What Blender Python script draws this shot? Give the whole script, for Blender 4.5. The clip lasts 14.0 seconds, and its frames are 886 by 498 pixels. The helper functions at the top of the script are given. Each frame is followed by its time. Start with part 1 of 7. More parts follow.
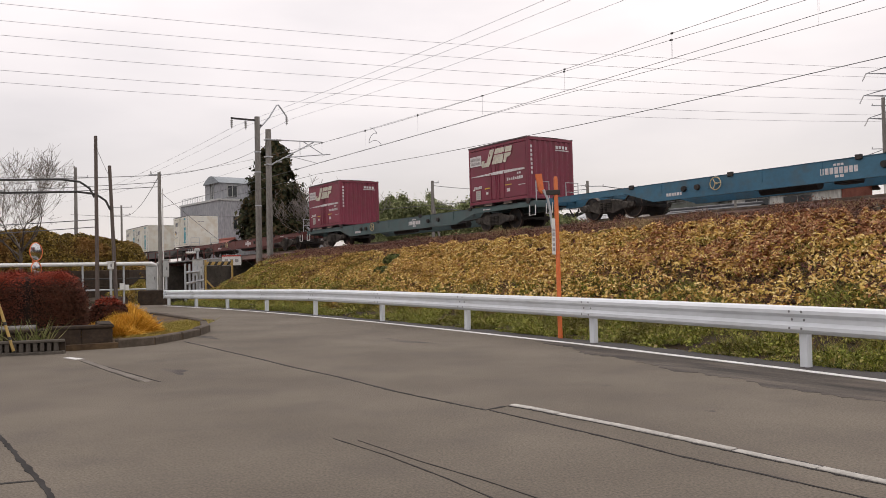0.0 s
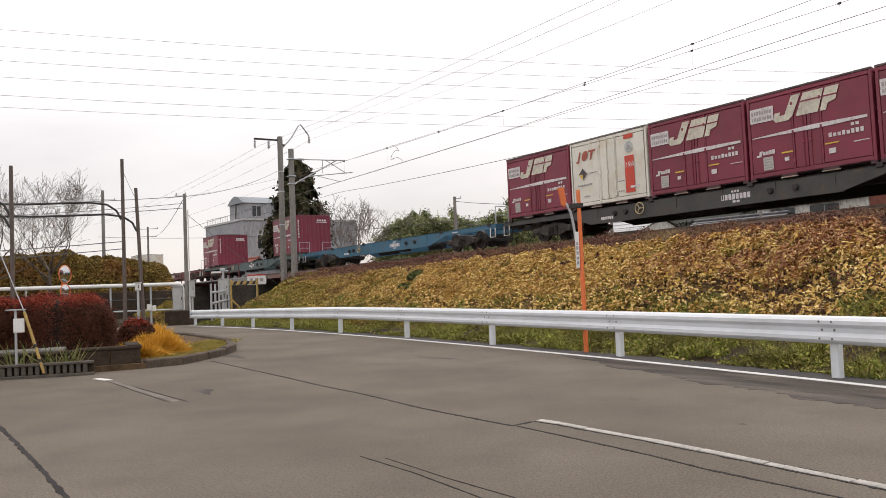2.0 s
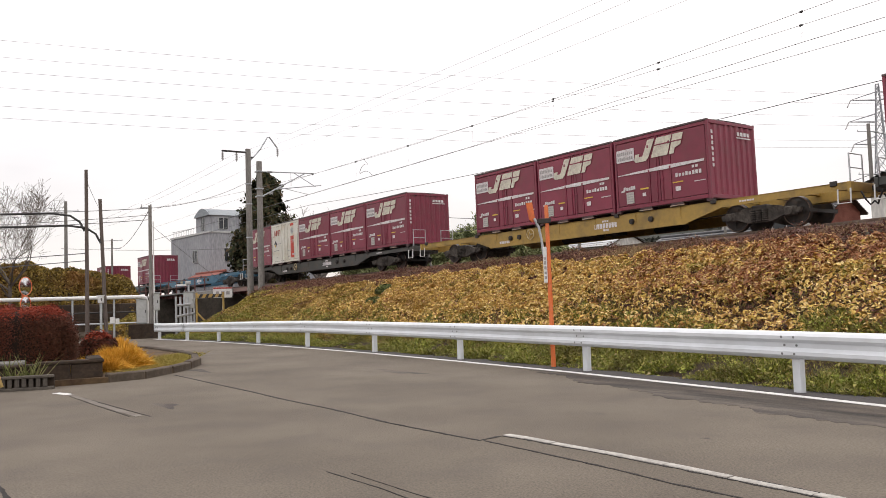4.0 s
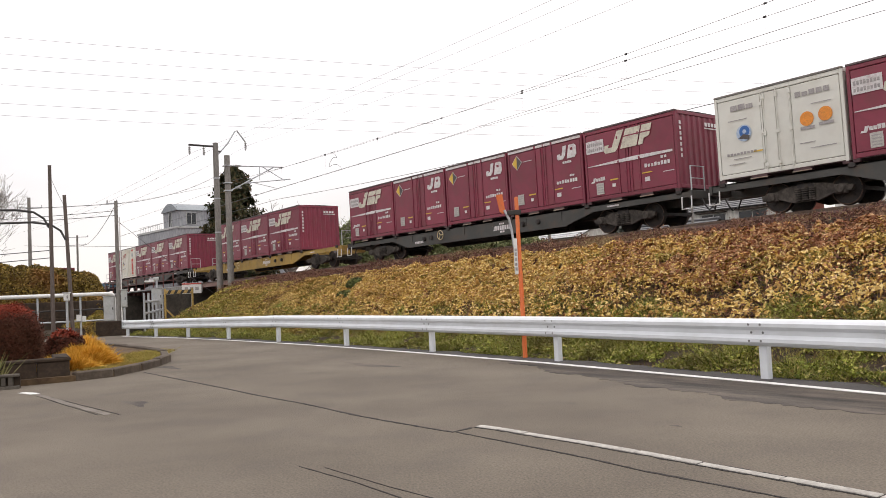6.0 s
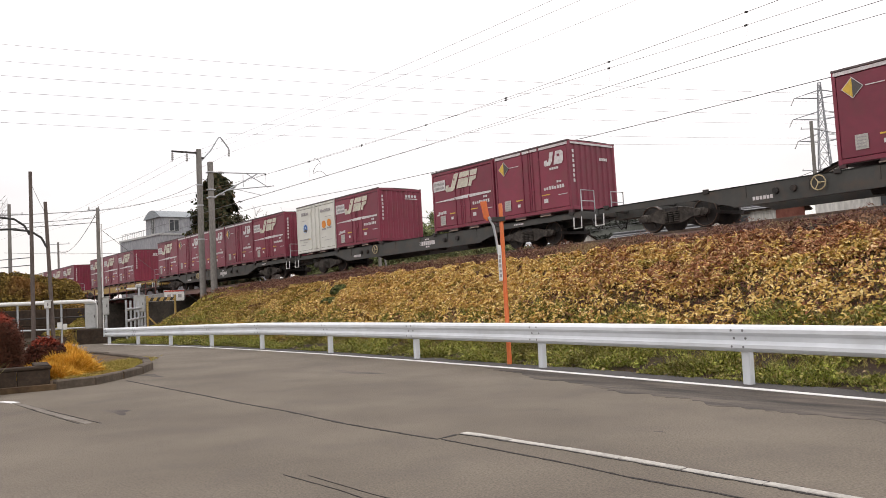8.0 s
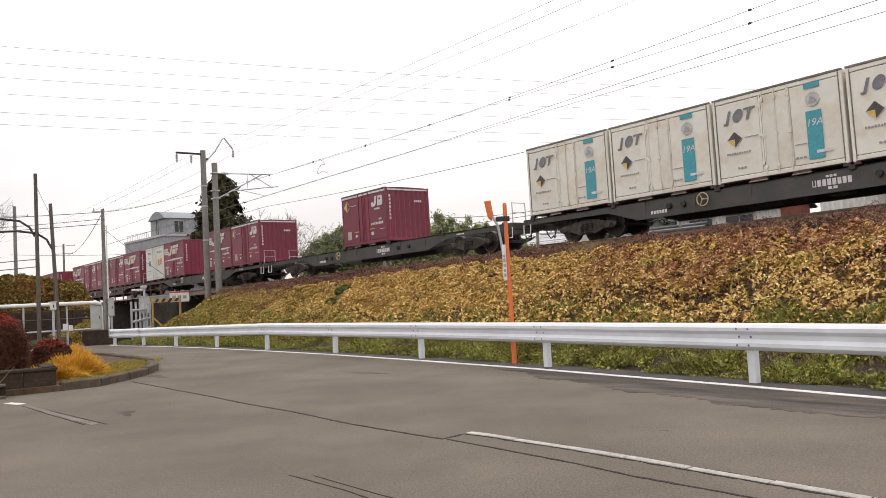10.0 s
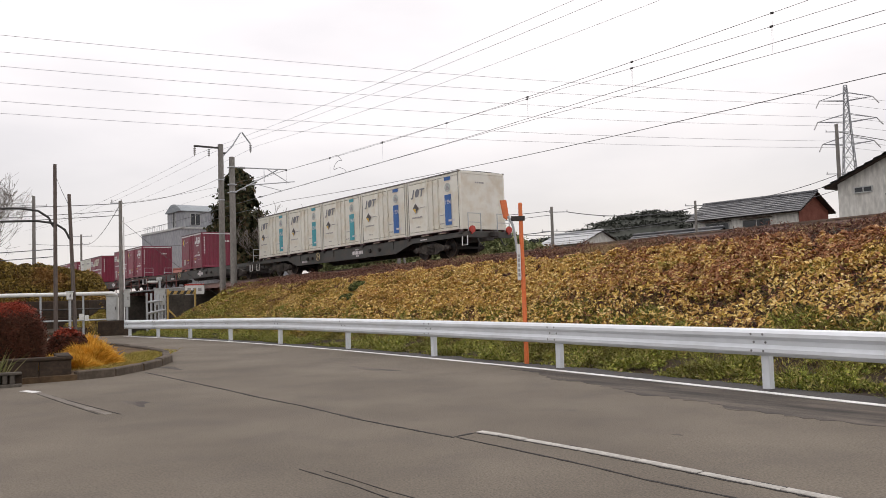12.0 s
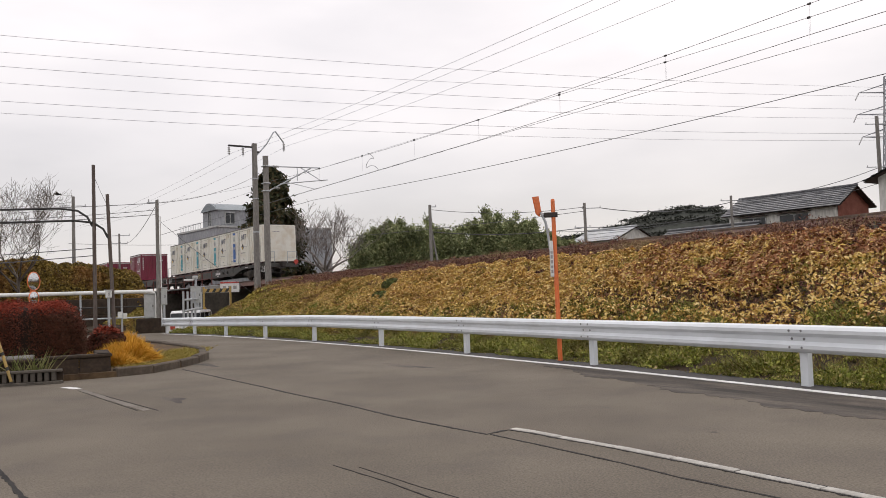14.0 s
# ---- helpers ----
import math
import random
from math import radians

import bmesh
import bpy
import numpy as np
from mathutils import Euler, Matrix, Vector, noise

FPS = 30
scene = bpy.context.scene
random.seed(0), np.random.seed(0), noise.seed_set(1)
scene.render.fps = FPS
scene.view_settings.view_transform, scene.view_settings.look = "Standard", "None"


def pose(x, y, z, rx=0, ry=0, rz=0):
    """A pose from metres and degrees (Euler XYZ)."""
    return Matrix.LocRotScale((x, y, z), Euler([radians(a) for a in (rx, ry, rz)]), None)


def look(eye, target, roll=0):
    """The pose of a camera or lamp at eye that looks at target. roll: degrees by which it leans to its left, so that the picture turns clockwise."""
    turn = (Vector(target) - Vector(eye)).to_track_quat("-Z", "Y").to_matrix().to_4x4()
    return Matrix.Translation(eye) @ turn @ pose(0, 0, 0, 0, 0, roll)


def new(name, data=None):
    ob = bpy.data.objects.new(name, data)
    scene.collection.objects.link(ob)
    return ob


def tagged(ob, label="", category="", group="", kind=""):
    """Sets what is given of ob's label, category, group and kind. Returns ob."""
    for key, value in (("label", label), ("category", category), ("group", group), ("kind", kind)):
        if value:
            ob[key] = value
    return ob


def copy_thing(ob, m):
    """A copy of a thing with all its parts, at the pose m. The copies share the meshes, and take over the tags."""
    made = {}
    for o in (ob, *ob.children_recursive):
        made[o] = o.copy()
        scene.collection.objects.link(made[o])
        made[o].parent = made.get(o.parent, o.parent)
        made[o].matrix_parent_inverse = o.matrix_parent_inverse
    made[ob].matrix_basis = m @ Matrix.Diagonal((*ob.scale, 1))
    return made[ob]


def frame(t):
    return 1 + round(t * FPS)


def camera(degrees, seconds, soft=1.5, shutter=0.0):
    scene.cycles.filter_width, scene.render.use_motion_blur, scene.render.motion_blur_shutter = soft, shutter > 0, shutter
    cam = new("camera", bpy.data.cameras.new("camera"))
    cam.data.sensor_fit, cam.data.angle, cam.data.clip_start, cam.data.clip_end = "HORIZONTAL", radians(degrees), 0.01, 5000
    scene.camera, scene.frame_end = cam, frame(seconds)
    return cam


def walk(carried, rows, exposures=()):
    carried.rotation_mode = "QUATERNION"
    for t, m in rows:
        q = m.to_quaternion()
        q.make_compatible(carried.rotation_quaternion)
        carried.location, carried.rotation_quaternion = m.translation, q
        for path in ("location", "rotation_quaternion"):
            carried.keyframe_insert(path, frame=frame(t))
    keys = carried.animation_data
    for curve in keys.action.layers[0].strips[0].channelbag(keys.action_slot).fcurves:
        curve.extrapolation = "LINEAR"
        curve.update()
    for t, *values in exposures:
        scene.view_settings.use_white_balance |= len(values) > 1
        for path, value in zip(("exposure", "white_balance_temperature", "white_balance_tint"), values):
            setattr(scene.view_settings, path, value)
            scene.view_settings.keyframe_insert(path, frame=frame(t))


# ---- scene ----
cam = camera(57.25, 14.0, soft=0.75)

# camera path: seconds, yaw, pitch, roll
EYE = (0.0, 0.0, 1.37)
PATH = """
0 -0.63 1.25 1.21
0.5 0.35 2.03 0.97
1 0.97 2.72 1.91
1.5 1.55 2.79 1.83
2 1.05 2.41 2.19
2.5 1.24 2.64 2.37
3 0.47 3.29 2.00
3.2 0.21 3.52 1.83
5.3 -2.92 2.60 2.69
5.5 -2.86 2.53 2.65
6 -3.21 2.72 2.69
6.5 -2.61 2.45 2.67
7 -3.49 2.59 2.92
7.5 -3.72 2.83 2.79
8 -4.31 3.14 2.81
8.2 -4.81 3.00 2.89
10.3 -3.94 3.22 3.08
10.5 -4.36 3.39 2.95
11 -4.12 3.55 2.68
11.5 -3.34 3.61 2.25
12 -3.03 3.06 1.81
12.5 -2.45 3.14 1.33
13 -1.46 3.47 1.21
13.5 -1.09 3.40 1.61
14 -0.73 2.93 2.01
"""
PATH_ROWS = [[float(v) for v in line.split()] for line in PATH.split("\n") if line.strip()]
EXPOSURES = [(0.0, -0.25, 6900, 14), (0.7, -0.30, 6800, 14), (1.1, -0.26, 6800, 13), (1.6, -0.08, 6850, 12), (5.5, 0.13, 6850, 12), (8.0, 0.13, 6850, 12), (11.0, 0.03, 6850, 12), (12.2, -0.18, 6750, 12), (13.0, -0.20, 6750, 12), (14.0, -0.24, 6750, 12)]
walk(cam, [(t, pose(*EYE, 90 + p, r, y)) for t, y, p, r in PATH_ROWS], EXPOSURES)

# overcast sky: brighter overhead than at the horizon, faint cloud banks, and a very wide weak sun
SUN_EL, SUN_ROT = 38.0, 20.0
world = bpy.data.worlds.new("overcast")
scene.world = world
world.use_nodes = True
wn = world.node_tree.nodes
wl = world.node_tree.links
wn.clear()
w_out, w_bg, w_co = wn.new("ShaderNodeOutputWorld"), wn.new("ShaderNodeBackground"), wn.new("ShaderNodeTexCoord")
w_sky, w_sep, w_ramp = wn.new("ShaderNodeTexSky"), wn.new("ShaderNodeSeparateXYZ"), wn.new("ShaderNodeValToRGB")
w_map, w_noise, w_nr = wn.new("ShaderNodeMapping"), wn.new("ShaderNodeTexNoise"), wn.new("ShaderNodeValToRGB")
w_mul, w_mix = wn.new("ShaderNodeMix"), wn.new("ShaderNodeMix")
w_sky.sky_type, w_sky.sun_disc = "NISHITA", False
w_sky.sun_elevation, w_sky.sun_rotation = radians(SUN_EL), radians(SUN_ROT)
for k, (p, c) in enumerate([(0.0, (0.74, 0.73, 0.74)), (0.10, (0.80, 0.79, 0.80)), (0.22, (1.04, 1.02, 1.03)), (1.0, (1.55, 1.55, 1.58))]):
    e = w_ramp.color_ramp.elements[k] if k < 2 else w_ramp.color_ramp.elements.new(p)
    e.position, e.color = p, (*c, 1)
w_map.inputs["Scale"].default_value = (1.0, 1.0, 3.2)
w_noise.inputs["Scale"].default_value, w_noise.inputs["Detail"].default_value = 2.6, 5
w_nr.color_ramp.elements[0].position, w_nr.color_ramp.elements[0].color = 0.34, (0.88, 0.88, 0.90, 1)
w_nr.color_ramp.elements[1].position, w_nr.color_ramp.elements[1].color = 0.66, (1.08, 1.07, 1.08, 1)
w_mul.data_type = w_mix.data_type = "RGBA"
w_mul.blend_type, w_mul.inputs[0].default_value = "MULTIPLY", 1.0
w_mix.inputs[0].default_value = 0.015
wl.new(w_co.outputs["Generated"], w_sep.inputs[0])
wl.new(w_sep.outputs["Z"], w_ramp.inputs[0])
wl.new(w_co.outputs["Generated"], w_map.inputs[0])
wl.new(w_map.outputs[0], w_noise.inputs["Vector"])
wl.new(w_noise.outputs["Fac"], w_nr.inputs[0])
wl.new(w_ramp.outputs[0], w_mul.inputs[6])
wl.new(w_nr.outputs[0], w_mul.inputs[7])
wl.new(w_mul.outputs[2], w_mix.inputs[6])
wl.new(w_sky.outputs[0], w_mix.inputs[7])
wl.new(w_mix.outputs[2], w_bg.inputs[0])
w_bg.inputs[1].default_value = 1.0
wl.new(w_bg.outputs[0], w_out.inputs[0])
sun = new("sun", bpy.data.lights.new("sun", "SUN"))
sun.data.energy, sun.data.angle, sun.data.color = 0.6, radians(30), (1.0, 0.97, 0.93)
sun.matrix_world = look((0, 0, 60), (0 - 40 * math.sin(radians(SUN_ROT)), -40 * math.cos(radians(SUN_ROT)), 60 - 31))


# ---- materials ----
def mat(name, a, b, scale=2.0, rough=0.8, metal=0.0, fine=40.0, bump=0.15, dirt=None, dirt_amount=0.35, island=0.0, random_tint=0.0, stretch=(1, 1, 1), grain=0.28, gloss=None, turn=None):
    """Two colours mixed by coarse noise, speckled by fine noise, with dirt patches, piece-to-piece change and fine relief."""
    m = bpy.data.materials.new(name)
    m.use_nodes = True
    n, l = m.node_tree.nodes, m.node_tree.links
    bsdf = n["Principled BSDF"]
    co, mp = n.new("ShaderNodeTexCoord"), n.new("ShaderNodeMapping")
    mp.inputs["Scale"].default_value = stretch
    if turn is not None:
        mp.vector_type = "TEXTURE"
        mp.inputs["Rotation"].default_value = (0, 0, math.radians(turn))
    l.new(co.outputs["Object"], mp.inputs[0])

    def noise_at(s, detail=4):
        t = n.new("ShaderNodeTexNoise")
        t.inputs["Scale"].default_value, t.inputs["Detail"].default_value = s, detail
        l.new(mp.outputs[0], t.inputs["Vector"])
        return t.outputs["Fac"]

    def span(src, lo, hi, to0=0.0, to1=1.0):
        r = n.new("ShaderNodeMapRange")
        l.new(src, r.inputs[0])
        for k, v in zip(range(1, 5), (lo, hi, to0, to1)):
            r.inputs[k].default_value = v
        return r.outputs[0]

    def blend(kind, fac, c1, c2):
        x = n.new("ShaderNodeMix")
        x.data_type, x.blend_type = "RGBA", kind
        for sock, v in ((x.inputs[0], fac), (x.inputs[6], c1), (x.inputs[7], c2)):
            if hasattr(v, "links"):
                l.new(v, sock)
            elif isinstance(v, (int, float)):
                sock.default_value = v
            else:
                sock.default_value = (*v, 1)
        return x.outputs[2]

    col = blend("MIX", span(noise_at(scale), 0.32, 0.68), a, b)
    f = noise_at(fine, 3)
    g = n.new("ShaderNodeCombineColor")
    v = span(f, 0.3, 0.7, 1 - grain, 1 + grain)
    for k in range(3):
        l.new(v, g.inputs[k])
    col = blend("MULTIPLY", 0.8, col, g.outputs[0])
    if dirt:
        col = blend("MIX", span(noise_at(scale * 2.7, 6), 0.5, 0.72, 0.0, dirt_amount), col, dirt)
    for amount, kind in ((island, "ShaderNodeNewGeometry"), (random_tint, "ShaderNodeObjectInfo")):
        if amount:
            q = n.new(kind)
            w = span(q.outputs["Random Per Island" if amount is island and kind == "ShaderNodeNewGeometry" else "Random"], 0, 1, 1 - amount, 1 + amount)
            h = n.new("ShaderNodeCombineColor")
            for k in range(3):
                l.new(w, h.inputs[k])
            col = blend("MULTIPLY", 1.0, col, h.outputs[0])
    l.new(col, bsdf.inputs["Base Color"])
    l.new(span(f, 0.3, 0.7, max(0.0, rough - 0.08), min(1.0, rough + 0.08)), bsdf.inputs["Roughness"])
    bsdf.inputs["Metallic"].default_value = metal
    bsdf.inputs["Specular IOR Level"].default_value = gloss if gloss is not None else (0.5 if rough < 0.75 else 0.18)
    if bump:
        bp = n.new("ShaderNodeBump")
        bp.inputs["Strength"].default_value, bp.inputs["Distance"].default_value = bump, 0.02
        l.new(f, bp.inputs["Height"])
        l.new(bp.outputs[0], bsdf.inputs["Normal"])
    return m


def leaf_mat(name, ramp, spread=0.25, patch=None, patch_scale=0.25, patch_amount=0.8, rough=0.7):
    """Leaves: each takes its colour from a ramp by its own random number; whole patches drift to another colour."""
    m = bpy.data.materials.new(name)
    m.use_nodes = True
    n, l = m.node_tree.nodes, m.node_tree.links
    bsdf = n["Principled BSDF"]
    geo, r = n.new("ShaderNodeNewGeometry"), n.new("ShaderNodeValToRGB")
    for k, c in enumerate(ramp):
        p = k / (len(ramp) - 1)
        e = r.color_ramp.elements[k] if k < 2 else r.color_ramp.elements.new(p)
        e.position, e.color = p, (*c, 1)
    l.new(geo.outputs["Random Per Island"], r.inputs[0])
    col = r.outputs[0]
    if patch:
        co, t = n.new("ShaderNodeTexCoord"), n.new("ShaderNodeTexNoise")
        t.inputs["Scale"].default_value, t.inputs["Detail"].default_value = patch_scale, 5
        l.new(co.outputs["Object"], t.inputs["Vector"])
        s, x = n.new("ShaderNodeMapRange"), n.new("ShaderNodeMix")
        for k, v in zip(range(1, 5), (0.50, 0.66, 0.0, patch_amount)):
            s.inputs[k].default_value = v
        l.new(t.outputs["Fac"], s.inputs[0])
        x.data_type = "RGBA"
        l.new(s.outputs[0], x.inputs[0])
        l.new(col, x.inputs[6])
        x.inputs[7].default_value = (*patch, 1)
        col = x.outputs[2]
    l.new(col, bsdf.inputs["Base Color"])
    bsdf.inputs["Roughness"].default_value = rough
    bsdf.inputs["Specular IOR Level"].default_value = 0.12
    return m


ASPHALT = mat("asphalt", (0.120, 0.101, 0.080), (0.172, 0.147, 0.116), 0.45, 0.88, fine=55, bump=0.7, dirt=(0.098, 0.085, 0.074), dirt_amount=0.4, gloss=0.22, grain=0.42)
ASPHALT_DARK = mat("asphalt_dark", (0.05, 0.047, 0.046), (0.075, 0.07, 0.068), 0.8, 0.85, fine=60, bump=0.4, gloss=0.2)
ASPHALT_DAMP = mat("asphalt_damp", (0.042, 0.037, 0.033), (0.135, 0.112, 0.093), 1.5, 0.8, fine=42, bump=0.5, gloss=0.2, stretch=(2.6, 0.45, 1), turn=-55.32, dirt=(0.04, 0.036, 0.034), dirt_amount=0.9)
PLANTER_GREY = mat("planter_concrete", (0.12, 0.105, 0.088), (0.075, 0.066, 0.056), 2.2, 0.9, fine=25, dirt=(0.05, 0.045, 0.04), dirt_amount=0.7)
EDGING = mat("edging_concrete", (0.50, 0.48, 0.44), (0.36, 0.34, 0.31), 3, 0.85, fine=45, bump=0.2, dirt=(0.25, 0.235, 0.21), dirt_amount=0.6, random_tint=0.12)
EDGING_DULL = mat("edging_dull", (0.20, 0.18, 0.155), (0.145, 0.125, 0.105), 4, 0.85, fine=45, bump=0.2)
SEAM = mat("seam_tar", (0.02, 0.018, 0.017), (0.04, 0.036, 0.034), 2, 0.85, fine=30)
ROAD_WHITE = mat("road_paint", (0.78, 0.78, 0.76), (0.62, 0.61, 0.59), 1.5, 0.7, fine=50, dirt=(0.3, 0.29, 0.28), dirt_amount=0.5)
ROAD_WHITE_OLD = mat("worn_road_paint", (0.52, 0.51, 0.48), (0.36, 0.35, 0.33), 3, 0.8, fine=60, dirt=(0.16, 0.15, 0.14), dirt_amount=0.7)
SOIL = mat("soil", (0.028, 0.018, 0.012), (0.056, 0.036, 0.022), 0.6, 0.95, fine=9, bump=0.8, dirt=(0.040, 0.042, 0.018), dirt_amount=0.5)
BALLAST = mat("ballast", (0.10, 0.062, 0.052), (0.16, 0.10, 0.085), 1.2, 0.95, fine=14, bump=1.0)
RAIL_STEEL = mat("rail_steel", (0.14, 0.09, 0.07), (0.2, 0.15, 0.12), 3, 0.5, 0.6)
CONCRETE = mat("concrete", (0.33, 0.32, 0.30), (0.24, 0.23, 0.215), 1.2, 0.9, fine=30, dirt=(0.13, 0.12, 0.11), dirt_amount=0.5)
POLE_CONC = mat("pole_concrete", (0.27, 0.255, 0.235), (0.2, 0.19, 0.175), 1.0, 0.9, fine=25, dirt=(0.12, 0.11, 0.1), dirt_amount=0.5, stretch=(1, 1, 0.2))
POLE_DARK = mat("pole_brown", (0.11, 0.09, 0.08), (0.16, 0.13, 0.115), 1.0, 0.8, fine=25, stretch=(1, 1, 0.2))
GALV = mat("galvanised_steel", (0.5, 0.52, 0.54), (0.42, 0.44, 0.46), 1.5, 0.45, 0.35, fine=30, bump=0.05, dirt=(0.3, 0.29, 0.27), dirt_amount=0.3, grain=0.12)
BOLT_GREY = mat("bolt_grey", (0.16, 0.16, 0.165), (0.22, 0.22, 0.225), 4, 0.5, 0.3, bump=0)
RAIL_WHITE = mat("guard_white", (0.72, 0.75, 0.78), (0.64, 0.67, 0.70), 0.7, 0.5, 0.0, fine=6, bump=0.0, dirt=(0.46, 0.45, 0.42), dirt_amount=0.25, grain=0.05)
DARK_STEEL = mat("dark_steel", (0.024, 0.022, 0.021), (0.046, 0.040, 0.037), 2, 0.6, 0.2, fine=20, dirt=(0.09, 0.06, 0.04), dirt_amount=0.5)
ORANGE = mat("orange_paint", (0.82, 0.17, 0.04), (0.72, 0.2, 0.07), 1.2, 0.55, fine=20, dirt=(0.45, 0.2, 0.12), dirt_amount=0.4, grain=0.1)
WHITE_PAINT = mat("white_paint", (0.78, 0.78, 0.76), (0.7, 0.7, 0.68), 2, 0.5, fine=20, dirt=(0.45, 0.43, 0.4), dirt_amount=0.3, grain=0.08)
GREY_BOX = mat("grey_box_paint", (0.5, 0.51, 0.50), (0.42, 0.43, 0.42), 2, 0.5, fine=20, dirt=(0.25, 0.24, 0.22), dirt_amount=0.3, grain=0.1)
YELLOW = mat("yellow_paint", (0.5, 0.33, 0.09), (0.38, 0.26, 0.09), 2, 0.55, fine=20, dirt=(0.3, 0.18, 0.05), dirt_amount=0.3)
BLACK = mat("black_paint", (0.02, 0.02, 0.02), (0.035, 0.033, 0.03), 3, 0.6)
RED_LENS = mat("red_reflector", (0.5, 0.05, 0.03), (0.42, 0.05, 0.04), 4, 0.35)
WIRE = mat("wire", (0.10, 0.10, 0.105), (0.15, 0.15, 0.155), 1, 0.6, bump=0)
WIRE_FAR = mat("wire_far", (0.38, 0.38, 0.40), (0.44, 0.44, 0.46), 1, 0.6, bump=0)
INSULATOR = mat("insulator", (0.5, 0.5, 0.5), (0.3, 0.29, 0.28), 6, 0.3)

C_RED = mat("container_wine_red", (0.19, 0.022, 0.044), (0.235, 0.030, 0.058), 0.8, 0.42, fine=5, bump=0.03, dirt=(0.16, 0.045, 0.045), dirt_amount=0.45, random_tint=0.16, grain=0.08)
C_CREAM = mat("container_cream", (0.78, 0.765, 0.69), (0.73, 0.705, 0.61), 0.7, 0.5, fine=3, bump=0.02, dirt=(0.55, 0.43, 0.26), dirt_amount=0.45, random_tint=0.06, grain=0.05)
C_WHITE = mat("container_white", (0.72, 0.72, 0.66), (0.66, 0.66, 0.60), 0.7, 0.5, fine=3, bump=0.02, dirt=(0.5, 0.46, 0.38), dirt_amount=0.25, grain=0.05)
C_FRAME = mat("container_frame_dark", (0.05, 0.022, 0.026), (0.07, 0.03, 0.034), 1.5, 0.6, fine=15, dirt=(0.1, 0.06, 0.05), dirt_amount=0.5)
MARK_WHITE = mat("marking_white", (0.72, 0.70, 0.70), (0.6, 0.57, 0.57), 3, 0.55, fine=18, bump=0, dirt=(0.45, 0.3, 0.3), dirt_amount=0.5, grain=0.15)
MARK_GREY = mat("marking_grey", (0.4, 0.38, 0.37), (0.3, 0.28, 0.28), 5, 0.6, fine=25, bump=0)
MARK_RED = mat("marking_red", (0.65, 0.06, 0.03), (0.55, 0.07, 0.04), 3, 0.5, bump=0)
MARK_BLUE = mat("marking_blue", (0.03, 0.14, 0.42), (0.035, 0.12, 0.36), 3, 0.5, bump=0)
MARK_TEAL = mat("marking_teal", (0.05, 0.36, 0.42), (0.06, 0.31, 0.37), 3, 0.5, bump=0)
MARK_DARK = mat("marking_dark", (0.06, 0.05, 0.05), (0.1, 0.09, 0.085), 3, 0.5, bump=0)
PALE_WHEEL = mat("pale_wheel_paint", (0.55, 0.45, 0.27), (0.45, 0.36, 0.2), 3, 0.5, bump=0)
MARK_YELLOW = mat("marking_yellow", (0.75, 0.5, 0.06), (0.65, 0.42, 0.06), 3, 0.5, bump=0)
MARK_ORANGE = mat("marking_orange", (0.8, 0.28, 0.03), (0.7, 0.25, 0.04), 3, 0.5, bump=0)
C_RAIL = mat("container_roof_edge", (0.075, 0.055, 0.056), (0.12, 0.09, 0.09), 1.5, 0.6, fine=15, bump=0.03)
C_RAIL_GREY = mat("container_seam_grey", (0.14, 0.135, 0.125), (0.22, 0.21, 0.195), 1.5, 0.6, fine=15, bump=0.03, dirt=(0.16, 0.11, 0.06), dirt_amount=0.5)
POCKET_LIP = mat("pocket_lip_pale", (0.45, 0.40, 0.34), (0.25, 0.17, 0.12), 3.0, 0.7, fine=20, bump=0, random_tint=0.3)
PLATE_PALE = mat("plate_pale", (0.52, 0.50, 0.46), (0.42, 0.40, 0.37), 4, 0.6, bump=0)
LOGO_CREAM = mat("emblem_cream", (0.66, 0.63, 0.52), (0.56, 0.53, 0.44), 2.5, 0.55, fine=18, bump=0, dirt=(0.42, 0.32, 0.28), dirt_amount=0.5, grain=0.15)
EMBLEM_GREY = mat("emblem_grey", (0.50, 0.53, 0.50), (0.42, 0.45, 0.43), 4, 0.6, bump=0)
EMBLEM_PALE = mat("emblem_pale_blue", (0.45, 0.55, 0.68), (0.38, 0.48, 0.62), 4, 0.6, bump=0)
EMBLEM_SLATE = mat("emblem_slate", (0.16, 0.17, 0.19), (0.22, 0.22, 0.24), 4, 0.6, bump=0)
MARK_RED_DULL = mat("emblem_dull_red", (0.42, 0.09, 0.06), (0.36, 0.10, 0.07), 4, 0.6, bump=0)
BOGIE = mat("bogie_dusty", (0.045, 0.040, 0.036), (0.12, 0.105, 0.09), 3.5, 0.75, 0.0, fine=16, bump=0.1, dirt=(0.03, 0.026, 0.024), dirt_amount=0.7)
W_GREY = mat("wagon_grey", (0.046, 0.047, 0.043), (0.068, 0.067, 0.061), 1.0, 0.6, fine=10, bump=0.05, dirt=(0.10, 0.07, 0.05), dirt_amount=0.6, grain=0.15)
W_BLUE = mat("wagon_blue", (0.035, 0.13, 0.21), (0.05, 0.16, 0.24), 0.8, 0.55, fine=10, bump=0.05, dirt=(0.08, 0.09, 0.09), dirt_amount=0.55, grain=0.12)
W_GREEN = mat("wagon_slate_green", (0.06, 0.11, 0.11), (0.09, 0.13, 0.13), 0.8, 0.55, fine=10, bump=0.05, dirt=(0.09, 0.08, 0.07), dirt_amount=0.5, grain=0.12)
W_OCHRE = mat("wagon_ochre", (0.42, 0.27, 0.06), (0.34, 0.22, 0.06), 0.8, 0.6, fine=10, bump=0.05, dirt=(0.14, 0.1, 0.05), dirt_amount=0.6, grain=0.12)
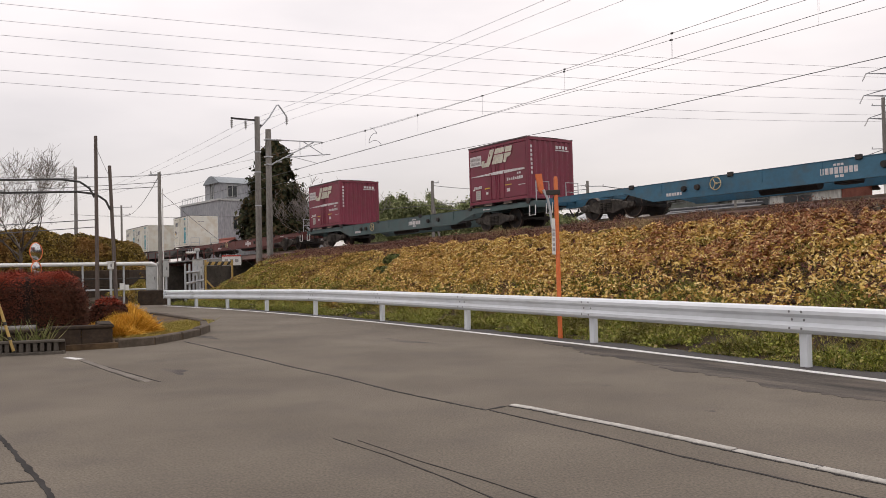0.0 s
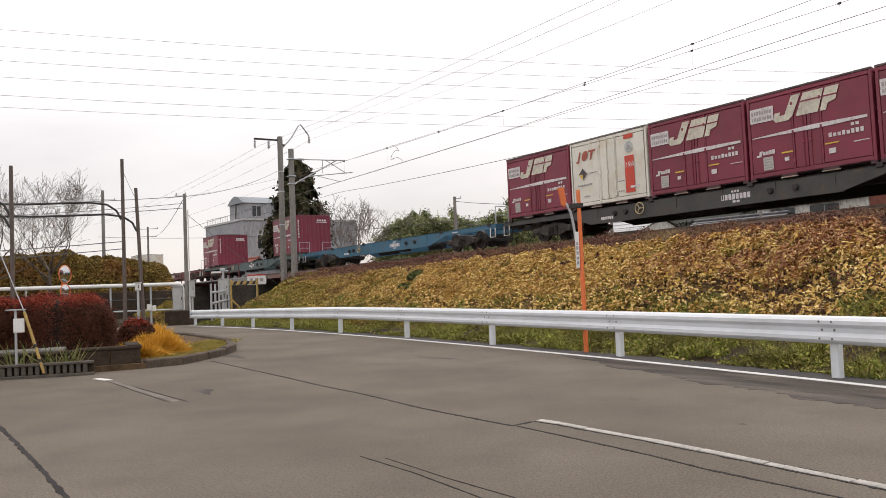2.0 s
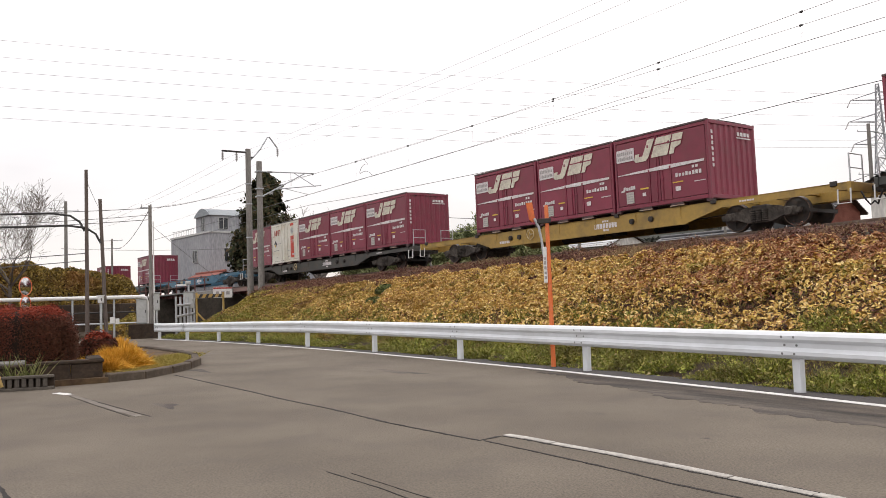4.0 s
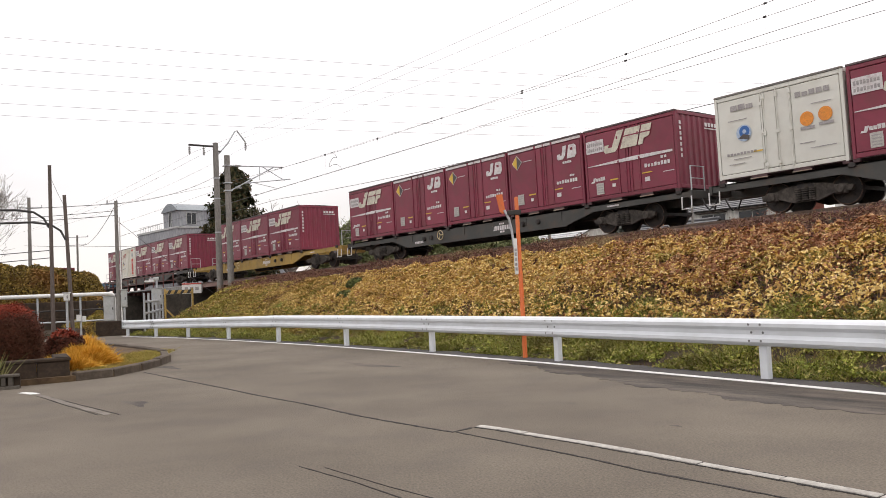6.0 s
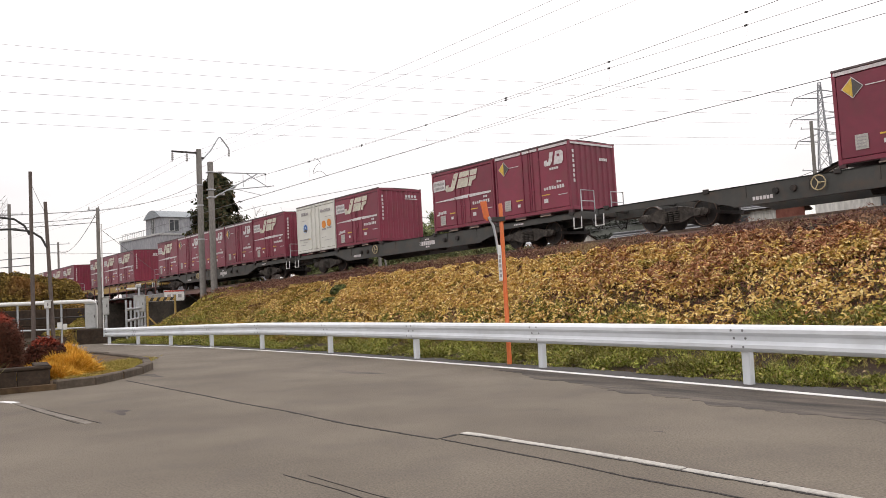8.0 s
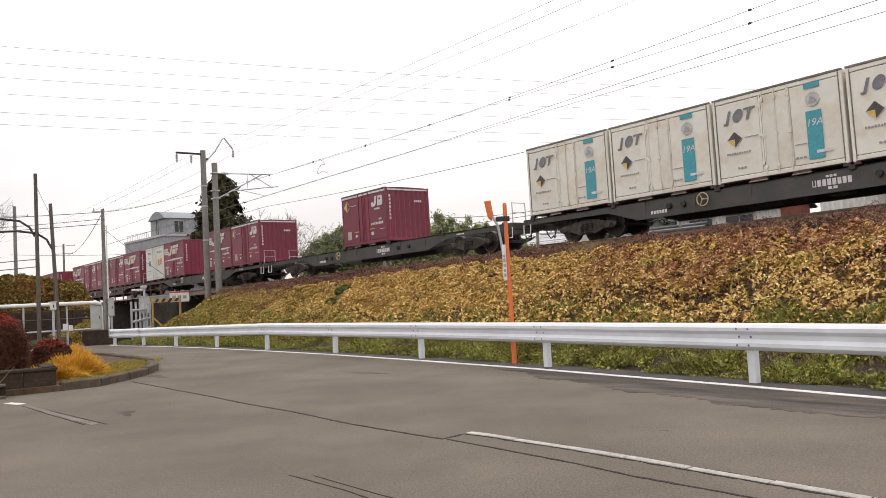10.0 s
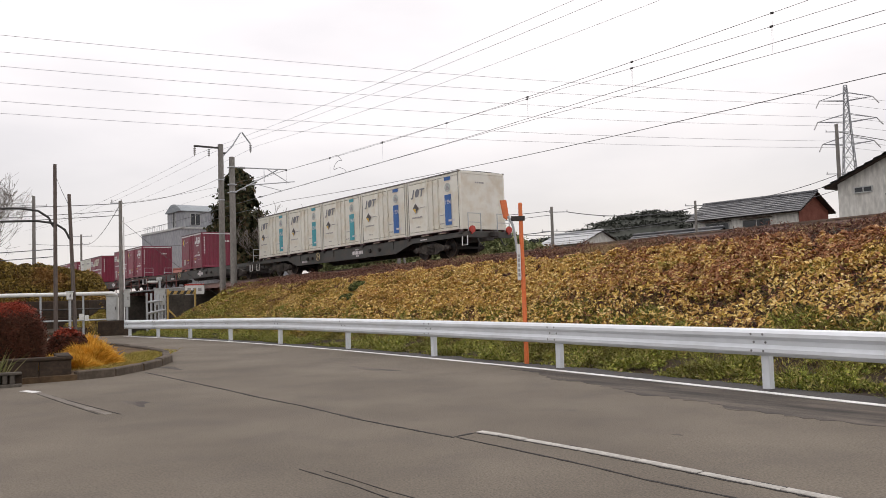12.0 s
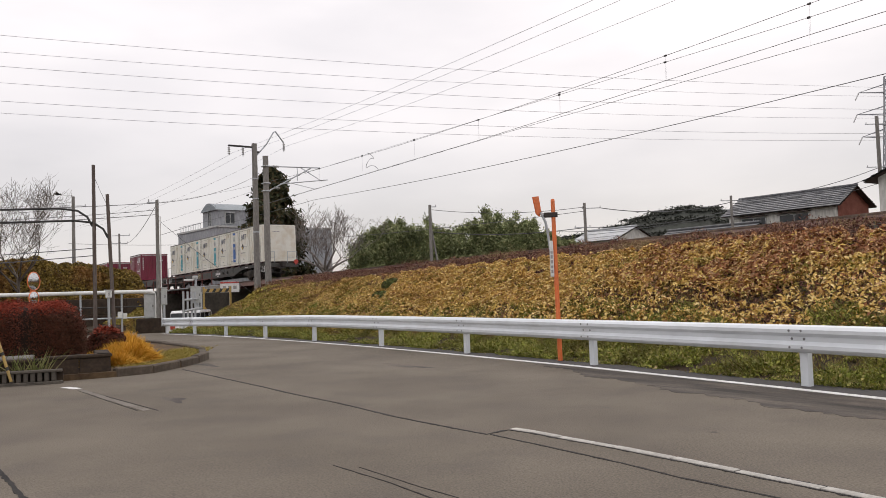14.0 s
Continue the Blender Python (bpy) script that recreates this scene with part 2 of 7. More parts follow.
W_BROWN = mat("wagon_red_brown", (0.12, 0.035, 0.03), (0.16, 0.05, 0.04), 0.8, 0.6, fine=10, bump=0.05, dirt=(0.08, 0.05, 0.04), dirt_amount=0.6)


# ---- mesh tools ----
class Build:
    """Collects verts and faces of one mesh."""

    def __init__(self):
        self.v, self.f = [], []

    def add(self, verts, faces):
        k = len(self.v)
        self.v += [tuple(p) for p in verts]
        self.f += [[i + k for i in q] for q in faces]
        return self

    def box(self, x0, x1, y0, y1, z0, z1, c=0.0, m=None):
        """A box; c chamfers all its edges."""
        if c <= 0:
            vs = [(x, y, z) for x in (x0, x1) for y in (y0, y1) for z in (z0, z1)]
            fs = [(0, 1, 3, 2), (4, 6, 7, 5), (0, 4, 5, 1), (2, 3, 7, 6), (0, 2, 6, 4), (1, 5, 7, 3)]
        else:
            X, Y, Z = (x0, x1), (y0, y1), (z0, z1)
            sg = (1, -1)
            vs, idx = [], {}
            for i in (0, 1):
                for j in (0, 1):
                    for k in (0, 1):
                        full, ins = (X[i], Y[j], Z[k]), (X[i] + sg[i] * c, Y[j] + sg[j] * c, Z[k] + sg[k] * c)
                        for ax in range(3):
                            p = [ins[0], ins[1], ins[2]]
                            p[ax] = full[ax]
                            idx[i, j, k, ax] = len(vs)
                            vs.append(tuple(p))
            fs = []
            for side in (0, 1):
                fs.append([idx[side, j, k, 0] for j, k in ((0, 0), (0, 1), (1, 1), (1, 0))][:: 1 if side == 0 else -1])
                fs.append([idx[i, side, k, 1] for i, k in ((0, 0), (1, 0), (1, 1), (0, 1))][:: 1 if side == 0 else -1])
                fs.append([idx[i, j, side, 2] for i, j in ((0, 0), (0, 1), (1, 1), (1, 0))][:: 1 if side == 0 else -1])
            for p in (0, 1):
                for q in (0, 1):
                    fs.append([idx[0, p, q, 1], idx[1, p, q, 1], idx[1, p, q, 2], idx[0, p, q, 2]])
                    fs.append([idx[p, 0, q, 0], idx[p, 1, q, 0], idx[p, 1, q, 2], idx[p, 0, q, 2]])
                    fs.append([idx[p, q, 0, 0], idx[p, q, 1, 0], idx[p, q, 1, 1], idx[p, q, 0, 1]])
            for i in (0, 1):
                for j in (0, 1):
                    for k in (0, 1):
                        fs.append([idx[i, j, k, ax] for ax in range(3)])
        if m is not None:
            vs = [m @ Vector(p) for p in vs]
        return self.add(vs, fs)

    def rod(self, p0, p1, r0, r1=None, n=10, caps=True):
        r1 = r0 if r1 is None else r1
        p0, p1 = Vector(p0), Vector(p1)
        w = (p1 - p0).normalized()
        u = w.orthogonal().normalized()
        t = w.cross(u)
        vs = []
        for p, r in ((p0, r0), (p1, r1)):
            vs += [p + r * (math.cos(2 * math.pi * k / n) * u + math.sin(2 * math.pi * k / n) * t) for k in range(n)]
        fs = [(k, (k + 1) % n, n + (k + 1) % n, n + k) for k in range(n)]
        if caps:
            fs += [list(range(n))[::-1], list(range(n, 2 * n))]
        return self.add(vs, fs)

    def tube(self, pts, r, n=6):
        pts = [Vector(p) for p in pts]
        vs, fs, u = [], [], None
        for i, p in enumerate(pts):
            w = (pts[min(i + 1, len(pts) - 1)] - pts[max(i - 1, 0)]).normalized()
            u = (w.orthogonal() if u is None else u - w * u.dot(w)).normalized()
            t = w.cross(u)
            rr = r[i] if isinstance(r, (list, tuple)) else r
            vs += [p + rr * (math.cos(2 * math.pi * k / n) * u + math.sin(2 * math.pi * k / n) * t) for k in range(n)]
        for i in range(len(pts) - 1):
            fs += [(i * n + k, i * n + (k + 1) % n, (i + 1) * n + (k + 1) % n, (i + 1) * n + k) for k in range(n)]
        fs += [list(range(n))[::-1], list(range((len(pts) - 1) * n, len(pts) * n))]
        return self.add(vs, fs)

    def prism(self, outline, a, b, m=None):
        """A closed outline of (x, z) pushed from y=a to y=b."""
        n = len(outline)
        vs = [(x, a, z) for x, z in outline] + [(x, b, z) for x, z in outline]
        fs = [(k, (k + 1) % n, n + (k + 1) % n, n + k) for k in range(n)] + [list(range(n))[::-1], list(range(n, 2 * n))]
        if m is not None:
            vs = [m @ Vector(p) for p in vs]
        return self.add(vs, fs)

    def ring(self, c, r, tube_r, axis="y", n=18, k=6):
        pts = []
        for i in range(n + 1):
            q = 2 * math.pi * i / n
            a, b = r * math.cos(q), r * math.sin(q)
            pts.append((c[0] + a, c[1], c[2] + b) if axis == "y" else (c[0], c[1] + a, c[2] + b) if axis == "x" else (c[0] + a, c[1] + b, c[2]))
        return self.tube(pts, tube_r, k)

    def mesh(self, name, smooth=False):
        me = bpy.data.meshes.new(name)
        me.from_pydata(self.v, [], self.f)
        bm = bmesh.new()
        bm.from_mesh(me)
        bmesh.ops.recalc_face_normals(bm, faces=bm.faces)
        bm.to_mesh(me)
        bm.free()
        if smooth:
            me.shade_smooth()
            me.set_sharp_from_angle(angle=radians(40))
        return me


def part(name, b, material, parent=None, label="", smooth=False, at=None):
    """Links one Build (or mesh) as one mesh object, under a thing or a part."""
    me = b.mesh(name, smooth) if isinstance(b, Build) else b
    if not me.materials:
        me.materials.append(material)
    ob = new(name, me)
    if parent is not None:
        ob.parent = parent
    if at is not None:
        ob.matrix_basis = at
    if label:
        ob["label"] = label
    if name in ("small_text", "notice_text", "yellow_text", "end_marking", "stencil", "logo_gap", "top_band", "bolt_plate"):
        ob["kind"] = "stuff"
    return ob


def thing(name, label, category, m=None, group="", kind=""):
    ob = new(name)
    ob.empty_display_size = 0.2
    if m is not None:
        ob.matrix_basis = m
    return tagged(ob, label, category, group, kind)


def raw_mesh(name, verts, quads, material, smooth=False):
    """A mesh straight from numpy arrays, quick for hundreds of thousands of faces."""
    me = bpy.data.meshes.new(name)
    verts, quads = np.asarray(verts, np.float32), np.asarray(quads, np.int32)
    k = quads.shape[1]
    me.vertices.add(len(verts))
    me.vertices.foreach_set("co", verts.ravel())
    me.loops.add(quads.size)
    me.loops.foreach_set("vertex_index", quads.ravel())
    me.polygons.add(len(quads))
    me.polygons.foreach_set("loop_start", np.arange(0, quads.size, k, dtype=np.int32))
    me.update(calc_edges=True)
    me.validate()
    me.materials.append(material)
    if smooth:
        me.shade_smooth()
    return me


# ---- the lie of the land: s runs along the track, o across it, away from the road ----
DS, DO = (0.5690, -0.8223), (0.8223, 0.5690)
TRACK_O = 22.04
SLOPE = 0.01207
HEADING = -55.32


def xy(s, o):
    return DS[0] * s + DO[0] * o, DS[1] * s + DO[1] * o


def so(x, y):
    return DS[0] * x + DS[1] * y, DO[0] * x + DO[1] * y


def rail_z(s):
    return 3.144 + SLOPE * np.clip(s, -160, 80)


LOW_ROAD = [(-75, 14), (-34, 26), (-20, 34), (-13.6, 38.2), (-12.2, 43.5), (-13.0, 49), (-16.2, 60.5), (-19.5, 68), (-25, 76), (-32, 83)]
LOW_Z = [-0.6, -0.7, -0.78, -0.85, -1.0, -1.2, -1.5, -1.5, -1.4, -1.3]


def low_road(x, y):
    """Distance to the sunk road that runs under the bridge, and its level there."""
    best, lev = np.full(np.shape(x), 1e9), np.zeros(np.shape(x))
    for (p, q, za, zb) in zip(LOW_ROAD, LOW_ROAD[1:], LOW_Z, LOW_Z[1:]):
        dx, dy = q[0] - p[0], q[1] - p[1]
        k = np.clip(((x - p[0]) * dx + (y - p[1]) * dy) / (dx * dx + dy * dy), 0, 1)
        dd = np.hypot(x - p[0] - k * dx, y - p[1] - k * dy)
        lev = np.where(dd < best, za + k * (zb - za), lev)
        best = np.minimum(best, dd)
    return best, lev


def ridge_away(x, y):
    """Distance to the overgrown mound beyond the lower road."""
    ax, ay, bx, by = -62.0, 43.0, -19.4, 60.6
    k = np.clip(((x - ax) * (bx - ax) + (y - ay) * (by - ay)) / ((bx - ax) ** 2 + (by - ay) ** 2), 0, 1)
    return np.hypot(x - ax - k * (bx - ax), y - ay - k * (by - ay)), k


def guard_o(s):
    return np.interp(s, [-34.2, -31.6, -29, -25.7, -22, -18, -14, -10, -5.8, -1, 4, 12, 30], [10.28, 10.55, 10.82, 10.95, 10.95, 10.84, 10.58, 10.24, 9.72, 9.0, 8.1, 6.4, 2.0])


def land(s, o):
    s, o = np.asarray(s, float), np.asarray(o, float)
    crest = rail_z(s) - 0.42
    toe = guard_o(s) + 1.0
    k = np.clip((o - toe) / (15.7 - toe), 0, 1)
    wob = 0.10 * np.sin(s * 0.9) * np.sin(o * 1.3 + s * 0.31) + 0.07 * np.sin(s * 2.3 + o * 1.9)
    z = np.where(o < toe, np.clip((o - toe + 0.9) / 0.9, 0, 1) * 0.08, 0.08 + (crest - 0.63) * (k ** 0.95) + wob * np.minimum(k, 1 - k) * 3)
    z = np.where(o > 15.7, crest - 0.55 + 0.55 * np.clip((o - 15.7) / 2.7, 0, 1), z)
    z = np.where(o > 26.0, crest - np.clip((o - 26.0) / 8, 0, 1) * 0.9, z)
    z = np.where(o > 60, z + np.clip((o - 60) / 200, 0, 1) * 4, z)
    x, y = xy(s, o)
    away, k = ridge_away(x, y)
    z = np.maximum(z, (3.75 - 1.5 * np.clip((k - 0.82) / 0.18, 0, 1)) * np.exp(-np.clip(away - 1.5, 0, None) ** 2 / 14.0))
    d, lev = low_road(x, y)
    cut = lev + np.clip(d - 3.6, 0, None) * 2.6
    z = np.minimum(z, cut)
    on_road = (o < guard_o(s) + 0.45) & (s > -38.5) & (s < 60) & (o > -45)
    return np.where(on_road, np.minimum(z, -0.03), z)


def axis(lo, hi, inner_lo, inner_hi, step):
    a = np.arange(inner_lo, inner_hi + step, step)
    left, right, k = [], [], step
    x = inner_lo
    while x > lo:
        k *= 1.35
        x -= k
        left.append(x)
    x, k = inner_hi, step
    while x < hi:
        k *= 1.35
        x += k
        right.append(x)
    return np.concatenate([left[::-1], a, right])


def build_ground():
    S, O = axis(-2500, 2500, -95, 25, 0.5), axis(-400, 3000, -14, 34, 0.4)
    s, o = np.meshgrid(S, O, indexing="ij")
    z = land(s, o)
    x, y = xy(s, o)
    v = np.stack([x, y, z], -1).reshape(-1, 3)
    i, j = np.meshgrid(np.arange(len(S) - 1), np.arange(len(O) - 1), indexing="ij")
    a = (i * len(O) + j).ravel()
    q = np.stack([a, a + len(O), a + len(O) + 1, a + 1], 1)
    ob = new("ground", raw_mesh("ground", v, q, SOIL, True))
    return tagged(ob, "bare brown soil and verge beside the road", "ground", kind="structure")


def strip(name, s0, s1, lo, hi, z, material, step=1.0, thick=0.03):
    """A thin slab between two curves o=lo(s) and o=hi(s)."""
    b = Build()
    ss = np.arange(s0, s1 + 1e-6, step)
    n = len(ss)
    vs = []
    for top in (z, z - thick):
        for f in (lo, hi):
            vs += [(*xy(s, f(s)), top) for s in ss]
    fs = []
    for k in range(n - 1):
        fs += [(k, k + 1, n + k + 1, n + k), (2 * n + k, 3 * n + k, 3 * n + k + 1, 2 * n + k + 1), (k, 2 * n + k, 2 * n + k + 1, k + 1), (n + k, n + k + 1, 3 * n + k + 1, 3 * n + k)]
    fs += [(0, n, 3 * n, 2 * n), (n - 1, 3 * n - 1, 4 * n - 1, 2 * n - 1)]
    return b.add(vs, fs)


def ribbon(pts, width, z, thick=0.004, jitter=0.0, rng=None):
    """A thin painted or poured line along points of the ground."""
    b = Build()
    P = [Vector((*p, 0)) for p in pts]
    vs = []
    for k, p in enumerate(P):
        w = (P[min(k + 1, len(P) - 1)] - P[max(k - 1, 0)]).normalized()
        nrm = Vector((-w.y, w.x, 0))
        h = width / 2 * (1 + (rng.uniform(-jitter, jitter) if rng else 0))
        p = p + nrm * (rng.uniform(-jitter, jitter) * width * 0.5 if rng else 0)
        vs += [p + nrm * h + Vector((0, 0, z)), p - nrm * h + Vector((0, 0, z)), p + nrm * h + Vector((0, 0, z - thick)), p - nrm * h + Vector((0, 0, z - thick))]
    fs = []
    for k in range(len(P) - 1):
        a, c = 4 * k, 4 * k + 4
        fs += [(a, a + 1, c + 1, c), (a, c, c + 2, a + 2), (a + 1, a + 3, c + 3, c + 1)]
    return b.add(vs, fs)


def dense(pts, step):
    out = []
    for p, q in zip(pts, pts[1:]):
        n = max(1, int(math.dist(p, q) / step))
        out += [(p[0] + (q[0] - p[0]) * k / n, p[1] + (q[1] - p[1]) * k / n) for k in range(n)]
    return out + [pts[-1]]


def build_road():
    rng = random.Random(4)
    edge = lambda s: float(guard_o(s)) + 0.3 + 0.05 * math.sin(s * 3.1)
    road = part("road", strip("road", -37, 40, lambda s: -45.0, edge, 0.0, ASPHALT, 0.5), ASPHALT)
    tagged(road, "grey worn asphalt road with seams and patches", "road", kind="structure")
    line = part("edge_line", strip("edge_line", -34, 30, lambda s: float(guard_o(s)) - 0.40, lambda s: float(guard_o(s)) - 0.26, 0.005, ROAD_WHITE, 0.5, 0.004), ROAD_WHITE)
    tagged(line, "white painted line along the road edge", "road marking", kind="structure")
    # darker asphalt from the edge line out past the guard rail
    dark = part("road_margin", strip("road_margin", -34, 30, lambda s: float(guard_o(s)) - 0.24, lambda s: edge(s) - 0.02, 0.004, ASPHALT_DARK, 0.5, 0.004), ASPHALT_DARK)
    tagged(dark, "dark asphalt margin under the guard rail", "road", kind="structure")
    for pts, w, mt, name, lab in [
        ([(-6.09, 13.5), (-5.72, 13.17)], 0.13, ROAD_WHITE, "stop_mark", "short white painted mark"),
    ]:
        tagged(part(name, ribbon(dense(pts, 0.08), w, 0.0055, jitter=0.12, rng=rng), mt), lab, "road marking", kind="structure")
    # flush concrete edging stones with open joints
    joints = [(0.73, 7.97), (0.91, 7.75), (1.11, 7.45), (1.49, 6.91), (1.83, 6.38), (2.14, 5.87), (2.49, 5.31), (2.83, 4.76), (3.17, 4.21), (3.5, 3.66)]
    edging = thing("flush_edging", "row of pale worn concrete edging stones flush with the asphalt", "kerb", kind="structure")
    for p, q in zip(joints, joints[1:]):
        L, a = math.dist(p, q), math.degrees(math.atan2(q[1] - p[1], q[0] - p[0]))
        part("edging_stone", Build().box(0.007, L - 0.007, -0.044 + rng.uniform(-0.006, 0.006), 0.044, -0.06, 0.009 + rng.uniform(-0.002, 0.003), 0.004), EDGING, edging, at=pose(p[0], p[1], 0, 0, 0, a))
    tagged(part("edging_joint", ribbon(dense(joints, 0.05), 0.125, 0.0035, jitter=0.16, rng=rng), SEAM), "dark open joint beside the edging stones", "road", kind="structure")
    tagged(part("worn_strip", ribbon(dense([(-5.72, 13.15), (-4.6, 11.6), (-3.62, 10.28)], 0.09), 0.10, 0.0045, jitter=0.2, rng=rng), EDGING_DULL), "dull worn concrete strip between two seams", "road", kind="structure")
    for pts, w, name in [
        ([(-4.95, 16.1), (-4.43, 15.3), (-3.56, 13.93), (-2.7, 12.6), (-1.98, 11.43), (-1.23, 10.32), (-0.46, 9.03), (0.15, 8.16), (0.46, 7.74), (0.58, 7.84), (0.66, 7.92)], 0.034, "road_seam"),
        ([(0.50, 7.72), (1.06, 6.84), (1.4, 6.29), (1.68, 5.77), (2.1, 5.15), (2.9, 3.9)], 0.024, "road_seam"),
        ([(-0.84, 6.6), (-0.36, 5.94), (0.04, 5.3), (0.6, 4.3)], 0.011, "road_seam"),
        ([(-0.63, 6.5), (-0.12, 5.75), (0.3, 5.2), (0.9, 4.3)], 0.008, "road_seam"),
        ([(-5.74, 13.24), (-4.62, 11.75), (-3.47, 10.26)], 0.016, "road_seam"),
        ([(-5.6, 12.9), (-4.5, 11.35), (-3.75, 10.32)], 0.014, "road_seam"),
        ([(-7.2, 11.8), (-5.9, 10.0), (-4.33, 7.82), (-3.34, 6.44), (-2.79, 5.65), (-2.5, 5.24), (-1.9, 4.2)], 0.042, "road_seam"),
        ([(-2.69, 5.47), (-2.98, 5.39), (-4.2, 5.2)], 0.03, "road_seam"),
    ]:
        tagged(part(name, ribbon(dense(pts, 0.07), w, 0.0035, jitter=0.38, rng=rng), SEAM), "dark tar-filled seam in the asphalt", "road", kind="structure")
    # darker resurfaced strip beside the edge line, and small stains
    inner = lambda s: float(guard_o(s)) - 0.44 - max(0.0, min(1.0, (s + 11.5) / 5.0)) * 1.15 - 0.12 * math.sin(s * 2.3) * math.sin(s * 0.9) - 0.04 * math.sin(s * 6.1 + 2 * math.sin(s)) - 0.05 * math.sin(s * 21.7 + 3 * math.sin(s * 4.3))
    damp = part("damp_strip", strip("damp_strip", -11.5, 12, inner, lambda s: float(guard_o(s)) - 0.42, 0.003, ASPHALT_DAMP, 0.07, 0.003), ASPHALT_DAMP)
    tagged(damp, "darker damp strip of asphalt", "road", kind="structure")
    for cx, cy, rx, ry in ((-0.6, 15.2, 0.8, 0.15), (-3.6, 11.3, 0.35, 0.12), (1.9, 9.1, 0.05, 0.03), (2.5, 7.4, 0.05, 0.03), (-4.75, 17.0, 0.5, 0.12)):
        n, vs = 22, []
        for q in range(n):
            a = 2 * math.pi * q / n
            r = 1 + 0.35 * math.sin(3 * a + cx) + 0.2 * rng.uniform(-1, 1)
            px, py = rx * r * math.cos(a), ry * r * math.sin(a)
            vs.append((cx + DS[0] * px + DO[0] * py, cy + DS[1] * px + DO[1] * py, 0.0022))
        tagged(part("road_stain", Build().add(vs, [list(range(n))]), ASPHALT_DAMP), "dark stain in the asphalt", "road", kind="structure")


def build_guard_rail():
    """W-shaped beam on square-capped round posts, four metres apart."""
    rail = thing("guard_rail", "white galvanised W-beam guard rail along the road", "guard rail")
    prof = [(0.0, 0.0), (0.045, 0.02), (0.085, 0.055), (0.085, 0.10), (0.03, 0.145), (0.03, 0.205), (0.085, 0.25), (0.085, 0.295), (0.045, 0.33), (0.0, 0.35)]
    stations = [-34.4, -31.7, -29.05, -25.75, -22.1, -18.05, -14.06, -9.98, -5.78, -1.8, 2.2, 6.2, 10.2, 14.2, 18.2]
    fall = lambda s: -0.14 * max(0.0, min(1.0, (-22 - s) / 12.0))
    n = len(prof)
    for a, c in zip(stations, stations[1:]):
        b, vs = Build(), []
        lap = 0.12
        for s in np.linspace(a - lap, c + lap, 5):
            x, y = xy(s, float(guard_o(s)) - 0.10)
            for back in (0.0, -0.004):
                for px, pz in prof:
                    q = px + back
                    vs.append((x - DO[0] * q, y - DO[1] * q, 0.43 + pz + fall(s)))
        fs = []
        for k in range(4):
            for e in range(n - 1):
                p0, p1 = k * 2 * n + e, (k + 1) * 2 * n + e
                fs += [(p0, p1, p1 + 1, p0 + 1), (p0 + n, p0 + n + 1, p1 + n + 1, p1 + n)]
            for e in (0, n - 1):
                p0, p1 = k * 2 * n + e, (k + 1) * 2 * n + e
                fs.append((p0, p0 + n, p1 + n, p1))
        b.add(vs, fs)
        part("beam", b, RAIL_WHITE, rail)
    post = Build().box(-0.062, 0.062, -0.055, 0.045, -0.4, 0.70, 0.012).mesh("post")
    block = Build().box(-0.05, 0.05, -0.10, -0.06, 0.47, 0.75, 0.008).mesh("bracket")
    bolt = Build()
    for bx in (-0.09, 0.09):
        for bz in (0.50, 0.605, 0.71):
            bolt.rod((bx, -0.19 if abs(bz - 0.605) > 0.05 else -0.14, bz), (bx, -0.12, bz), 0.017, n=6)
    bolt = bolt.mesh("bolt")
    for s in stations:
        m = pose(*xy(s, float(guard_o(s))), fall(s), 0, 0, HEADING + math.degrees(math.atan2(float(guard_o(s + 1) - guard_o(s - 1)), 2)))
        p = part("post", post, RAIL_WHITE, rail, at=m)
        part("bracket", block, RAIL_WHITE, p)
        part("bolt_plate", bolt, BOLT_GREY, p)
    # rounded end shoe
    s = stations[0] - 0.12
    b, vs = Build(), []
    x, y = xy(s, float(guard_o(s)) - 0.10)
    for k in range(9):
        a = math.pi * k / 8
        ox, ax = -0.10 * (1 - math.cos(a)) / 2 * 1.6, 0.22 * math.sin(a)
        for zz in (0.43, 0.78):
            vs.append((x - DS[0] * ax - DO[0] * (0.08 + ox), y - DS[1] * ax - DO[1] * (0.08 + ox), zz + fall(s)))
    b.add(vs, [(2 * k, 2 * k + 2, 2 * k + 3, 2 * k + 1) for k in range(8)])
    part("end_shoe", b, RAIL_WHITE, rail)


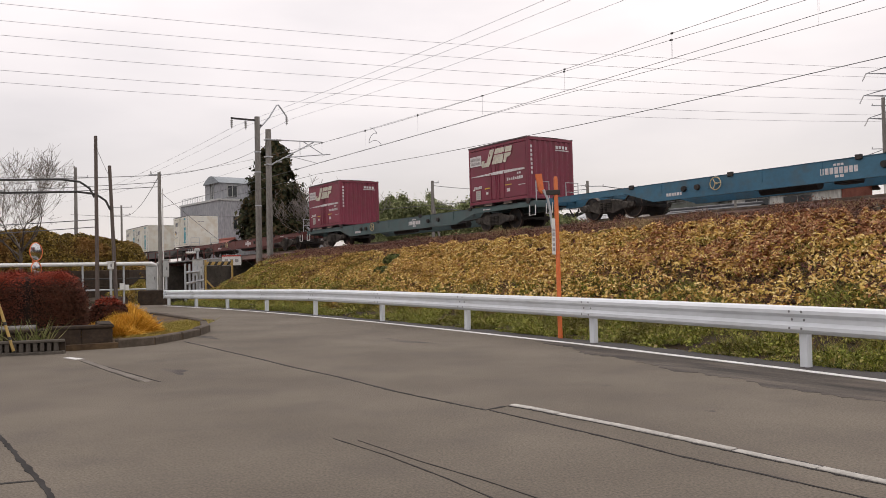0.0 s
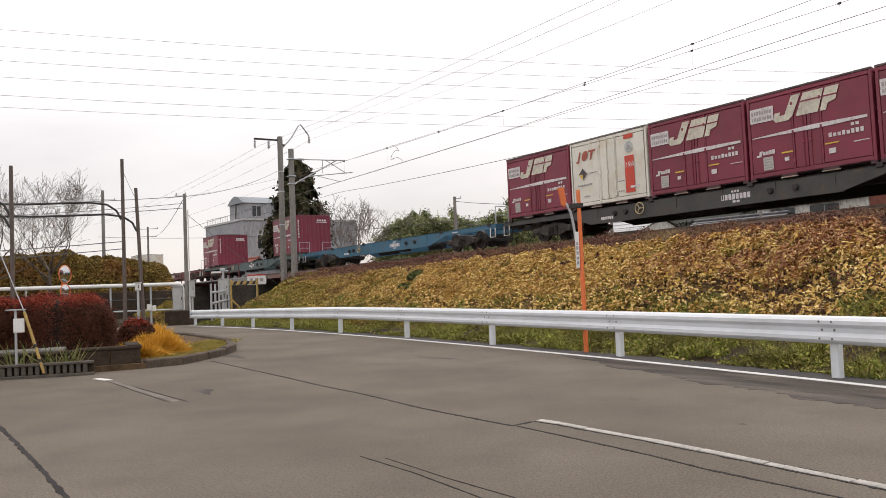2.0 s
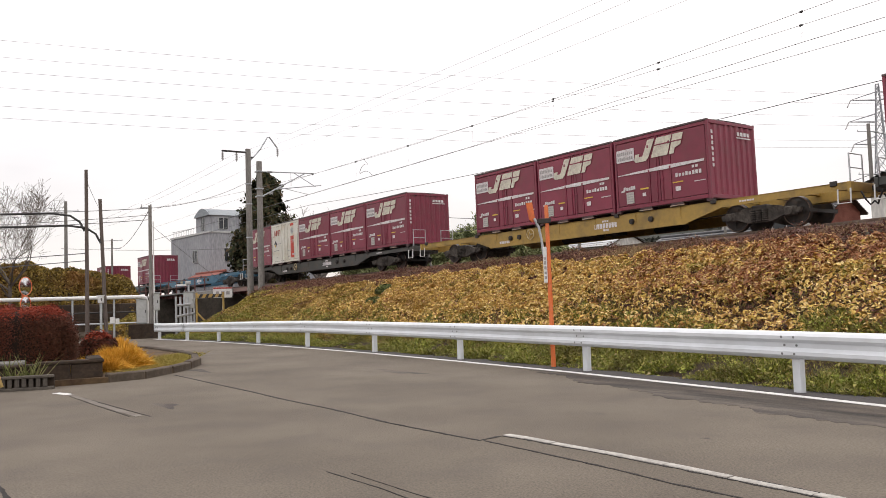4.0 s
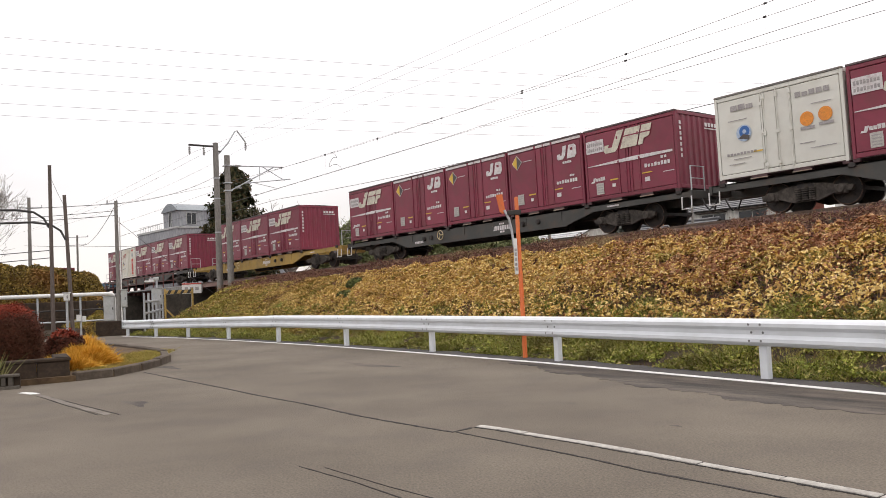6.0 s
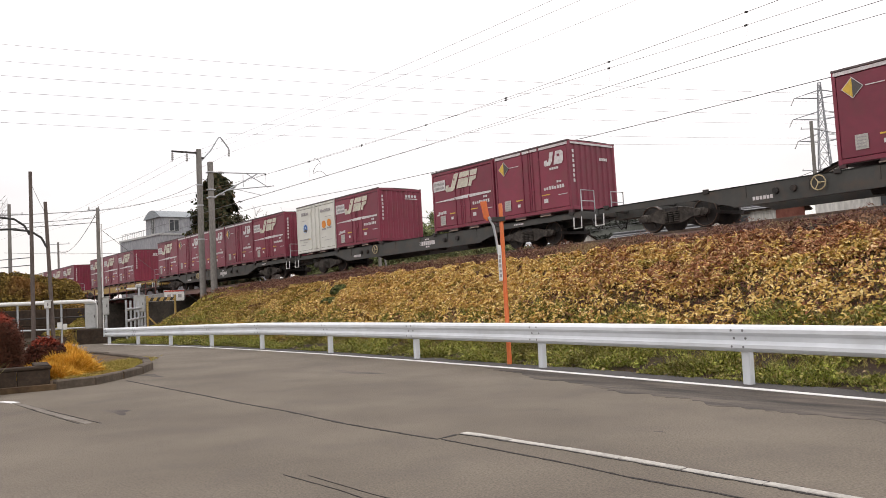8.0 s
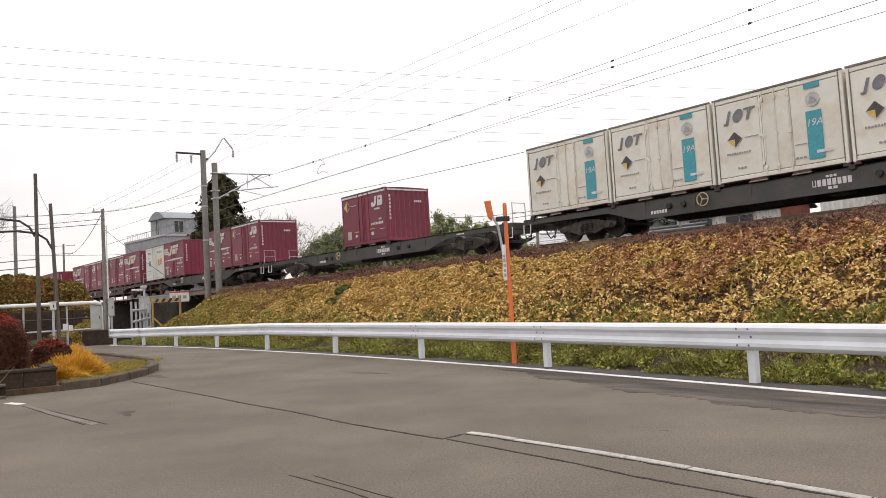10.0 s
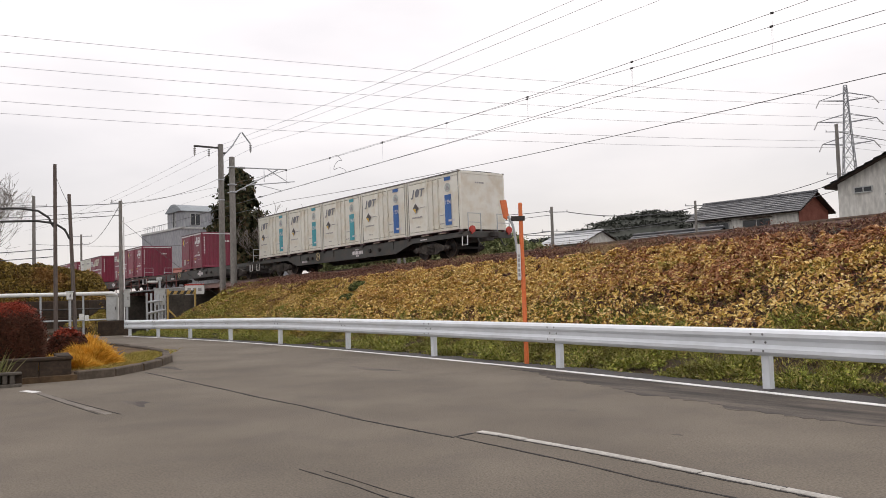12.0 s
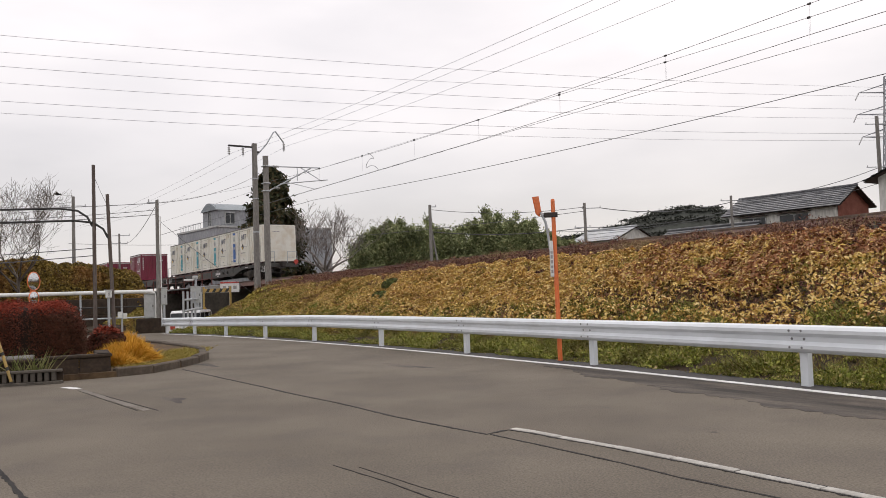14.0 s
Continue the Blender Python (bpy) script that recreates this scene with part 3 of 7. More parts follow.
def build_track():
    """Rails, sleepers and ballast shoulder on the bank."""
    s0, s1 = -150.0, 45.0
    b = Build()
    vs, fs, prof = [], [], [(-1.9, -0.42), (-1.35, -0.14), (1.35, -0.14), (1.9, -0.42)]
    ss = np.arange(s0, s1 + 0.1, 1.5)
    for s in ss:
        for po, pz in prof:
            vs.append((*xy(s, TRACK_O + po + 0.06 * math.sin(s * 2.1 + po)), rail_z(s) + pz))
    for k in range(len(ss) - 1):
        if -70.5 < ss[k] < -55.5:
            continue
        fs += [(4 * k + e, 4 * k + 4 + e, 4 * k + 5 + e, 4 * k + 1 + e) for e in range(3)]
    tagged(part("ballast_bed", b.add(vs, fs), BALLAST), "red-brown stone ballast under the railway track", "railway", kind="structure")
    for side in (-0.5335 - 0.03, 0.5335 + 0.03):
        b = Build()
        for lo, hi, w in ((-0.14, -0.12, 0.065), (-0.12, -0.04, 0.012), (-0.04, 0.0, 0.033)):
            vs = [(*xy(s, TRACK_O + side + e), rail_z(s) + z) for s in (s0, s1) for e in (-w, w) for z in (lo, hi)]
            b.add(vs, [(0, 1, 3, 2), (4, 6, 7, 5), (0, 4, 5, 1), (2, 3, 7, 6), (0, 2, 6, 4), (1, 5, 7, 3)])
        tagged(part("track_rail", b, RAIL_STEEL), "rusty steel railway rail", "railway", "track rails", kind="structure")
    me = Build().box(-0.12, 0.12, -1.0, 1.0, -0.20, -0.135, 0.01).mesh("sleeper")
    track = thing("track_sleepers", "grey concrete sleepers bedded in ballast", "railway", kind="structure")
    for k in range(100):
        s = -58 + 0.68 * k
        part("sleeper", me, CONCRETE, track, at=pose(*xy(s, TRACK_O), float(rail_z(s)), 0, 0, HEADING))


def on_track(s, z=0.0, o=0.0):
    """A pose on the track, x along it, z over the rail head."""
    x, y = xy(s, TRACK_O + o)
    return pose(x, y, float(3.144 + SLOPE * s) + z, 0, -math.degrees(math.atan(SLOPE)), HEADING)


# ---- train ----
PITCH, UNIT = 3.823, 20.39
CL, CW, CH = 3.735, 2.45, 2.50
DECK = 1.0
MOVERS = []      # (thing, place along the train of its centre, height)
WHEELS = []      # (wheelset, place along the train of its wagon)


def train_s(t):
    """Where the first full wagon's front container edge is at t seconds."""
    return -1.87 - 12.21 * t + 0.0125 * t * t


def make_wagon(name, paint, label):
    w = thing(name, label, "freight wagon", group="wagons of the train")
    belly = [(-9.85, 0.98), (-9.85, 0.78), (-6.0, 0.76), (-4.9, 0.42), (4.7, 0.42), (6.0, 0.76), (9.85, 0.78), (9.85, 0.98)]
    for y0, y1 in ((-1.16, -1.13), (1.13, 1.16)):
        b = Build().prism(belly, y0, y1)
        inner = -1.13 if y0 < 0 else 1.07
        b.box(-9.85, 9.85, min(y0, inner) if y0 < 0 else inner, max(y1, inner + 0.06) if y0 < 0 else y1, 0.94, 0.98)
        b.box(-4.9, 4.7, -1.18 if y0 < 0 else 1.06, -1.06 if y0 < 0 else 1.18, 0.40, 0.43)
        for x in (-4.5, -2.7, -0.9, 0.9, 2.7, 4.5):
            b.box(x - 0.02, x + 0.02, y0 - 0.02 if y0 < 0 else y0, y1 if y0 < 0 else y1 + 0.02, 0.62, 0.95)
        part("side_sill", b, paint, w)
    b = Build().box(-9.9, 9.9, -0.2, 0.2, 0.62, 0.93)
    for x in np.arange(-9.4, 9.5, 0.94):
        b.box(x - 0.06, x + 0.06, -1.13, 1.13, 0.82, 0.94)
    for x in (-9.9, 9.8):
        b.box(x, x + 0.1, -1.2, 1.2, 0.72, 0.98, 0.01)
    part("deck_frame", b, paint, w)
    # locking lugs at the container corners
    lug = Build().box(-0.09, 0.09, -0.04, 0.04, 0.90, 1.03, 0.01).mesh("lock_lug")
    for k in range(6):
        for sy in (-1, 1):
            part("lock_lug", lug, DARK_STEEL, w, at=pose(-9.557 + k * PITCH + (0.12 if k == 0 else -0.12 if k == 5 else 0), sy * 1.18, 0))
    wheel = Build()
    wheel.rod((0, -0.85, 0), (0, 0.85, 0), 0.075, n=10)
    for sy in (-1, 1):
        wheel.rod((0, sy * 0.53, 0), (0, sy * 0.645, 0), 0.43, 0.415, n=28)
        wheel.rod((0, sy * 0.645, 0), (0, sy * 0.655, 0), 0.33, 0.30, n=28)
        wheel.rod((0, sy * 0.655, 0), (0, sy * 0.70, 0), 0.12, 0.12, n=14)
        for q in range(4):
            a = math.pi / 2 * q
            wheel.box(-0.03, 0.03, sy * 0.66 - 0.012, sy * 0.66 + 0.012, 0.10, 0.30, m=pose(0, 0, 0, 0, math.degrees(a), 0))
    wheel = wheel.mesh("wheelset", True)
    rim = Build().ring((0, 0, 0), 0.40, 0.018, "y", 28, 5).mesh("tyre_rim", True)
    side = Build()
    bow = [(-1.28, 0.50), (-1.22, 0.36), (-0.75, 0.34), (-0.35, 0.20), (0.35, 0.20), (0.75, 0.34), (1.22, 0.36), (1.28, 0.50), (0.82, 0.56), (0.45, 0.66), (-0.45, 0.66), (-0.82, 0.56)]
    side.prism(bow, -0.06, 0.06)
    for x in (-0.95, 0.95):
        side.box(x - 0.17, x + 0.17, -0.09, 0.07, 0.30, 0.56, 0.03)
        side.rod((x, -0.14, 0.43), (x, -0.08, 0.43), 0.10, 0.13, 12)
    for x in (-0.2, 0.0, 0.2):
        for k in range(6):
            side.rod((x, -0.09, 0.24 + 0.06 * k), (x, -0.09, 0.275 + 0.06 * k), 0.085, n=10)
    side = side.mesh("bogie_side", True)
    bolster = Build().box(-0.25, 0.25, -1.0, 1.0, 0.46, 0.70, 0.03)
    for x in (-1.36, 1.36):
        bolster.box(x - 0.03, x + 0.03, -0.75, 0.75, 0.36, 0.46)
    bolster = bolster.mesh("bolster")
    for bx in (-7.1, 7.1):
        for sy in (-1, 1):
            part("bogie_side", side, BOGIE, w, at=pose(bx, sy * 0.92, 0, 0, 0, 0 if sy < 0 else 180))
        part("bolster", bolster, DARK_STEEL, w, at=pose(bx, 0, 0))
        for ax in (-0.95, 0.95):
            ws = part("wheelset", wheel, DARK_STEEL, w, at=pose(bx + ax, 0, 0.43))
            for sy in (-1, 1):
                part("tyre_rim", rim, RAIL_STEEL, ws, at=pose(0, sy * 0.647, 0))
    for sx in (-1, 1):
        b = Build().box(sx * 9.9 - 0.35, sx * 9.9 + 0.35, -0.09, 0.09, 0.78, 0.92, 0.02)
        b.box(sx * 10.15 - 0.14, sx * 10.15 + 0.14, -0.14, 0.16, 0.72, 0.98, 0.04)
        part("coupler", b, DARK_STEEL, w)
        for sy in (-0.7, 0.55):
            b = Build().tube([(sx * 9.9, sy, 0.74), (sx * 10.02, sy, 0.5), (sx * 10.1, sy + 0.06, 0.36), (sx * 10.2, sy + 0.1, 0.46)], 0.025, 6)
            part("brake_hose", b, BLACK, w)
        b = Build()
        x = sx * 9.72
        b.tube([(x - 0.17, -1.20, 0.80), (x - 0.17, -1.22, 0.42), (x + 0.17, -1.22, 0.42), (x + 0.17, -1.20, 0.80)], 0.022, 6)
        part("step", b, WHITE_PAINT, w)
    # end platform rails
    for y0, y1 in ((-1.12, -0.45), (0.45, 1.12)):
        b = Build().tube([(9.86, y0, 0.96), (9.86, y0, 1.72), (9.86, y1, 1.72), (9.86, y1, 0.96)], 0.022, 6)
        b.tube([(9.86, y0, 1.35), (9.86, y1, 1.35)], 0.016, 6)
        part("end_rail", b, GALV, w)
    # hand brake wheel and air gear
    b = Build().ring((-2.40, -1.24, 0.74), 0.19, 0.018, "y", 18)
    for q in range(3):
        b.rod((-2.40, -1.24, 0.74), (-2.40 + 0.19 * math.cos(2.1 * q), -1.24, 0.74 + 0.19 * math.sin(2.1 * q)), 0.014, n=6)
    b.rod((-2.40, -1.25, 0.74), (-2.40, -1.1, 0.74), 0.03, n=8)
    part("brake_wheel", b, PALE_WHEEL, w, "pale cream hand brake wheel")
    b = Build().rod((-1.4, -0.4, 0.5), (0.4, -0.4, 0.5), 0.2, n=14).box(1.0, 1.6, -0.8, -0.3, 0.36, 0.7, 0.03).rod((2.2, 0.5, 0.52), (3.4, 0.5, 0.52), 0.17, n=12)
    b.tube([(-6, -0.6, 0.6), (-3, -0.5, 0.5), (3, -0.5, 0.5), (6, -0.6, 0.6)], 0.02, 6)
    part("brake_gear", b, DARK_STEEL, w)
    for x, l, z, h, n in ((0.85, 1.05, 0.60, 0.17, 8), (1.22, 0.30, 0.81, 0.06, 3), (1.25, 0.28, 0.50, 0.07, 2), (-4.3, 0.62, 0.52, 0.10, 6), (6.6, 0.5, 0.84, 0.05, 6)):
        b = Build()
        for k in range(n):
            b.box(x + k * l / n, x + (k + 0.74) * l / n, -1.166, -1.160, z, z + h)
        part("stencil", b, MARK_WHITE, w, "pale stencilled marking")
    # round air valves hanging under the sill
    for x in (2.55, 3.35, -3.1, -3.6):
        part("air_valve", Build().rod((x, -1.24, 0.70), (x, -1.14, 0.70), 0.085, 0.10, 12).rod((x, -1.24, 0.70), (x, -1.25, 0.70), 0.04, n=8), DARK_STEEL, w)
    return w


def plate(b, x0, x1, z0, z1, lift, y=-CW / 2, t=0.004):
    b.box(x0, x1, y - lift - t, y - lift, z0, z1)


def sheet(b, outline, lift, y=-CW / 2, t=0.004):
    """A flat marking with the outline (x, z) on the near side."""
    b.prism(outline, y - lift - t, y - lift)


def side_box(b, sy, x0, x1, d0, d1, z0, z1, c=0.0):
    """A box on a long side, from depth d0 to d1 outwards of its face."""
    ya, yb = sorted((sy * (CW / 2 + d0), sy * (CW / 2 + d1)))
    return b.box(x0, x1, ya, yb, z0, z1, c)


def container_body(paint, name, label, white_top=False, flat_end=False, rail=None, rods=True):
    """A twelve-foot box: corner posts, rails, ribbed ends, broad side panels and a pair of narrow doors between two posts."""
    c = thing(name, label, "freight container", group="containers on the train")
    L, W, H = CL / 2, CW / 2, CH
    rail = rail or C_RAIL
    post = Build().box(-0.045, 0.045, -0.045, 0.045, 0.06, H, 0.012).mesh("corner_post")
    for sx in (-1, 1):
        for sy in (-1, 1):
            part("corner_post", post, paint, c, at=pose(sx * (L - 0.045), sy * (W - 0.045), 0))
    for sy in (-1, 1):
        part("bottom_rail", side_box(Build(), sy, -L + 0.09, L - 0.09, -0.07, 0.0, 0.10, 0.22, 0.01), paint, c)
        part("top_rail", side_box(Build(), sy, -L + 0.09, L - 0.09, -0.07, 0.0, H - 0.15, H - 0.04, 0.01), paint, c)
        part("roof_edge", side_box(Build(), sy, -L, L, -0.08, 0.014, H - 0.036, H + 0.022, 0.008), rail, c, "dark steel roof edge")
        # dark sheet behind the whole side paints shade into the panel gaps
        part("door_gasket", side_box(Build(), sy, -L + 0.09, L - 0.09, -0.07, -0.05, 0.22, H - 0.15), C_FRAME, c, "dark backing that shades the seams between panels")
    for sx in (-1, 1):
        for z0, z1 in ((0.10, 0.22), (H - 0.11, H)):
            part("end_rail", Build().box(min(sx * L, sx * (L - 0.07)), max(sx * L, sx * (L - 0.07)), -W + 0.09, W - 0.09, z0, z1, 0.01), paint, c)
    foot = Build().box(-0.09, 0.09, -0.06, 0.06, 0.0, 0.10, 0.01).mesh("foot_casting")
    pocket = Build().box(-0.24, 0.24, -0.15, 0.15, 0.0, 0.11, 0.012).mesh("fork_pocket")
    lip = Build().box(-0.27, 0.27, -0.165, -0.152, -0.004, 0.028, 0.003).mesh("pocket_lip")
    for sy in (-1, 1):
        for sx in (-1, 1):
            part("foot_casting", foot, C_FRAME, c, at=pose(sx * (L - 0.09), sy * (W - 0.06), 0))
            q = part("fork_pocket", pocket, C_FRAME, c, at=pose(sx * 0.62, sy * (W - 0.15), 0, 0, 0, 0 if sy < 0 else 180))
            part("pocket_lip", lip, POCKET_LIP, q, "pale scuffed lip")
    part("floor", Build().box(-L + 0.03, L - 0.03, -W + 0.03, W - 0.03, 0.08, 0.14), C_FRAME, c)
    # slightly cambered roof
    b, vs = Build(), []
    for x in (-L + 0.02, L - 0.02):
        for k in range(7):
            y = (-1 + k / 3) * (W - 0.03)
            vs.append((x, y, H + 0.004 + 0.03 * (1 - (y / W) ** 2)))
    b.add(vs, [(k, k + 1, k + 8, k + 7) for k in range(6)])
    part("roof", b, rail, c)
    # ribbed end walls
    for sx in (-1, 1):
        b, vs = Build(), []
        n = 48
        x0, dep = sx * (L - 0.015), sx * 0.045
        for k in range(n + 1):
            y = -W + 0.09 + (2 * W - 0.18) * k / n
            dx = 0 if (k % 6) in (0, 1, 2) else -dep
            for z in (0.22, H - 0.11):
                vs.append((x0 + (dx if not flat_end else 0), y, z))
        b.add(vs, [(2 * k, 2 * k + 2, 2 * k + 3, 2 * k + 1) for k in range(n)])
        part("end_wall", b, paint, c)
    hinge = Build().box(-0.035, 0.035, -0.022, 0.012, -0.05, 0.05, 0.006).mesh("hinge")
    for sy in (-1, 1):
        for x0, x1 in ((-L + 0.105, -0.455), (0.455, L - 0.105)):
            part("side_panel", side_box(Build(), sy, x0, x1, -0.055, -0.008, 0.235, H - 0.165, 0.010), paint, c)
        for x in (-0.42, 0.42):
            q = part("door_post", side_box(Build(), sy, x - 0.025, x + 0.025, -0.055, 0.006 if rods else -0.010, 0.22, H - 0.15, 0.006), paint, c)
            for z in (0.45, 1.25, 2.05):
                part("hinge", hinge, paint, q, at=pose(x, sy * W, z, 0, 0, 0 if sy < 0 else 180))
        for x0, x1 in ((-0.382, -0.012), (0.012, 0.382)):
            d = part("door", side_box(Build(), sy, x0, x1, -0.055, -0.012, 0.235, H - 0.165, 0.008), paint, c)
            xr = x1 - 0.10 if x0 < 0 else x0 + 0.10
            if not rods:
                continue
            part("lock_rod", Build().rod((xr, sy * (W + 0.006), 0.18), (xr, sy * (W + 0.006), H - 0.12), 0.013, n=6), paint, d)
            part("latch", side_box(Build(), sy, xr - 0.07, xr + 0.04, -0.012, 0.02, 0.90, 0.96, 0.006), paint, d)
    if white_top:
        for sy in (-1, 1):
            for x0, x1 in ((-L + 0.05, -0.47), (-0.37, -0.03), (0.03, 0.37), (0.47, L - 0.05)):
                part("top_band", side_box(Build(), sy, x0, x1, 0.001, 0.006, H - 0.14, H - 0.05), MARK_WHITE, c, "white band along the top rail")
        part("top_band", Build().box(L + 0.001, L + 0.006, -W + 0.1, W - 0.1, H - 0.12, H - 0.05), MARK_WHITE, c)
    return c


def bars(b, x0, x1, z0, z1, n, lift=0.004, fill=0.7, rng=random.Random(8)):
    """A row of small plain bars, where lettering is too small to read."""
    w = (x1 - x0) / n
    for k in range(n):
        plate(b, x0 + k * w, x0 + (k + fill) * w, z0, z1 - (0.2 * (z1 - z0) if rng.random() < 0.3 else 0), lift)


def end_marks(c, big=True):
    b = Build()
    x = CL / 2
    for k in range(7):
        b.box(x + 0.003, x + 0.007, -1.06, -0.97, 1.05 + k * 0.17, 1.16 + k * 0.17)
    if big:
        for k in range(4):
            b.box(x + 0.003, x + 0.007, 0.28 + k * 0.17, 0.40 + k * 0.17, 2.10, 2.22)
        b.box(x + 0.003, x + 0.007, 0.24, 0.98, 2.02, 2.06)
    else:
        for k in range(4):
            b.box(x + 0.003, x + 0.007, 0.36 + k * 0.11, 0.44 + k * 0.11, 1.86, 1.96)
    part("end_marking", b, MARK_WHITE, c, "pale end markings")


def lower_marks(c, plate_z):
    """Small markings low on the near side: plain bars, short yellow dashes and a pale inspection plate."""
    b = Build()
    bars(b, 0.62, 1.62, 0.90, 1.02, 8, 0.010)
    bars(b, 1.25, 1.50, 1.10, 1.18, 2, 0.010)
    plate(b, -0.72, -0.58, 0.47, 0.58, 0.010)
    plate(b, 0.60, 0.80, 0.46, 0.60, 0.010)
    plate(b, 1.30, 1.72, 0.66, 0.685, 0.010)
    part("small_text", b, MARK_WHITE, c)
    b = Build()
    plate(b, -0.80, -0.46, 0.69, 0.735, 0.010)
    plate(b, 0.50, 0.90, 0.72, 0.755, 0.010)
    part("yellow_text", b, MARK_YELLOW, c)
    b = Build()
    plate(b, -1.40, -1.08, plate_z, plate_z + 0.38, 0.010)
    q = part("inspection_plate", b, PLATE_PALE, c, "pale grey inspection plate")
    b = Build()
    for k in range(4):
        plate(b, -1.36, -1.12, plate_z + 0.05 + 0.08 * k, plate_z + 0.085 + 0.08 * k, 0.015)
    part("small_text", b, MARK_GREY, q)


def box_stripe():
    c = container_body(C_RED, "freight_container", "wine-red ribbed steel freight container with a white stripe")
    b = Build()
    sheet(b, [(-1.72, 1.255), (0.2, 1.215), (1.70, 1.245), (1.70, 1.315), (0.2, 1.345), (-1.72, 1.275)], 0.014)
    part("stripe", b, MARK_WHITE, c, "white tapering mid-height stripe")
    b = Build()
    # a hooked block, then two leaning blocks with a slit across
    sheet(b, [(-0.92, 1.60), (-0.52, 1.60), (-0.40, 1.70), (-0.12, 2.27), (-0.40, 2.27), (-0.64, 1.77), (-0.80, 1.77), (-0.76, 1.87), (-0.94, 1.87), (-0.99, 1.68)], 0.014)
    sheet(b, [(-0.30, 1.66), (0.36, 1.66), (0.56, 2.27), (-0.04, 2.27)], 0.014)
    sheet(b, [(0.42, 1.66), (0.60, 1.66), (0.66, 1.84), (0.88, 1.90), (1.00, 2.27), (0.61, 2.27)], 0.014)
    part("logo", b, LOGO_CREAM, c, "pale slanted block emblem")
    b = Build()
    sheet(b, [(-0.16, 2.02), (0.92, 2.02), (0.93, 2.06), (-0.145, 2.06)], 0.020)
    part("logo_gap", b, C_RED, c)
    b = Build()
    plate(b, -1.75, -0.99, 1.70, 2.12, 0.010)
    q = part("notice_panel", b, MARK_WHITE, c, "scuffed white notice panel")
    b = Build()
    for r in range(2):
        bars(b, -1.70, -1.03, 1.76 + r * 0.17, 1.87 + r * 0.17, 8, 0.016)
    part("notice_text", b, MARK_GREY, q)
    b = Build()
    sheet(b, [(-1.62, 0.70), (-1.46, 0.70), (-1.40, 0.86), (-1.50, 0.86), (-1.53, 0.75), (-1.60, 0.75)], 0.010)
    bars(b, -1.40, -1.0, 0.74, 0.86, 4, 0.010, 0.86)
    part("small_logo", b, MARK_WHITE, c, "small white block emblem")
    lower_marks(c, 0.29)
    end_marks(c)
    return c


def diamond(c, x, z, r, halves):
    """A diamond placard: pale border, then its coloured pieces (outline in units of r)."""
    b = Build()
    k = 1.10 * r
    sheet(b, [(x - k, z), (x, z - k), (x + k, z), (x, z + k)], 0.010)
    q = part("placard", b, MARK_WHITE, c, "diamond placard with a pale border")
    for name, material, pts in halves:
        b = Build()
        sheet(b, [(x + r * u, z + r * v) for u, v in pts], 0.016)
        part(name, b, material, q)


def box_placard():
    c = container_body(C_RED, "freight_container", "wine-red steel freight container with a white-banded top rail", white_top=True)
    diamond(c, -1.36, 1.98, 0.25, (("placard_light", MARK_YELLOW, [(-1, 0), (0, -1), (0, 1)]), ("placard_dark", MARK_DARK, [(0, -1), (1, 0), (0, 1)])))
    b = Build()
    sheet(b, [(0.74, 1.74), (0.98, 1.74), (1.09, 1.86), (1.17, 2.20), (1.00, 2.20), (0.93, 1.89), (0.86, 1.86), (0.86, 1.94), (0.72, 1.94), (0.70, 1.80)], 0.014)
    sheet(b, [(1.16, 1.74), (1.54, 1.74), (1.62, 1.84), (1.62, 2.12), (1.54, 2.20), (1.27, 2.20)], 0.014)
    part("logo", b, MARK_WHITE, c, "white angular emblem")
    b = Build()
    plate(b, 1.34, 1.46, 2.00, 2.09, 0.020)
    part("logo_gap", b, C_RED, c)
    b = Build()
    bars(b, 0.95, 1.38, 1.58, 1.66, 4, 0.012, 0.85)
    plate(b, -1.04, -0.58, 1.96, 1.985, 0.012)
    part("small_text", b, MARK_WHITE, c)
    lower_marks(c, 0.40)
    end_marks(c, False)
    return c


def text_mesh(name, words, size):
    cu = bpy.data.curves.new(name, "FONT")
    cu.body, cu.size, cu.align_x, cu.extrude, cu.shear = words, size, "CENTER", 0.002, 0.25
    ob = bpy.data.objects.new(name, cu)
    scene.collection.objects.link(ob)
    bpy.context.view_layer.update()
    me = bpy.data.meshes.new_from_object(ob.evaluated_get(bpy.context.evaluated_depsgraph_get()))
    bpy.data.objects.remove(ob)
    return me


def disc(x, z, r, lift, hole=0.0, n=24):
    b = Build()
    if not hole:
        sheet(b, [(x + r * math.cos(2 * math.pi * k / n), z + r * math.sin(2 * math.pi * k / n)) for k in range(n)], lift)
        return b
    y = -CW / 2 - lift
    vs = [(x + q * math.cos(2 * math.pi * k / n), y, z + q * math.sin(2 * math.pi * k / n)) for q in (r, hole) for k in range(n)]
    return b.add(vs, [(k, (k + 1) % n, n + (k + 1) % n, n + k) for k in range(n)])


def door_rods(c, xs, material):
    for xx in xs:
        q = part("door_rod", Build().rod((xx, -CW / 2 - 0.02, 0.16), (xx, -CW / 2 - 0.02, CH - 0.06), 0.016, n=6), material, c)
        for zz in (0.34, 1.2, 2.2):
            part("rod_clip", Build().box(xx - 0.045, xx + 0.045, -CW / 2 - 0.036, -CW / 2, zz - 0.05, zz + 0.05, 0.006), material, q)


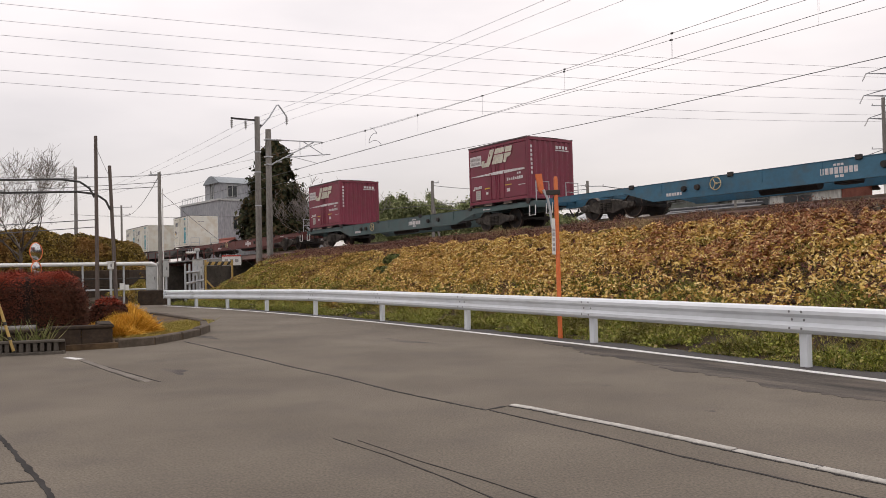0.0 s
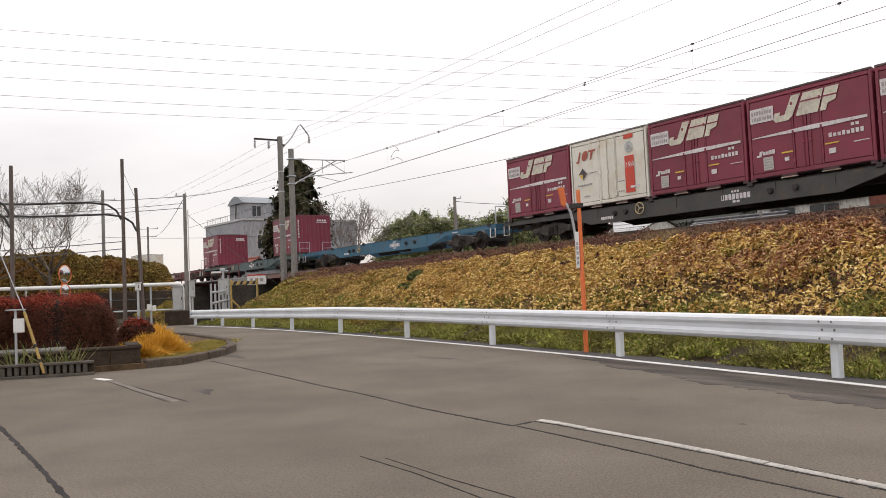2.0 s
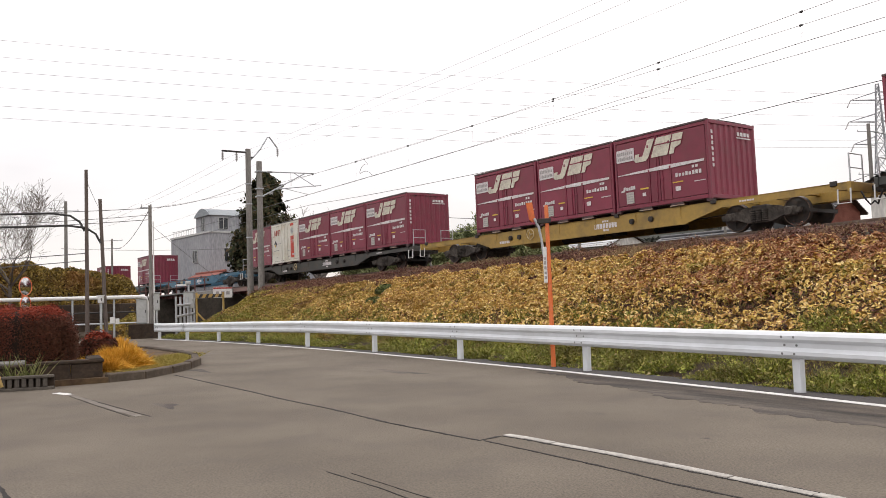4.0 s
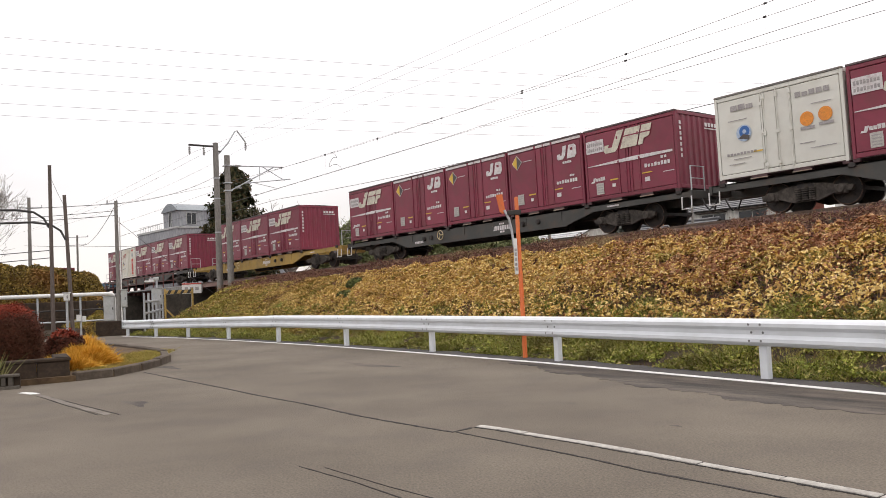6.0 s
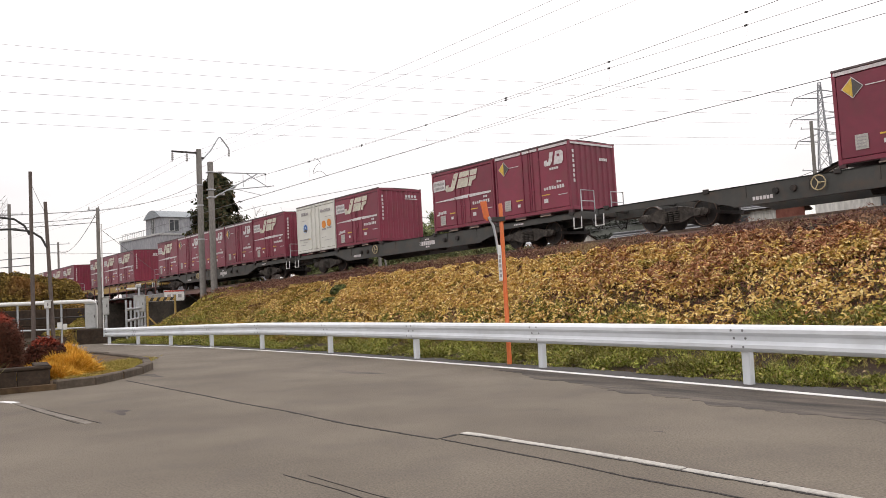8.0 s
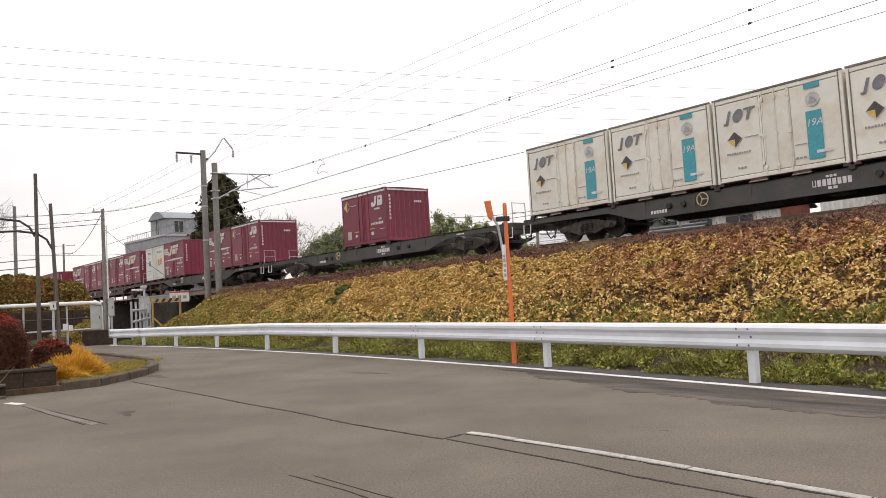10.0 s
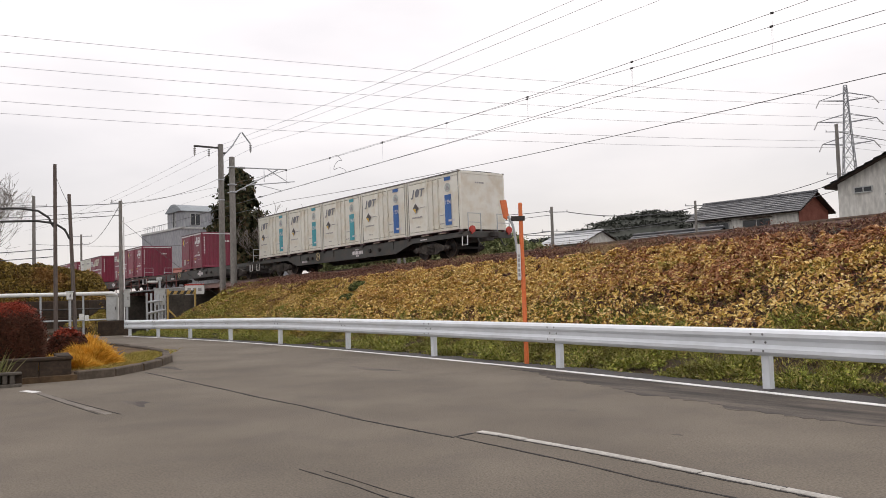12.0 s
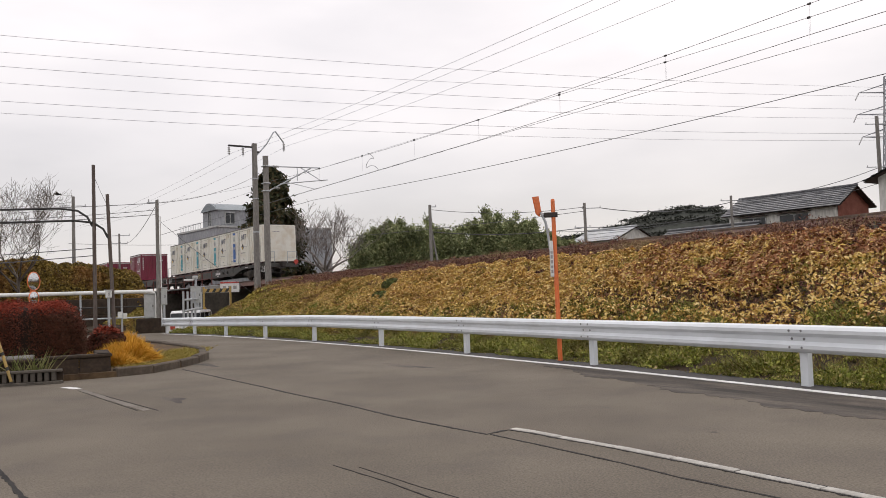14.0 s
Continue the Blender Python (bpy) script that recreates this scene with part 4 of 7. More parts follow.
def box_cream(band, label):
    c = container_body(C_CREAM, "freight_container", label, flat_end=True, rail=C_RAIL_GREY, rods=False)
    b = Build()
    plate(b, 0.86, 1.28, 0.33, 1.60, 0.012)
    q = part("colour_band", b, band, c, "upright colour band")
    part("band_number", text_mesh("band_number", "19A", 0.27), MARK_WHITE, q, at=pose(1.07, -CW / 2 - 0.02, 1.20, 90, 0, 0))
    b = Build()
    plate(b, 1.08, 1.50, 0.47, 0.55, 0.020)
    part("band_tag", b, MARK_WHITE, q)
    b = Build()
    plate(b, 0.86, 1.28, 2.20, 2.34, 0.012)
    part("colour_block", b, band, c)
    q = part("round_emblem", disc(1.07, 1.90, 0.19, 0.012), EMBLEM_GREY, c, "pale grey-green round emblem")
    b = Build()
    sheet(b, [(0.95, 1.80), (1.20, 1.80), (1.14, 1.93), (1.02, 1.98)], 0.018)
    part("emblem_figure", b, MARK_GREY, q)
    b = Build()
    # three slim leaning shapes
    sheet(b, [(-1.52, 1.70), (-1.40, 1.72), (-1.28, 2.10), (-1.36, 2.10), (-1.46, 1.77), (-1.54, 1.76)], 0.012)
    sheet(b, [(-1.08 + 0.15 * math.cos(math.pi * k / 11) + 0.05 * math.sin(math.pi * k / 11), 1.93 + 0.18 * math.sin(math.pi * k / 11)) for k in range(22)], 0.012)
    sheet(b, [(-0.84, 1.76), (-0.76, 1.76), (-0.67, 2.04), (-0.55, 2.04), (-0.53, 2.10), (-0.88, 2.10), (-0.90, 2.04), (-0.76, 2.04)], 0.012)
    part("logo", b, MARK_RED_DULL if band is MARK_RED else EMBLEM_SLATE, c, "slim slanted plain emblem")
    diamond(c, -1.22, 1.27, 0.22, (("placard_dark", MARK_DARK, [(-1, 0), (0, 0), (0, -1), (1, 0), (0, 1)]), ("placard_light", MARK_YELLOW, [(-0.92, -0.06), (-0.06, -0.92), (-0.06, -0.06)])))
    b = Build()
    bars(b, -1.5, -0.75, 0.84, 0.90, 10, 0.012)
    plate(b, -0.92, -0.50, 1.26, 1.285, 0.012)
    bars(b, -1.2, -0.9, 0.42, 0.47, 3, 0.012)
    plate(b, 0.50, 0.84, 0.76, 0.79, 0.012)
    bars(b, 0.50, 0.82, 0.40, 0.45, 3, 0.012)
    part("small_text", b, MARK_GREY, c)
    door_rods(c, (-0.34, 0.02, 0.40), C_CREAM)
    for xx in (-CL / 2 + 0.10, CL / 2 - 0.10):
        part("edge_seam", Build().box(xx - 0.012, xx + 0.012, -CW / 2 - 0.006, -CW / 2 + 0.004, 0.14, CH - 0.06), C_RAIL_GREY, c)
    b = Build()
    for k in range(5):
        b.box(CL / 2 + 0.002, CL / 2 + 0.006, -0.4 + k * 0.1, -0.33 + k * 0.1, 2.02, 2.08)
    part("end_marking", b, MARK_GREY, c)
    return c


def box_white():
    c = container_body(C_WHITE, "freight_container", "off-white freight container with small blue and orange markings", flat_end=True, rail=C_RAIL_GREY, rods=False)
    b = Build()
    bars(b, -1.35, -0.62, 2.00, 2.16, 3, 0.012, 0.86)
    bars(b, 0.58, 1.55, 1.98, 2.12, 5, 0.012, 0.8)
    bars(b, -1.55, -0.60, 0.74, 0.81, 9, 0.012)
    for x0, x1, z in ((-1.45, -0.85, 1.72), (1.00, 1.55, 1.72), (-1.35, -0.80, 0.62), (-1.5, -1.0, 0.48), (0.62, 1.05, 0.72), (0.9, 1.6, 0.56)):
        plate(b, x0, x1, z, z + 0.02, 0.012)
    part("small_text", b, MARK_GREY, c)
    b = Build()
    plate(b, -0.72, -0.45, 0.74, 0.78, 0.012)
    part("yellow_text", b, MARK_YELLOW, c)
    q = part("round_emblem", disc(-0.98, 1.33, 0.235, 0.010), EMBLEM_PALE, c, "pale blue round emblem")
    part("emblem_figure", disc(-0.96, 1.37, 0.16, 0.016, 0.06), MARK_BLUE, q, "blue ring")
    b = Build()
    sheet(b, [(-1.16, 1.20), (-0.84, 1.12), (-0.80, 1.24), (-1.0, 1.30)], 0.018)
    part("emblem_figure", b, MARK_DARK, q)
    for x, z in ((0.86, 1.36), (1.36, 1.40)):
        q = part("orange_mark", disc(x, z, 0.19, 0.012), MARK_ORANGE, c, "plain orange round mark")
        b = Build()
        plate(b, x - 0.19, x + 0.20, z - 0.28, z - 0.20, 0.012)
        part("mark_foot", b, MARK_GREY, q)
    door_rods(c, (-0.34, 0.04, 0.42), C_WHITE)
    return c


def build_train():
    W = [make_wagon("container_wagon", p, l) for p, l in (
        (W_GREY, "dark grey steel container flat wagon with fish-belly sills"),
        (W_BLUE, "blue steel container flat wagon, empty, with fish-belly sills"),
        (W_GREEN, "slate-green steel container flat wagon with fish-belly sills"),
        (W_OCHRE, "ochre yellow steel container flat wagon with fish-belly sills"),
        (W_BROWN, "red-brown steel container flat wagon, empty"))]
    grey, blue, green, ochre, brown = W
    order = [(-4, W[0]), (-3, brown), (-2, green), (-1, blue), (1, ochre)]
    for k in (0, 2, 3, 4, 5):
        order.append((k, copy_thing(grey, Matrix())))
    for k, w in order:
        MOVERS.append((w, 20.39 * k + 9.557, 0.0))
        for ch in w.children:
            if ch.name.startswith("wheelset"):
                WHEELS.append((ch, 20.39 * k + 9.557 + ch.location.x, ch.location.copy()))
    # red tail discs on the last wagon
    last = order[-1][1]
    for y in (-1.0, 1.0):
        b = Build().rod((9.93, y, 1.05), (9.99, y, 1.05), 0.15, n=20).rod((9.99, y, 1.05), (9.995, y, 1.05), 0.12, 0.12, 20)
        b.box(9.88, 9.94, y - 0.03, y + 0.03, 0.85, 1.05)
        part("tail_disc", b, RED_LENS, last, "red round tail disc")
    kinds = {
        "R": box_stripe(), "G": box_placard(), "W": box_white(),
        "r": box_cream(MARK_RED, "cream freight container with an upright red band"),
        "b": box_cream(MARK_BLUE, "cream freight container with an upright blue band"),
        "t": box_cream(MARK_TEAL, "cream freight container with an upright teal band"),
    }
    used = set()
    load = {-4: "tt  t", -2: "R   R", 0: "RrRRR", 1: " RRR ", 2: "RGGGR", 3: "WR RG", 4: "  G  ", 5: "tttbb"}
    for k, row in load.items():
        for j, ch in enumerate(row):
            if ch == " ":
                continue
            ob = kinds[ch]
            if ch in used:
                ob = copy_thing(ob, Matrix())
            used.add(ch)
            MOVERS.append((ob, 20.39 * k + (j + 0.5) * PITCH, DECK))


def motions():
    times = [0.0, 1.0, 2.0, 3.0, 4.0, 5.0, 6.0, 7.0, 8.0, 9.0, 10.0, 11.0, 12.0, 13.0, 14.0]
    for ob, u, z in MOVERS:
        walk(ob, [(t, on_track(train_s(t) + u, z)) for t in times])
    for ob, u, loc in WHEELS:
        # wheels roll while they are near enough to be seen turning
        near = [f for f in range(0, 421) if -48 < train_s(f / 30) + u < 6] or [0]
        rows = [(f / 30, pose(*loc, 0, math.degrees(train_s(f / 30) / 0.43) % 360, 0)) for f in near]
        if near[0] > 0:
            rows.insert(0, (0.0, rows[0][1]))
        if near[-1] < 420:
            rows.append((14.0, rows[-1][1]))
        walk(ob, rows)
    for ob, rows in EXTRA:
        walk(ob, rows)


EXTRA = []


# ---- plants ----
L_DRY = leaf_mat("dry_leaves", [(0.32, 0.16, 0.06), (0.64, 0.41, 0.125), (0.80, 0.58, 0.20), (0.92, 0.74, 0.38), (0.72, 0.49, 0.135), (0.60, 0.43, 0.11), (0.36, 0.19, 0.07)], patch=(0.50, 0.27, 0.085), patch_scale=3.2, patch_amount=0.6)
L_RUST = leaf_mat("rust_leaves", [(0.12, 0.036, 0.024), (0.36, 0.15, 0.068), (0.54, 0.29, 0.135), (0.23, 0.08, 0.042), (0.76, 0.52, 0.29), (0.42, 0.19, 0.085)], patch=(0.22, 0.075, 0.045), patch_scale=2.6, patch_amount=0.65)
L_CREST = leaf_mat("crest_stalks", [(0.05, 0.022, 0.020), (0.13, 0.055, 0.045), (0.24, 0.115, 0.085), (0.09, 0.038, 0.032), (0.36, 0.22, 0.13)], patch=(0.36, 0.21, 0.12), patch_scale=1.1, patch_amount=0.7)
L_GRASS = leaf_mat("verge_grass", [(0.04, 0.052, 0.013), (0.15, 0.18, 0.03), (0.44, 0.47, 0.09), (0.42, 0.33, 0.13), (0.10, 0.13, 0.024)], patch=(0.09, 0.065, 0.026), patch_scale=0.9, patch_amount=0.6)
L_OLIVE = leaf_mat("olive_bank", [(0.13, 0.105, 0.03), (0.34, 0.28, 0.06), (0.47, 0.37, 0.10), (0.20, 0.21, 0.045), (0.28, 0.15, 0.05)], patch=(0.33, 0.18, 0.06), patch_scale=0.4, patch_amount=0.6)
L_TURF = leaf_mat("toe_turf", [(0.14, 0.10, 0.04), (0.28, 0.26, 0.06), (0.42, 0.42, 0.09), (0.36, 0.23, 0.10), (0.18, 0.19, 0.04)], patch=(0.22, 0.115, 0.06), patch_scale=0.7, patch_amount=0.75)
L_LEFT = leaf_mat("left_thicket", [(0.085, 0.052, 0.019), (0.25, 0.175, 0.044), (0.40, 0.28, 0.072), (0.15, 0.11, 0.034), (0.05, 0.03, 0.016)], patch=(0.30, 0.15, 0.055), patch_scale=0.45, patch_amount=0.8)
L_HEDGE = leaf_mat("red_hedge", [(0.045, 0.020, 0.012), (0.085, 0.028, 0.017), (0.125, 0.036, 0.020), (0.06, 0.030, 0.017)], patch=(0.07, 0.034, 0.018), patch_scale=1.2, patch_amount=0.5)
L_YELLOW = leaf_mat("yellow_bush", [(0.46, 0.22, 0.03), (0.74, 0.42, 0.06), (0.84, 0.54, 0.11), (0.58, 0.30, 0.04)])
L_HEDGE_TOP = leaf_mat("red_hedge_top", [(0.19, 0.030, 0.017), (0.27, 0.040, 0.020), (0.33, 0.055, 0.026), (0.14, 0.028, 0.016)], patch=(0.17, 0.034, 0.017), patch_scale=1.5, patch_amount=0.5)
L_CONIFER = leaf_mat("conifer", [(0.022, 0.028, 0.015), (0.045, 0.052, 0.025), (0.07, 0.066, 0.03), (0.095, 0.062, 0.034)])
L_BAMBOO = leaf_mat("bamboo", [(0.075, 0.095, 0.042), (0.21, 0.25, 0.105), (0.44, 0.47, 0.23), (0.13, 0.16, 0.07), (0.56, 0.55, 0.29)], patch=(0.07, 0.08, 0.038), patch_scale=0.6, patch_amount=0.7)
L_SHRUB = leaf_mat("dark_shrub", [(0.03, 0.04, 0.016), (0.08, 0.10, 0.03), (0.15, 0.17, 0.05), (0.06, 0.05, 0.022)])
L_STRAW = leaf_mat("straw_reeds", [(0.3, 0.22, 0.11), (0.40, 0.30, 0.16), (0.24, 0.17, 0.08)])
# woods in the same greyed tone as the hazy hill
L_HILL = leaf_mat("hill_woods", [(0.045, 0.050, 0.042), (0.06, 0.066, 0.054), (0.08, 0.08, 0.066)])
# near-black colour standing in for the shade deep inside clipped bushes
CORE_SHADE = mat("bush_shade_core", (0.02, 0.012, 0.01), (0.03, 0.02, 0.014), 3, 0.95)
BARK = mat("bark", (0.10, 0.08, 0.065), (0.15, 0.125, 0.105), 3, 0.95, fine=20, stretch=(1, 1, 0.3))
BARK_PALE = mat("bark_pale", (0.2, 0.175, 0.16), (0.27, 0.24, 0.22), 3, 0.95, fine=20)


def leaves(name, pts, size, material, rng, up=0.5, aspect=1.7, fold=0.25, out=None, hang=0.0):
    """One diamond leaf, bent along its rib, at each point."""
    n = len(pts)
    nrm = rng.normal(size=(n, 3))
    nrm /= np.linalg.norm(nrm, axis=1, keepdims=True)
    nrm[:, 2] += up * 2
    if out is not None:
        nrm += out * 1.2
    nrm /= np.linalg.norm(nrm, axis=1, keepdims=True)
    t = rng.normal(size=(n, 3))
    t[:, 2] -= hang
    t -= nrm * (t * nrm).sum(1, keepdims=True)
    t /= np.linalg.norm(t, axis=1, keepdims=True)
    w = np.cross(nrm, t)
    sz = (np.asarray(size)[..., None] if np.ndim(size) else np.full((n, 1), size)) * rng.uniform(0.6, 1.4, (n, 1))
    a, b = t * sz * aspect / 2, w * sz / 2
    f = nrm * sz * fold
    v = np.stack([pts - a, pts + b + f, pts + a - f * 0.4, pts - b + f], 1).reshape(-1, 3)
    q = np.arange(4 * n).reshape(n, 4)
    return raw_mesh(name, v, q, material)


def blades(name, pts, height, width, material, rng, lean=0.35):
    n = len(pts)
    h = height * rng.uniform(0.5, 1.4, (n, 1))
    a = rng.uniform(0, 2 * np.pi, n)
    side = np.stack([np.cos(a), np.sin(a), np.zeros(n)], 1) * width / 2
    tip = np.concatenate([rng.normal(size=(n, 2)) * lean, np.ones((n, 1))], 1) * h
    v = np.stack([pts - side, pts + side, pts + tip * 0.6 + side * 0.7, pts + tip], 1).reshape(-1, 3)
    return raw_mesh(name, v, np.arange(4 * n).reshape(n, 4), material)


def on_land(s, o, lift=0.0):
    x, y = xy(s, o)
    return np.stack([x, y, land(s, o) + lift], -1)


def clump_noise(s, o, f, ph):
    return np.sin(s * f + 1.3 * np.sin(o * f * 0.7 + ph)) * np.sin(o * f * 1.2 + ph * 2 + 0.8 * np.sin(s * f * 0.6)) * 0.5 + 0.5


def stuff(name, me, label, category):
    return tagged(new(name, me), label, category, kind="stuff")


def lumps(s, o, f, seed):
    """Smooth random lumps of about 1/f metres, 0 to 1."""
    table = np.random.default_rng(1000 + seed).random((256, 256))
    a, b = s * f * 0.8 + o * f * 0.6 + 500, o * f * 0.8 - s * f * 0.6 + 500
    i, j = np.floor(a).astype(int), np.floor(b).astype(int)
    u, v = a - i, b - j
    u, v = u * u * (3 - 2 * u), v * v * (3 - 2 * v)
    i0, i1, j0, j1 = i % 256, (i + 1) % 256, j % 256, (j + 1) % 256
    return (table[i0, j0] * (1 - u) + table[i1, j0] * u) * (1 - v) + (table[i0, j1] * (1 - u) + table[i1, j1] * u) * v


def build_bank_plants():
    rng = np.random.default_rng(11)
    # broad leaves over the bank in mounds with dark gaps: dry yellow, rust-brown high up near the road bend, olive far along and at the toe
    n = 1000000
    s = np.where(rng.random(n) < 0.80, rng.uniform(-34, -2.5, n), rng.uniform(-52, -30, n))
    toe = guard_o(s) + 1.0
    k = 0.06 + 0.94 * rng.random(n)
    o = toe + (16.4 - toe) * k
    big, mid, small = lumps(s, o, 0.55, 1), lumps(s, o, 1.9, 2), lumps(s, o, 6.0, 3)
    c = 0.22 * big + 0.26 * mid + 0.52 * small
    far = np.clip((-22 - s) / 9, 0, 1)
    near = np.clip((s + 16) / 6, 0, 1)
    low_edge = 0.30 + 0.16 * near + 0.10 * (big - 0.5) + 0.10 * (mid - 0.5) + 0.25 * np.clip((s + 8.5) / 3, 0, 1)
    upper = np.clip((k - low_edge) / 0.06, 0, 1)
    ragged = 15.4 + 0.9 * lumps(s, 0 * s, 0.9, 5) + 0.3 * lumps(s, 0 * s, 3.1, 6)
    cover = np.clip((c - 0.372) / 0.07, 0.02, 1)
    gully = np.exp(-((o - 14.9 + 1.05 * (s + 24.15)) / 0.30) ** 2) * (np.abs(s + 23.6) < 1.0)
    keep = (rng.random(n) < cover * (0.08 + 0.92 * upper)) & (o < ragged) & (rng.random(n) > 0.75 * far * (mid < 0.55)) & (rng.random(n) > gully * 0.95)
    s, o, k, c, mid, big, small, far, near = (q[keep] for q in (s, o, k, c, mid, big, small, far, near))
    lift = 0.02 + (0.03 + 0.55 * np.clip(c - 0.33, 0, 1)) * (0.35 + 0.65 * rng.random(len(s))) * (1 - 0.6 * far)
    p = on_land(s, o, lift)
    rust = rng.random(len(s)) < np.clip(near * np.clip((k - 0.35) / 0.3, 0, 1) * np.clip((lumps(s, o, 0.9, 41) * 0.7 + 0.5 * mid - 0.42) * 3.0, 0, 1) * 0.88 + 0.07 + 0.5 * np.clip((k - 0.86) / 0.1, 0, 1), 0, 0.92)
    olive = ~rust & (rng.random(len(s)) < np.clip(far * 0.8 + 0.5 * (small * mid < 0.16), 0, 0.9))
    dry = ~rust & ~olive
    face = lambda m: np.tile(np.array([-DO[0] * 0.4, -DO[1] * 0.4, 0.4]), (int(m.sum()), 1))
    stuff("dry_kudzu", leaves("dry_kudzu", p[dry], 0.040, L_DRY, rng, 0.25, 2.1, 0.35, face(dry)), "dry yellow-brown broad leaves covering the railway bank", "dry leaves")
    stuff("rust_kudzu", leaves("rust_kudzu", p[rust], 0.038, L_RUST, rng, 0.25, 2.6, 0.35, face(rust)), "curled rust-brown dead leaves high on the railway bank", "dry leaves")
    stuff("olive_kudzu", leaves("olive_kudzu", p[olive], 0.036, L_OLIVE, rng, 0.3, 2.2, 0.3, face(olive)), "olive-green fading leaves on the railway bank", "leaves")
    # bare red-brown runners under the leaves
    n = 60000
    s = rng.uniform(-36, -2.5, n)
    toe = guard_o(s) + 1.6
    o = toe + (16.0 - toe) * rng.random(n)
    stuff("bare_runners", leaves("bare_runners", on_land(s, o, 0.01 + 0.06 * rng.random(n)), 0.020, L_CREST, rng, 0.3, 7.0, 0.1), "bare red-brown runners under the dry leaves", "dead brush")
    # short green and brown turf along the toe of the bank
    n = 120000
    s = rng.uniform(-36, -2.5, n)
    toe = guard_o(s) + 1.0
    near = np.clip((s + 16) / 6, 0, 1)
    k = rng.random(n) * (0.42 + 0.20 * near + 0.25 * np.clip((s + 8.5) / 3, 0, 1))
    o = toe + (16.4 - toe) * k
    keep = rng.random(n) < np.clip(0.15 + 1.3 * (lumps(s, o, 1.1, 8) * 0.6 + lumps(s, o, 3.4, 9) * 0.4 - 0.25), 0.1, 1)
    s, o = s[keep], o[keep]
    stuff("toe_turf", blades("toe_turf", on_land(s, o), 0.07, 0.013, L_TURF, rng, 1.0), "short green and brown turf at the toe of the bank", "grass")
    # olive cover at the far part
    n = 190000
    s = rng.uniform(-54.5, -19, n)
    toe = guard_o(s) + 1.0
    o = toe + (16.2 - toe) * rng.random(n) ** 0.9
    keep = (rng.random(n) < np.clip((-19 - s) / 11, 0, 1)) & (rng.random(n) < 0.25 + 0.9 * lumps(s, o, 1.3, 12))
    s, o = s[keep], o[keep]
    stuff("bank_scrub", leaves("bank_scrub", on_land(s, o, 0.01 + 0.14 * rng.random(len(s)) * lumps(s, o, 1.3, 12)), 0.050, L_OLIVE, rng, 0.5), "low olive and brown scrub on the bank", "scrub")
    # dark red-brown stalks along the crest
    n = 230000
    s = rng.uniform(-53, 0, n)
    o = 15.0 + 5.0 * rng.random(n)
    keep = (o > 14.9 + 0.8 * clump_noise(s, 0 * s, 1.1, 0.3)) & (rng.random(n) < 0.15 + 1.1 * lumps(s, o, 2.6, 31))
    s, o = s[keep], o[keep]
    p = on_land(s, o, (0.04 + 0.34 * lumps(s, o, 1.7, 32) ** 2) * rng.random(len(s)) * np.clip((20.3 - o) / 2, 0.1, 1))
    stuff("crest_brush", leaves("crest_brush", p, 0.020, L_CREST, rng, 0.35, 4.2, 0.2), "dark red-brown dead brush along the top of the bank", "dead brush")
    n = 12000
    s, o = rng.uniform(-50, 0, n), 15.3 + 2.6 * rng.random(n)
    keep = lumps(s, o, 0.6, 33) > 0.68
    s, o = np.concatenate([s[keep], rng.normal(-21.7, 0.55, 900), rng.normal(-15.2, 0.5, 500)]), np.concatenate([o[keep], rng.normal(18.0, 0.35, 900), rng.normal(17.3, 0.3, 500)])
    stuff("crest_straw", blades("crest_straw", on_land(s, o), 0.22, 0.012, L_STRAW, rng, 0.8), "pale straw tufts on the top of the bank", "dry grass")
    # far side of the track
    n = 26000
    s, o = rng.uniform(-56, 14, n), rng.uniform(24.2, 29.5, n)
    stuff("far_brush", leaves("far_brush", on_land(s, o, 0.3 * rng.random(n) * (0.3 + clump_noise(s, o, 0.8, 0.2))), 0.13, L_CREST, rng, 0.25, 2.4, 0.2), "brown dead brush behind the track", "dead brush")
    # green verge between guard rail and bank
    n = 240000
    s = rng.uniform(-35.5, 6, n)
    g = guard_o(s)
    o = g + 0.16 + 2.5 * rng.random(n) ** 1.15
    w = 0.5 * lumps(s, o, 1.5, 21) + 0.5 * lumps(s, o, 4.2, 22)
    keep = rng.random(n) < np.clip((w - 0.32) / 0.2, 0.05, 1)
    s, o, w = s[keep], o[keep], w[keep]
    h = 0.015 + 0.32 * np.clip(w - 0.3, 0, 1)
    p = on_land(s, o, 0.0)
    m = len(s)
    half = rng.random(m) < 0.55
    stuff("verge_grass", blades("verge_grass", p[half], (h[half] * 1.35)[:, None], 0.010, L_GRASS, rng, 0.7), "patchy green grass beside the guard rail", "grass")
    q = p[~half] + np.stack([np.zeros((~half).sum()), np.zeros((~half).sum()), h[~half] * rng.random((~half).sum())], 1)
    stuff("verge_weeds", leaves("verge_weeds", q, 0.034, L_GRASS, rng, 0.6, 1.7, 0.2), "low green weeds with fallen leaves beside the road", "weeds")
    # pale fallen leaves
    n = 350
    s = rng.uniform(-32, 6, n)
    o = guard_o(s) + 0.1 + 2.2 * rng.random(n)
    stuff("fallen_leaves", leaves("fallen_leaves", on_land(s, o, 0.07), 0.05, L_STRAW, rng, 0.9, 1.4, 0.1), "pale fallen leaves on the verge", "fallen leaves")
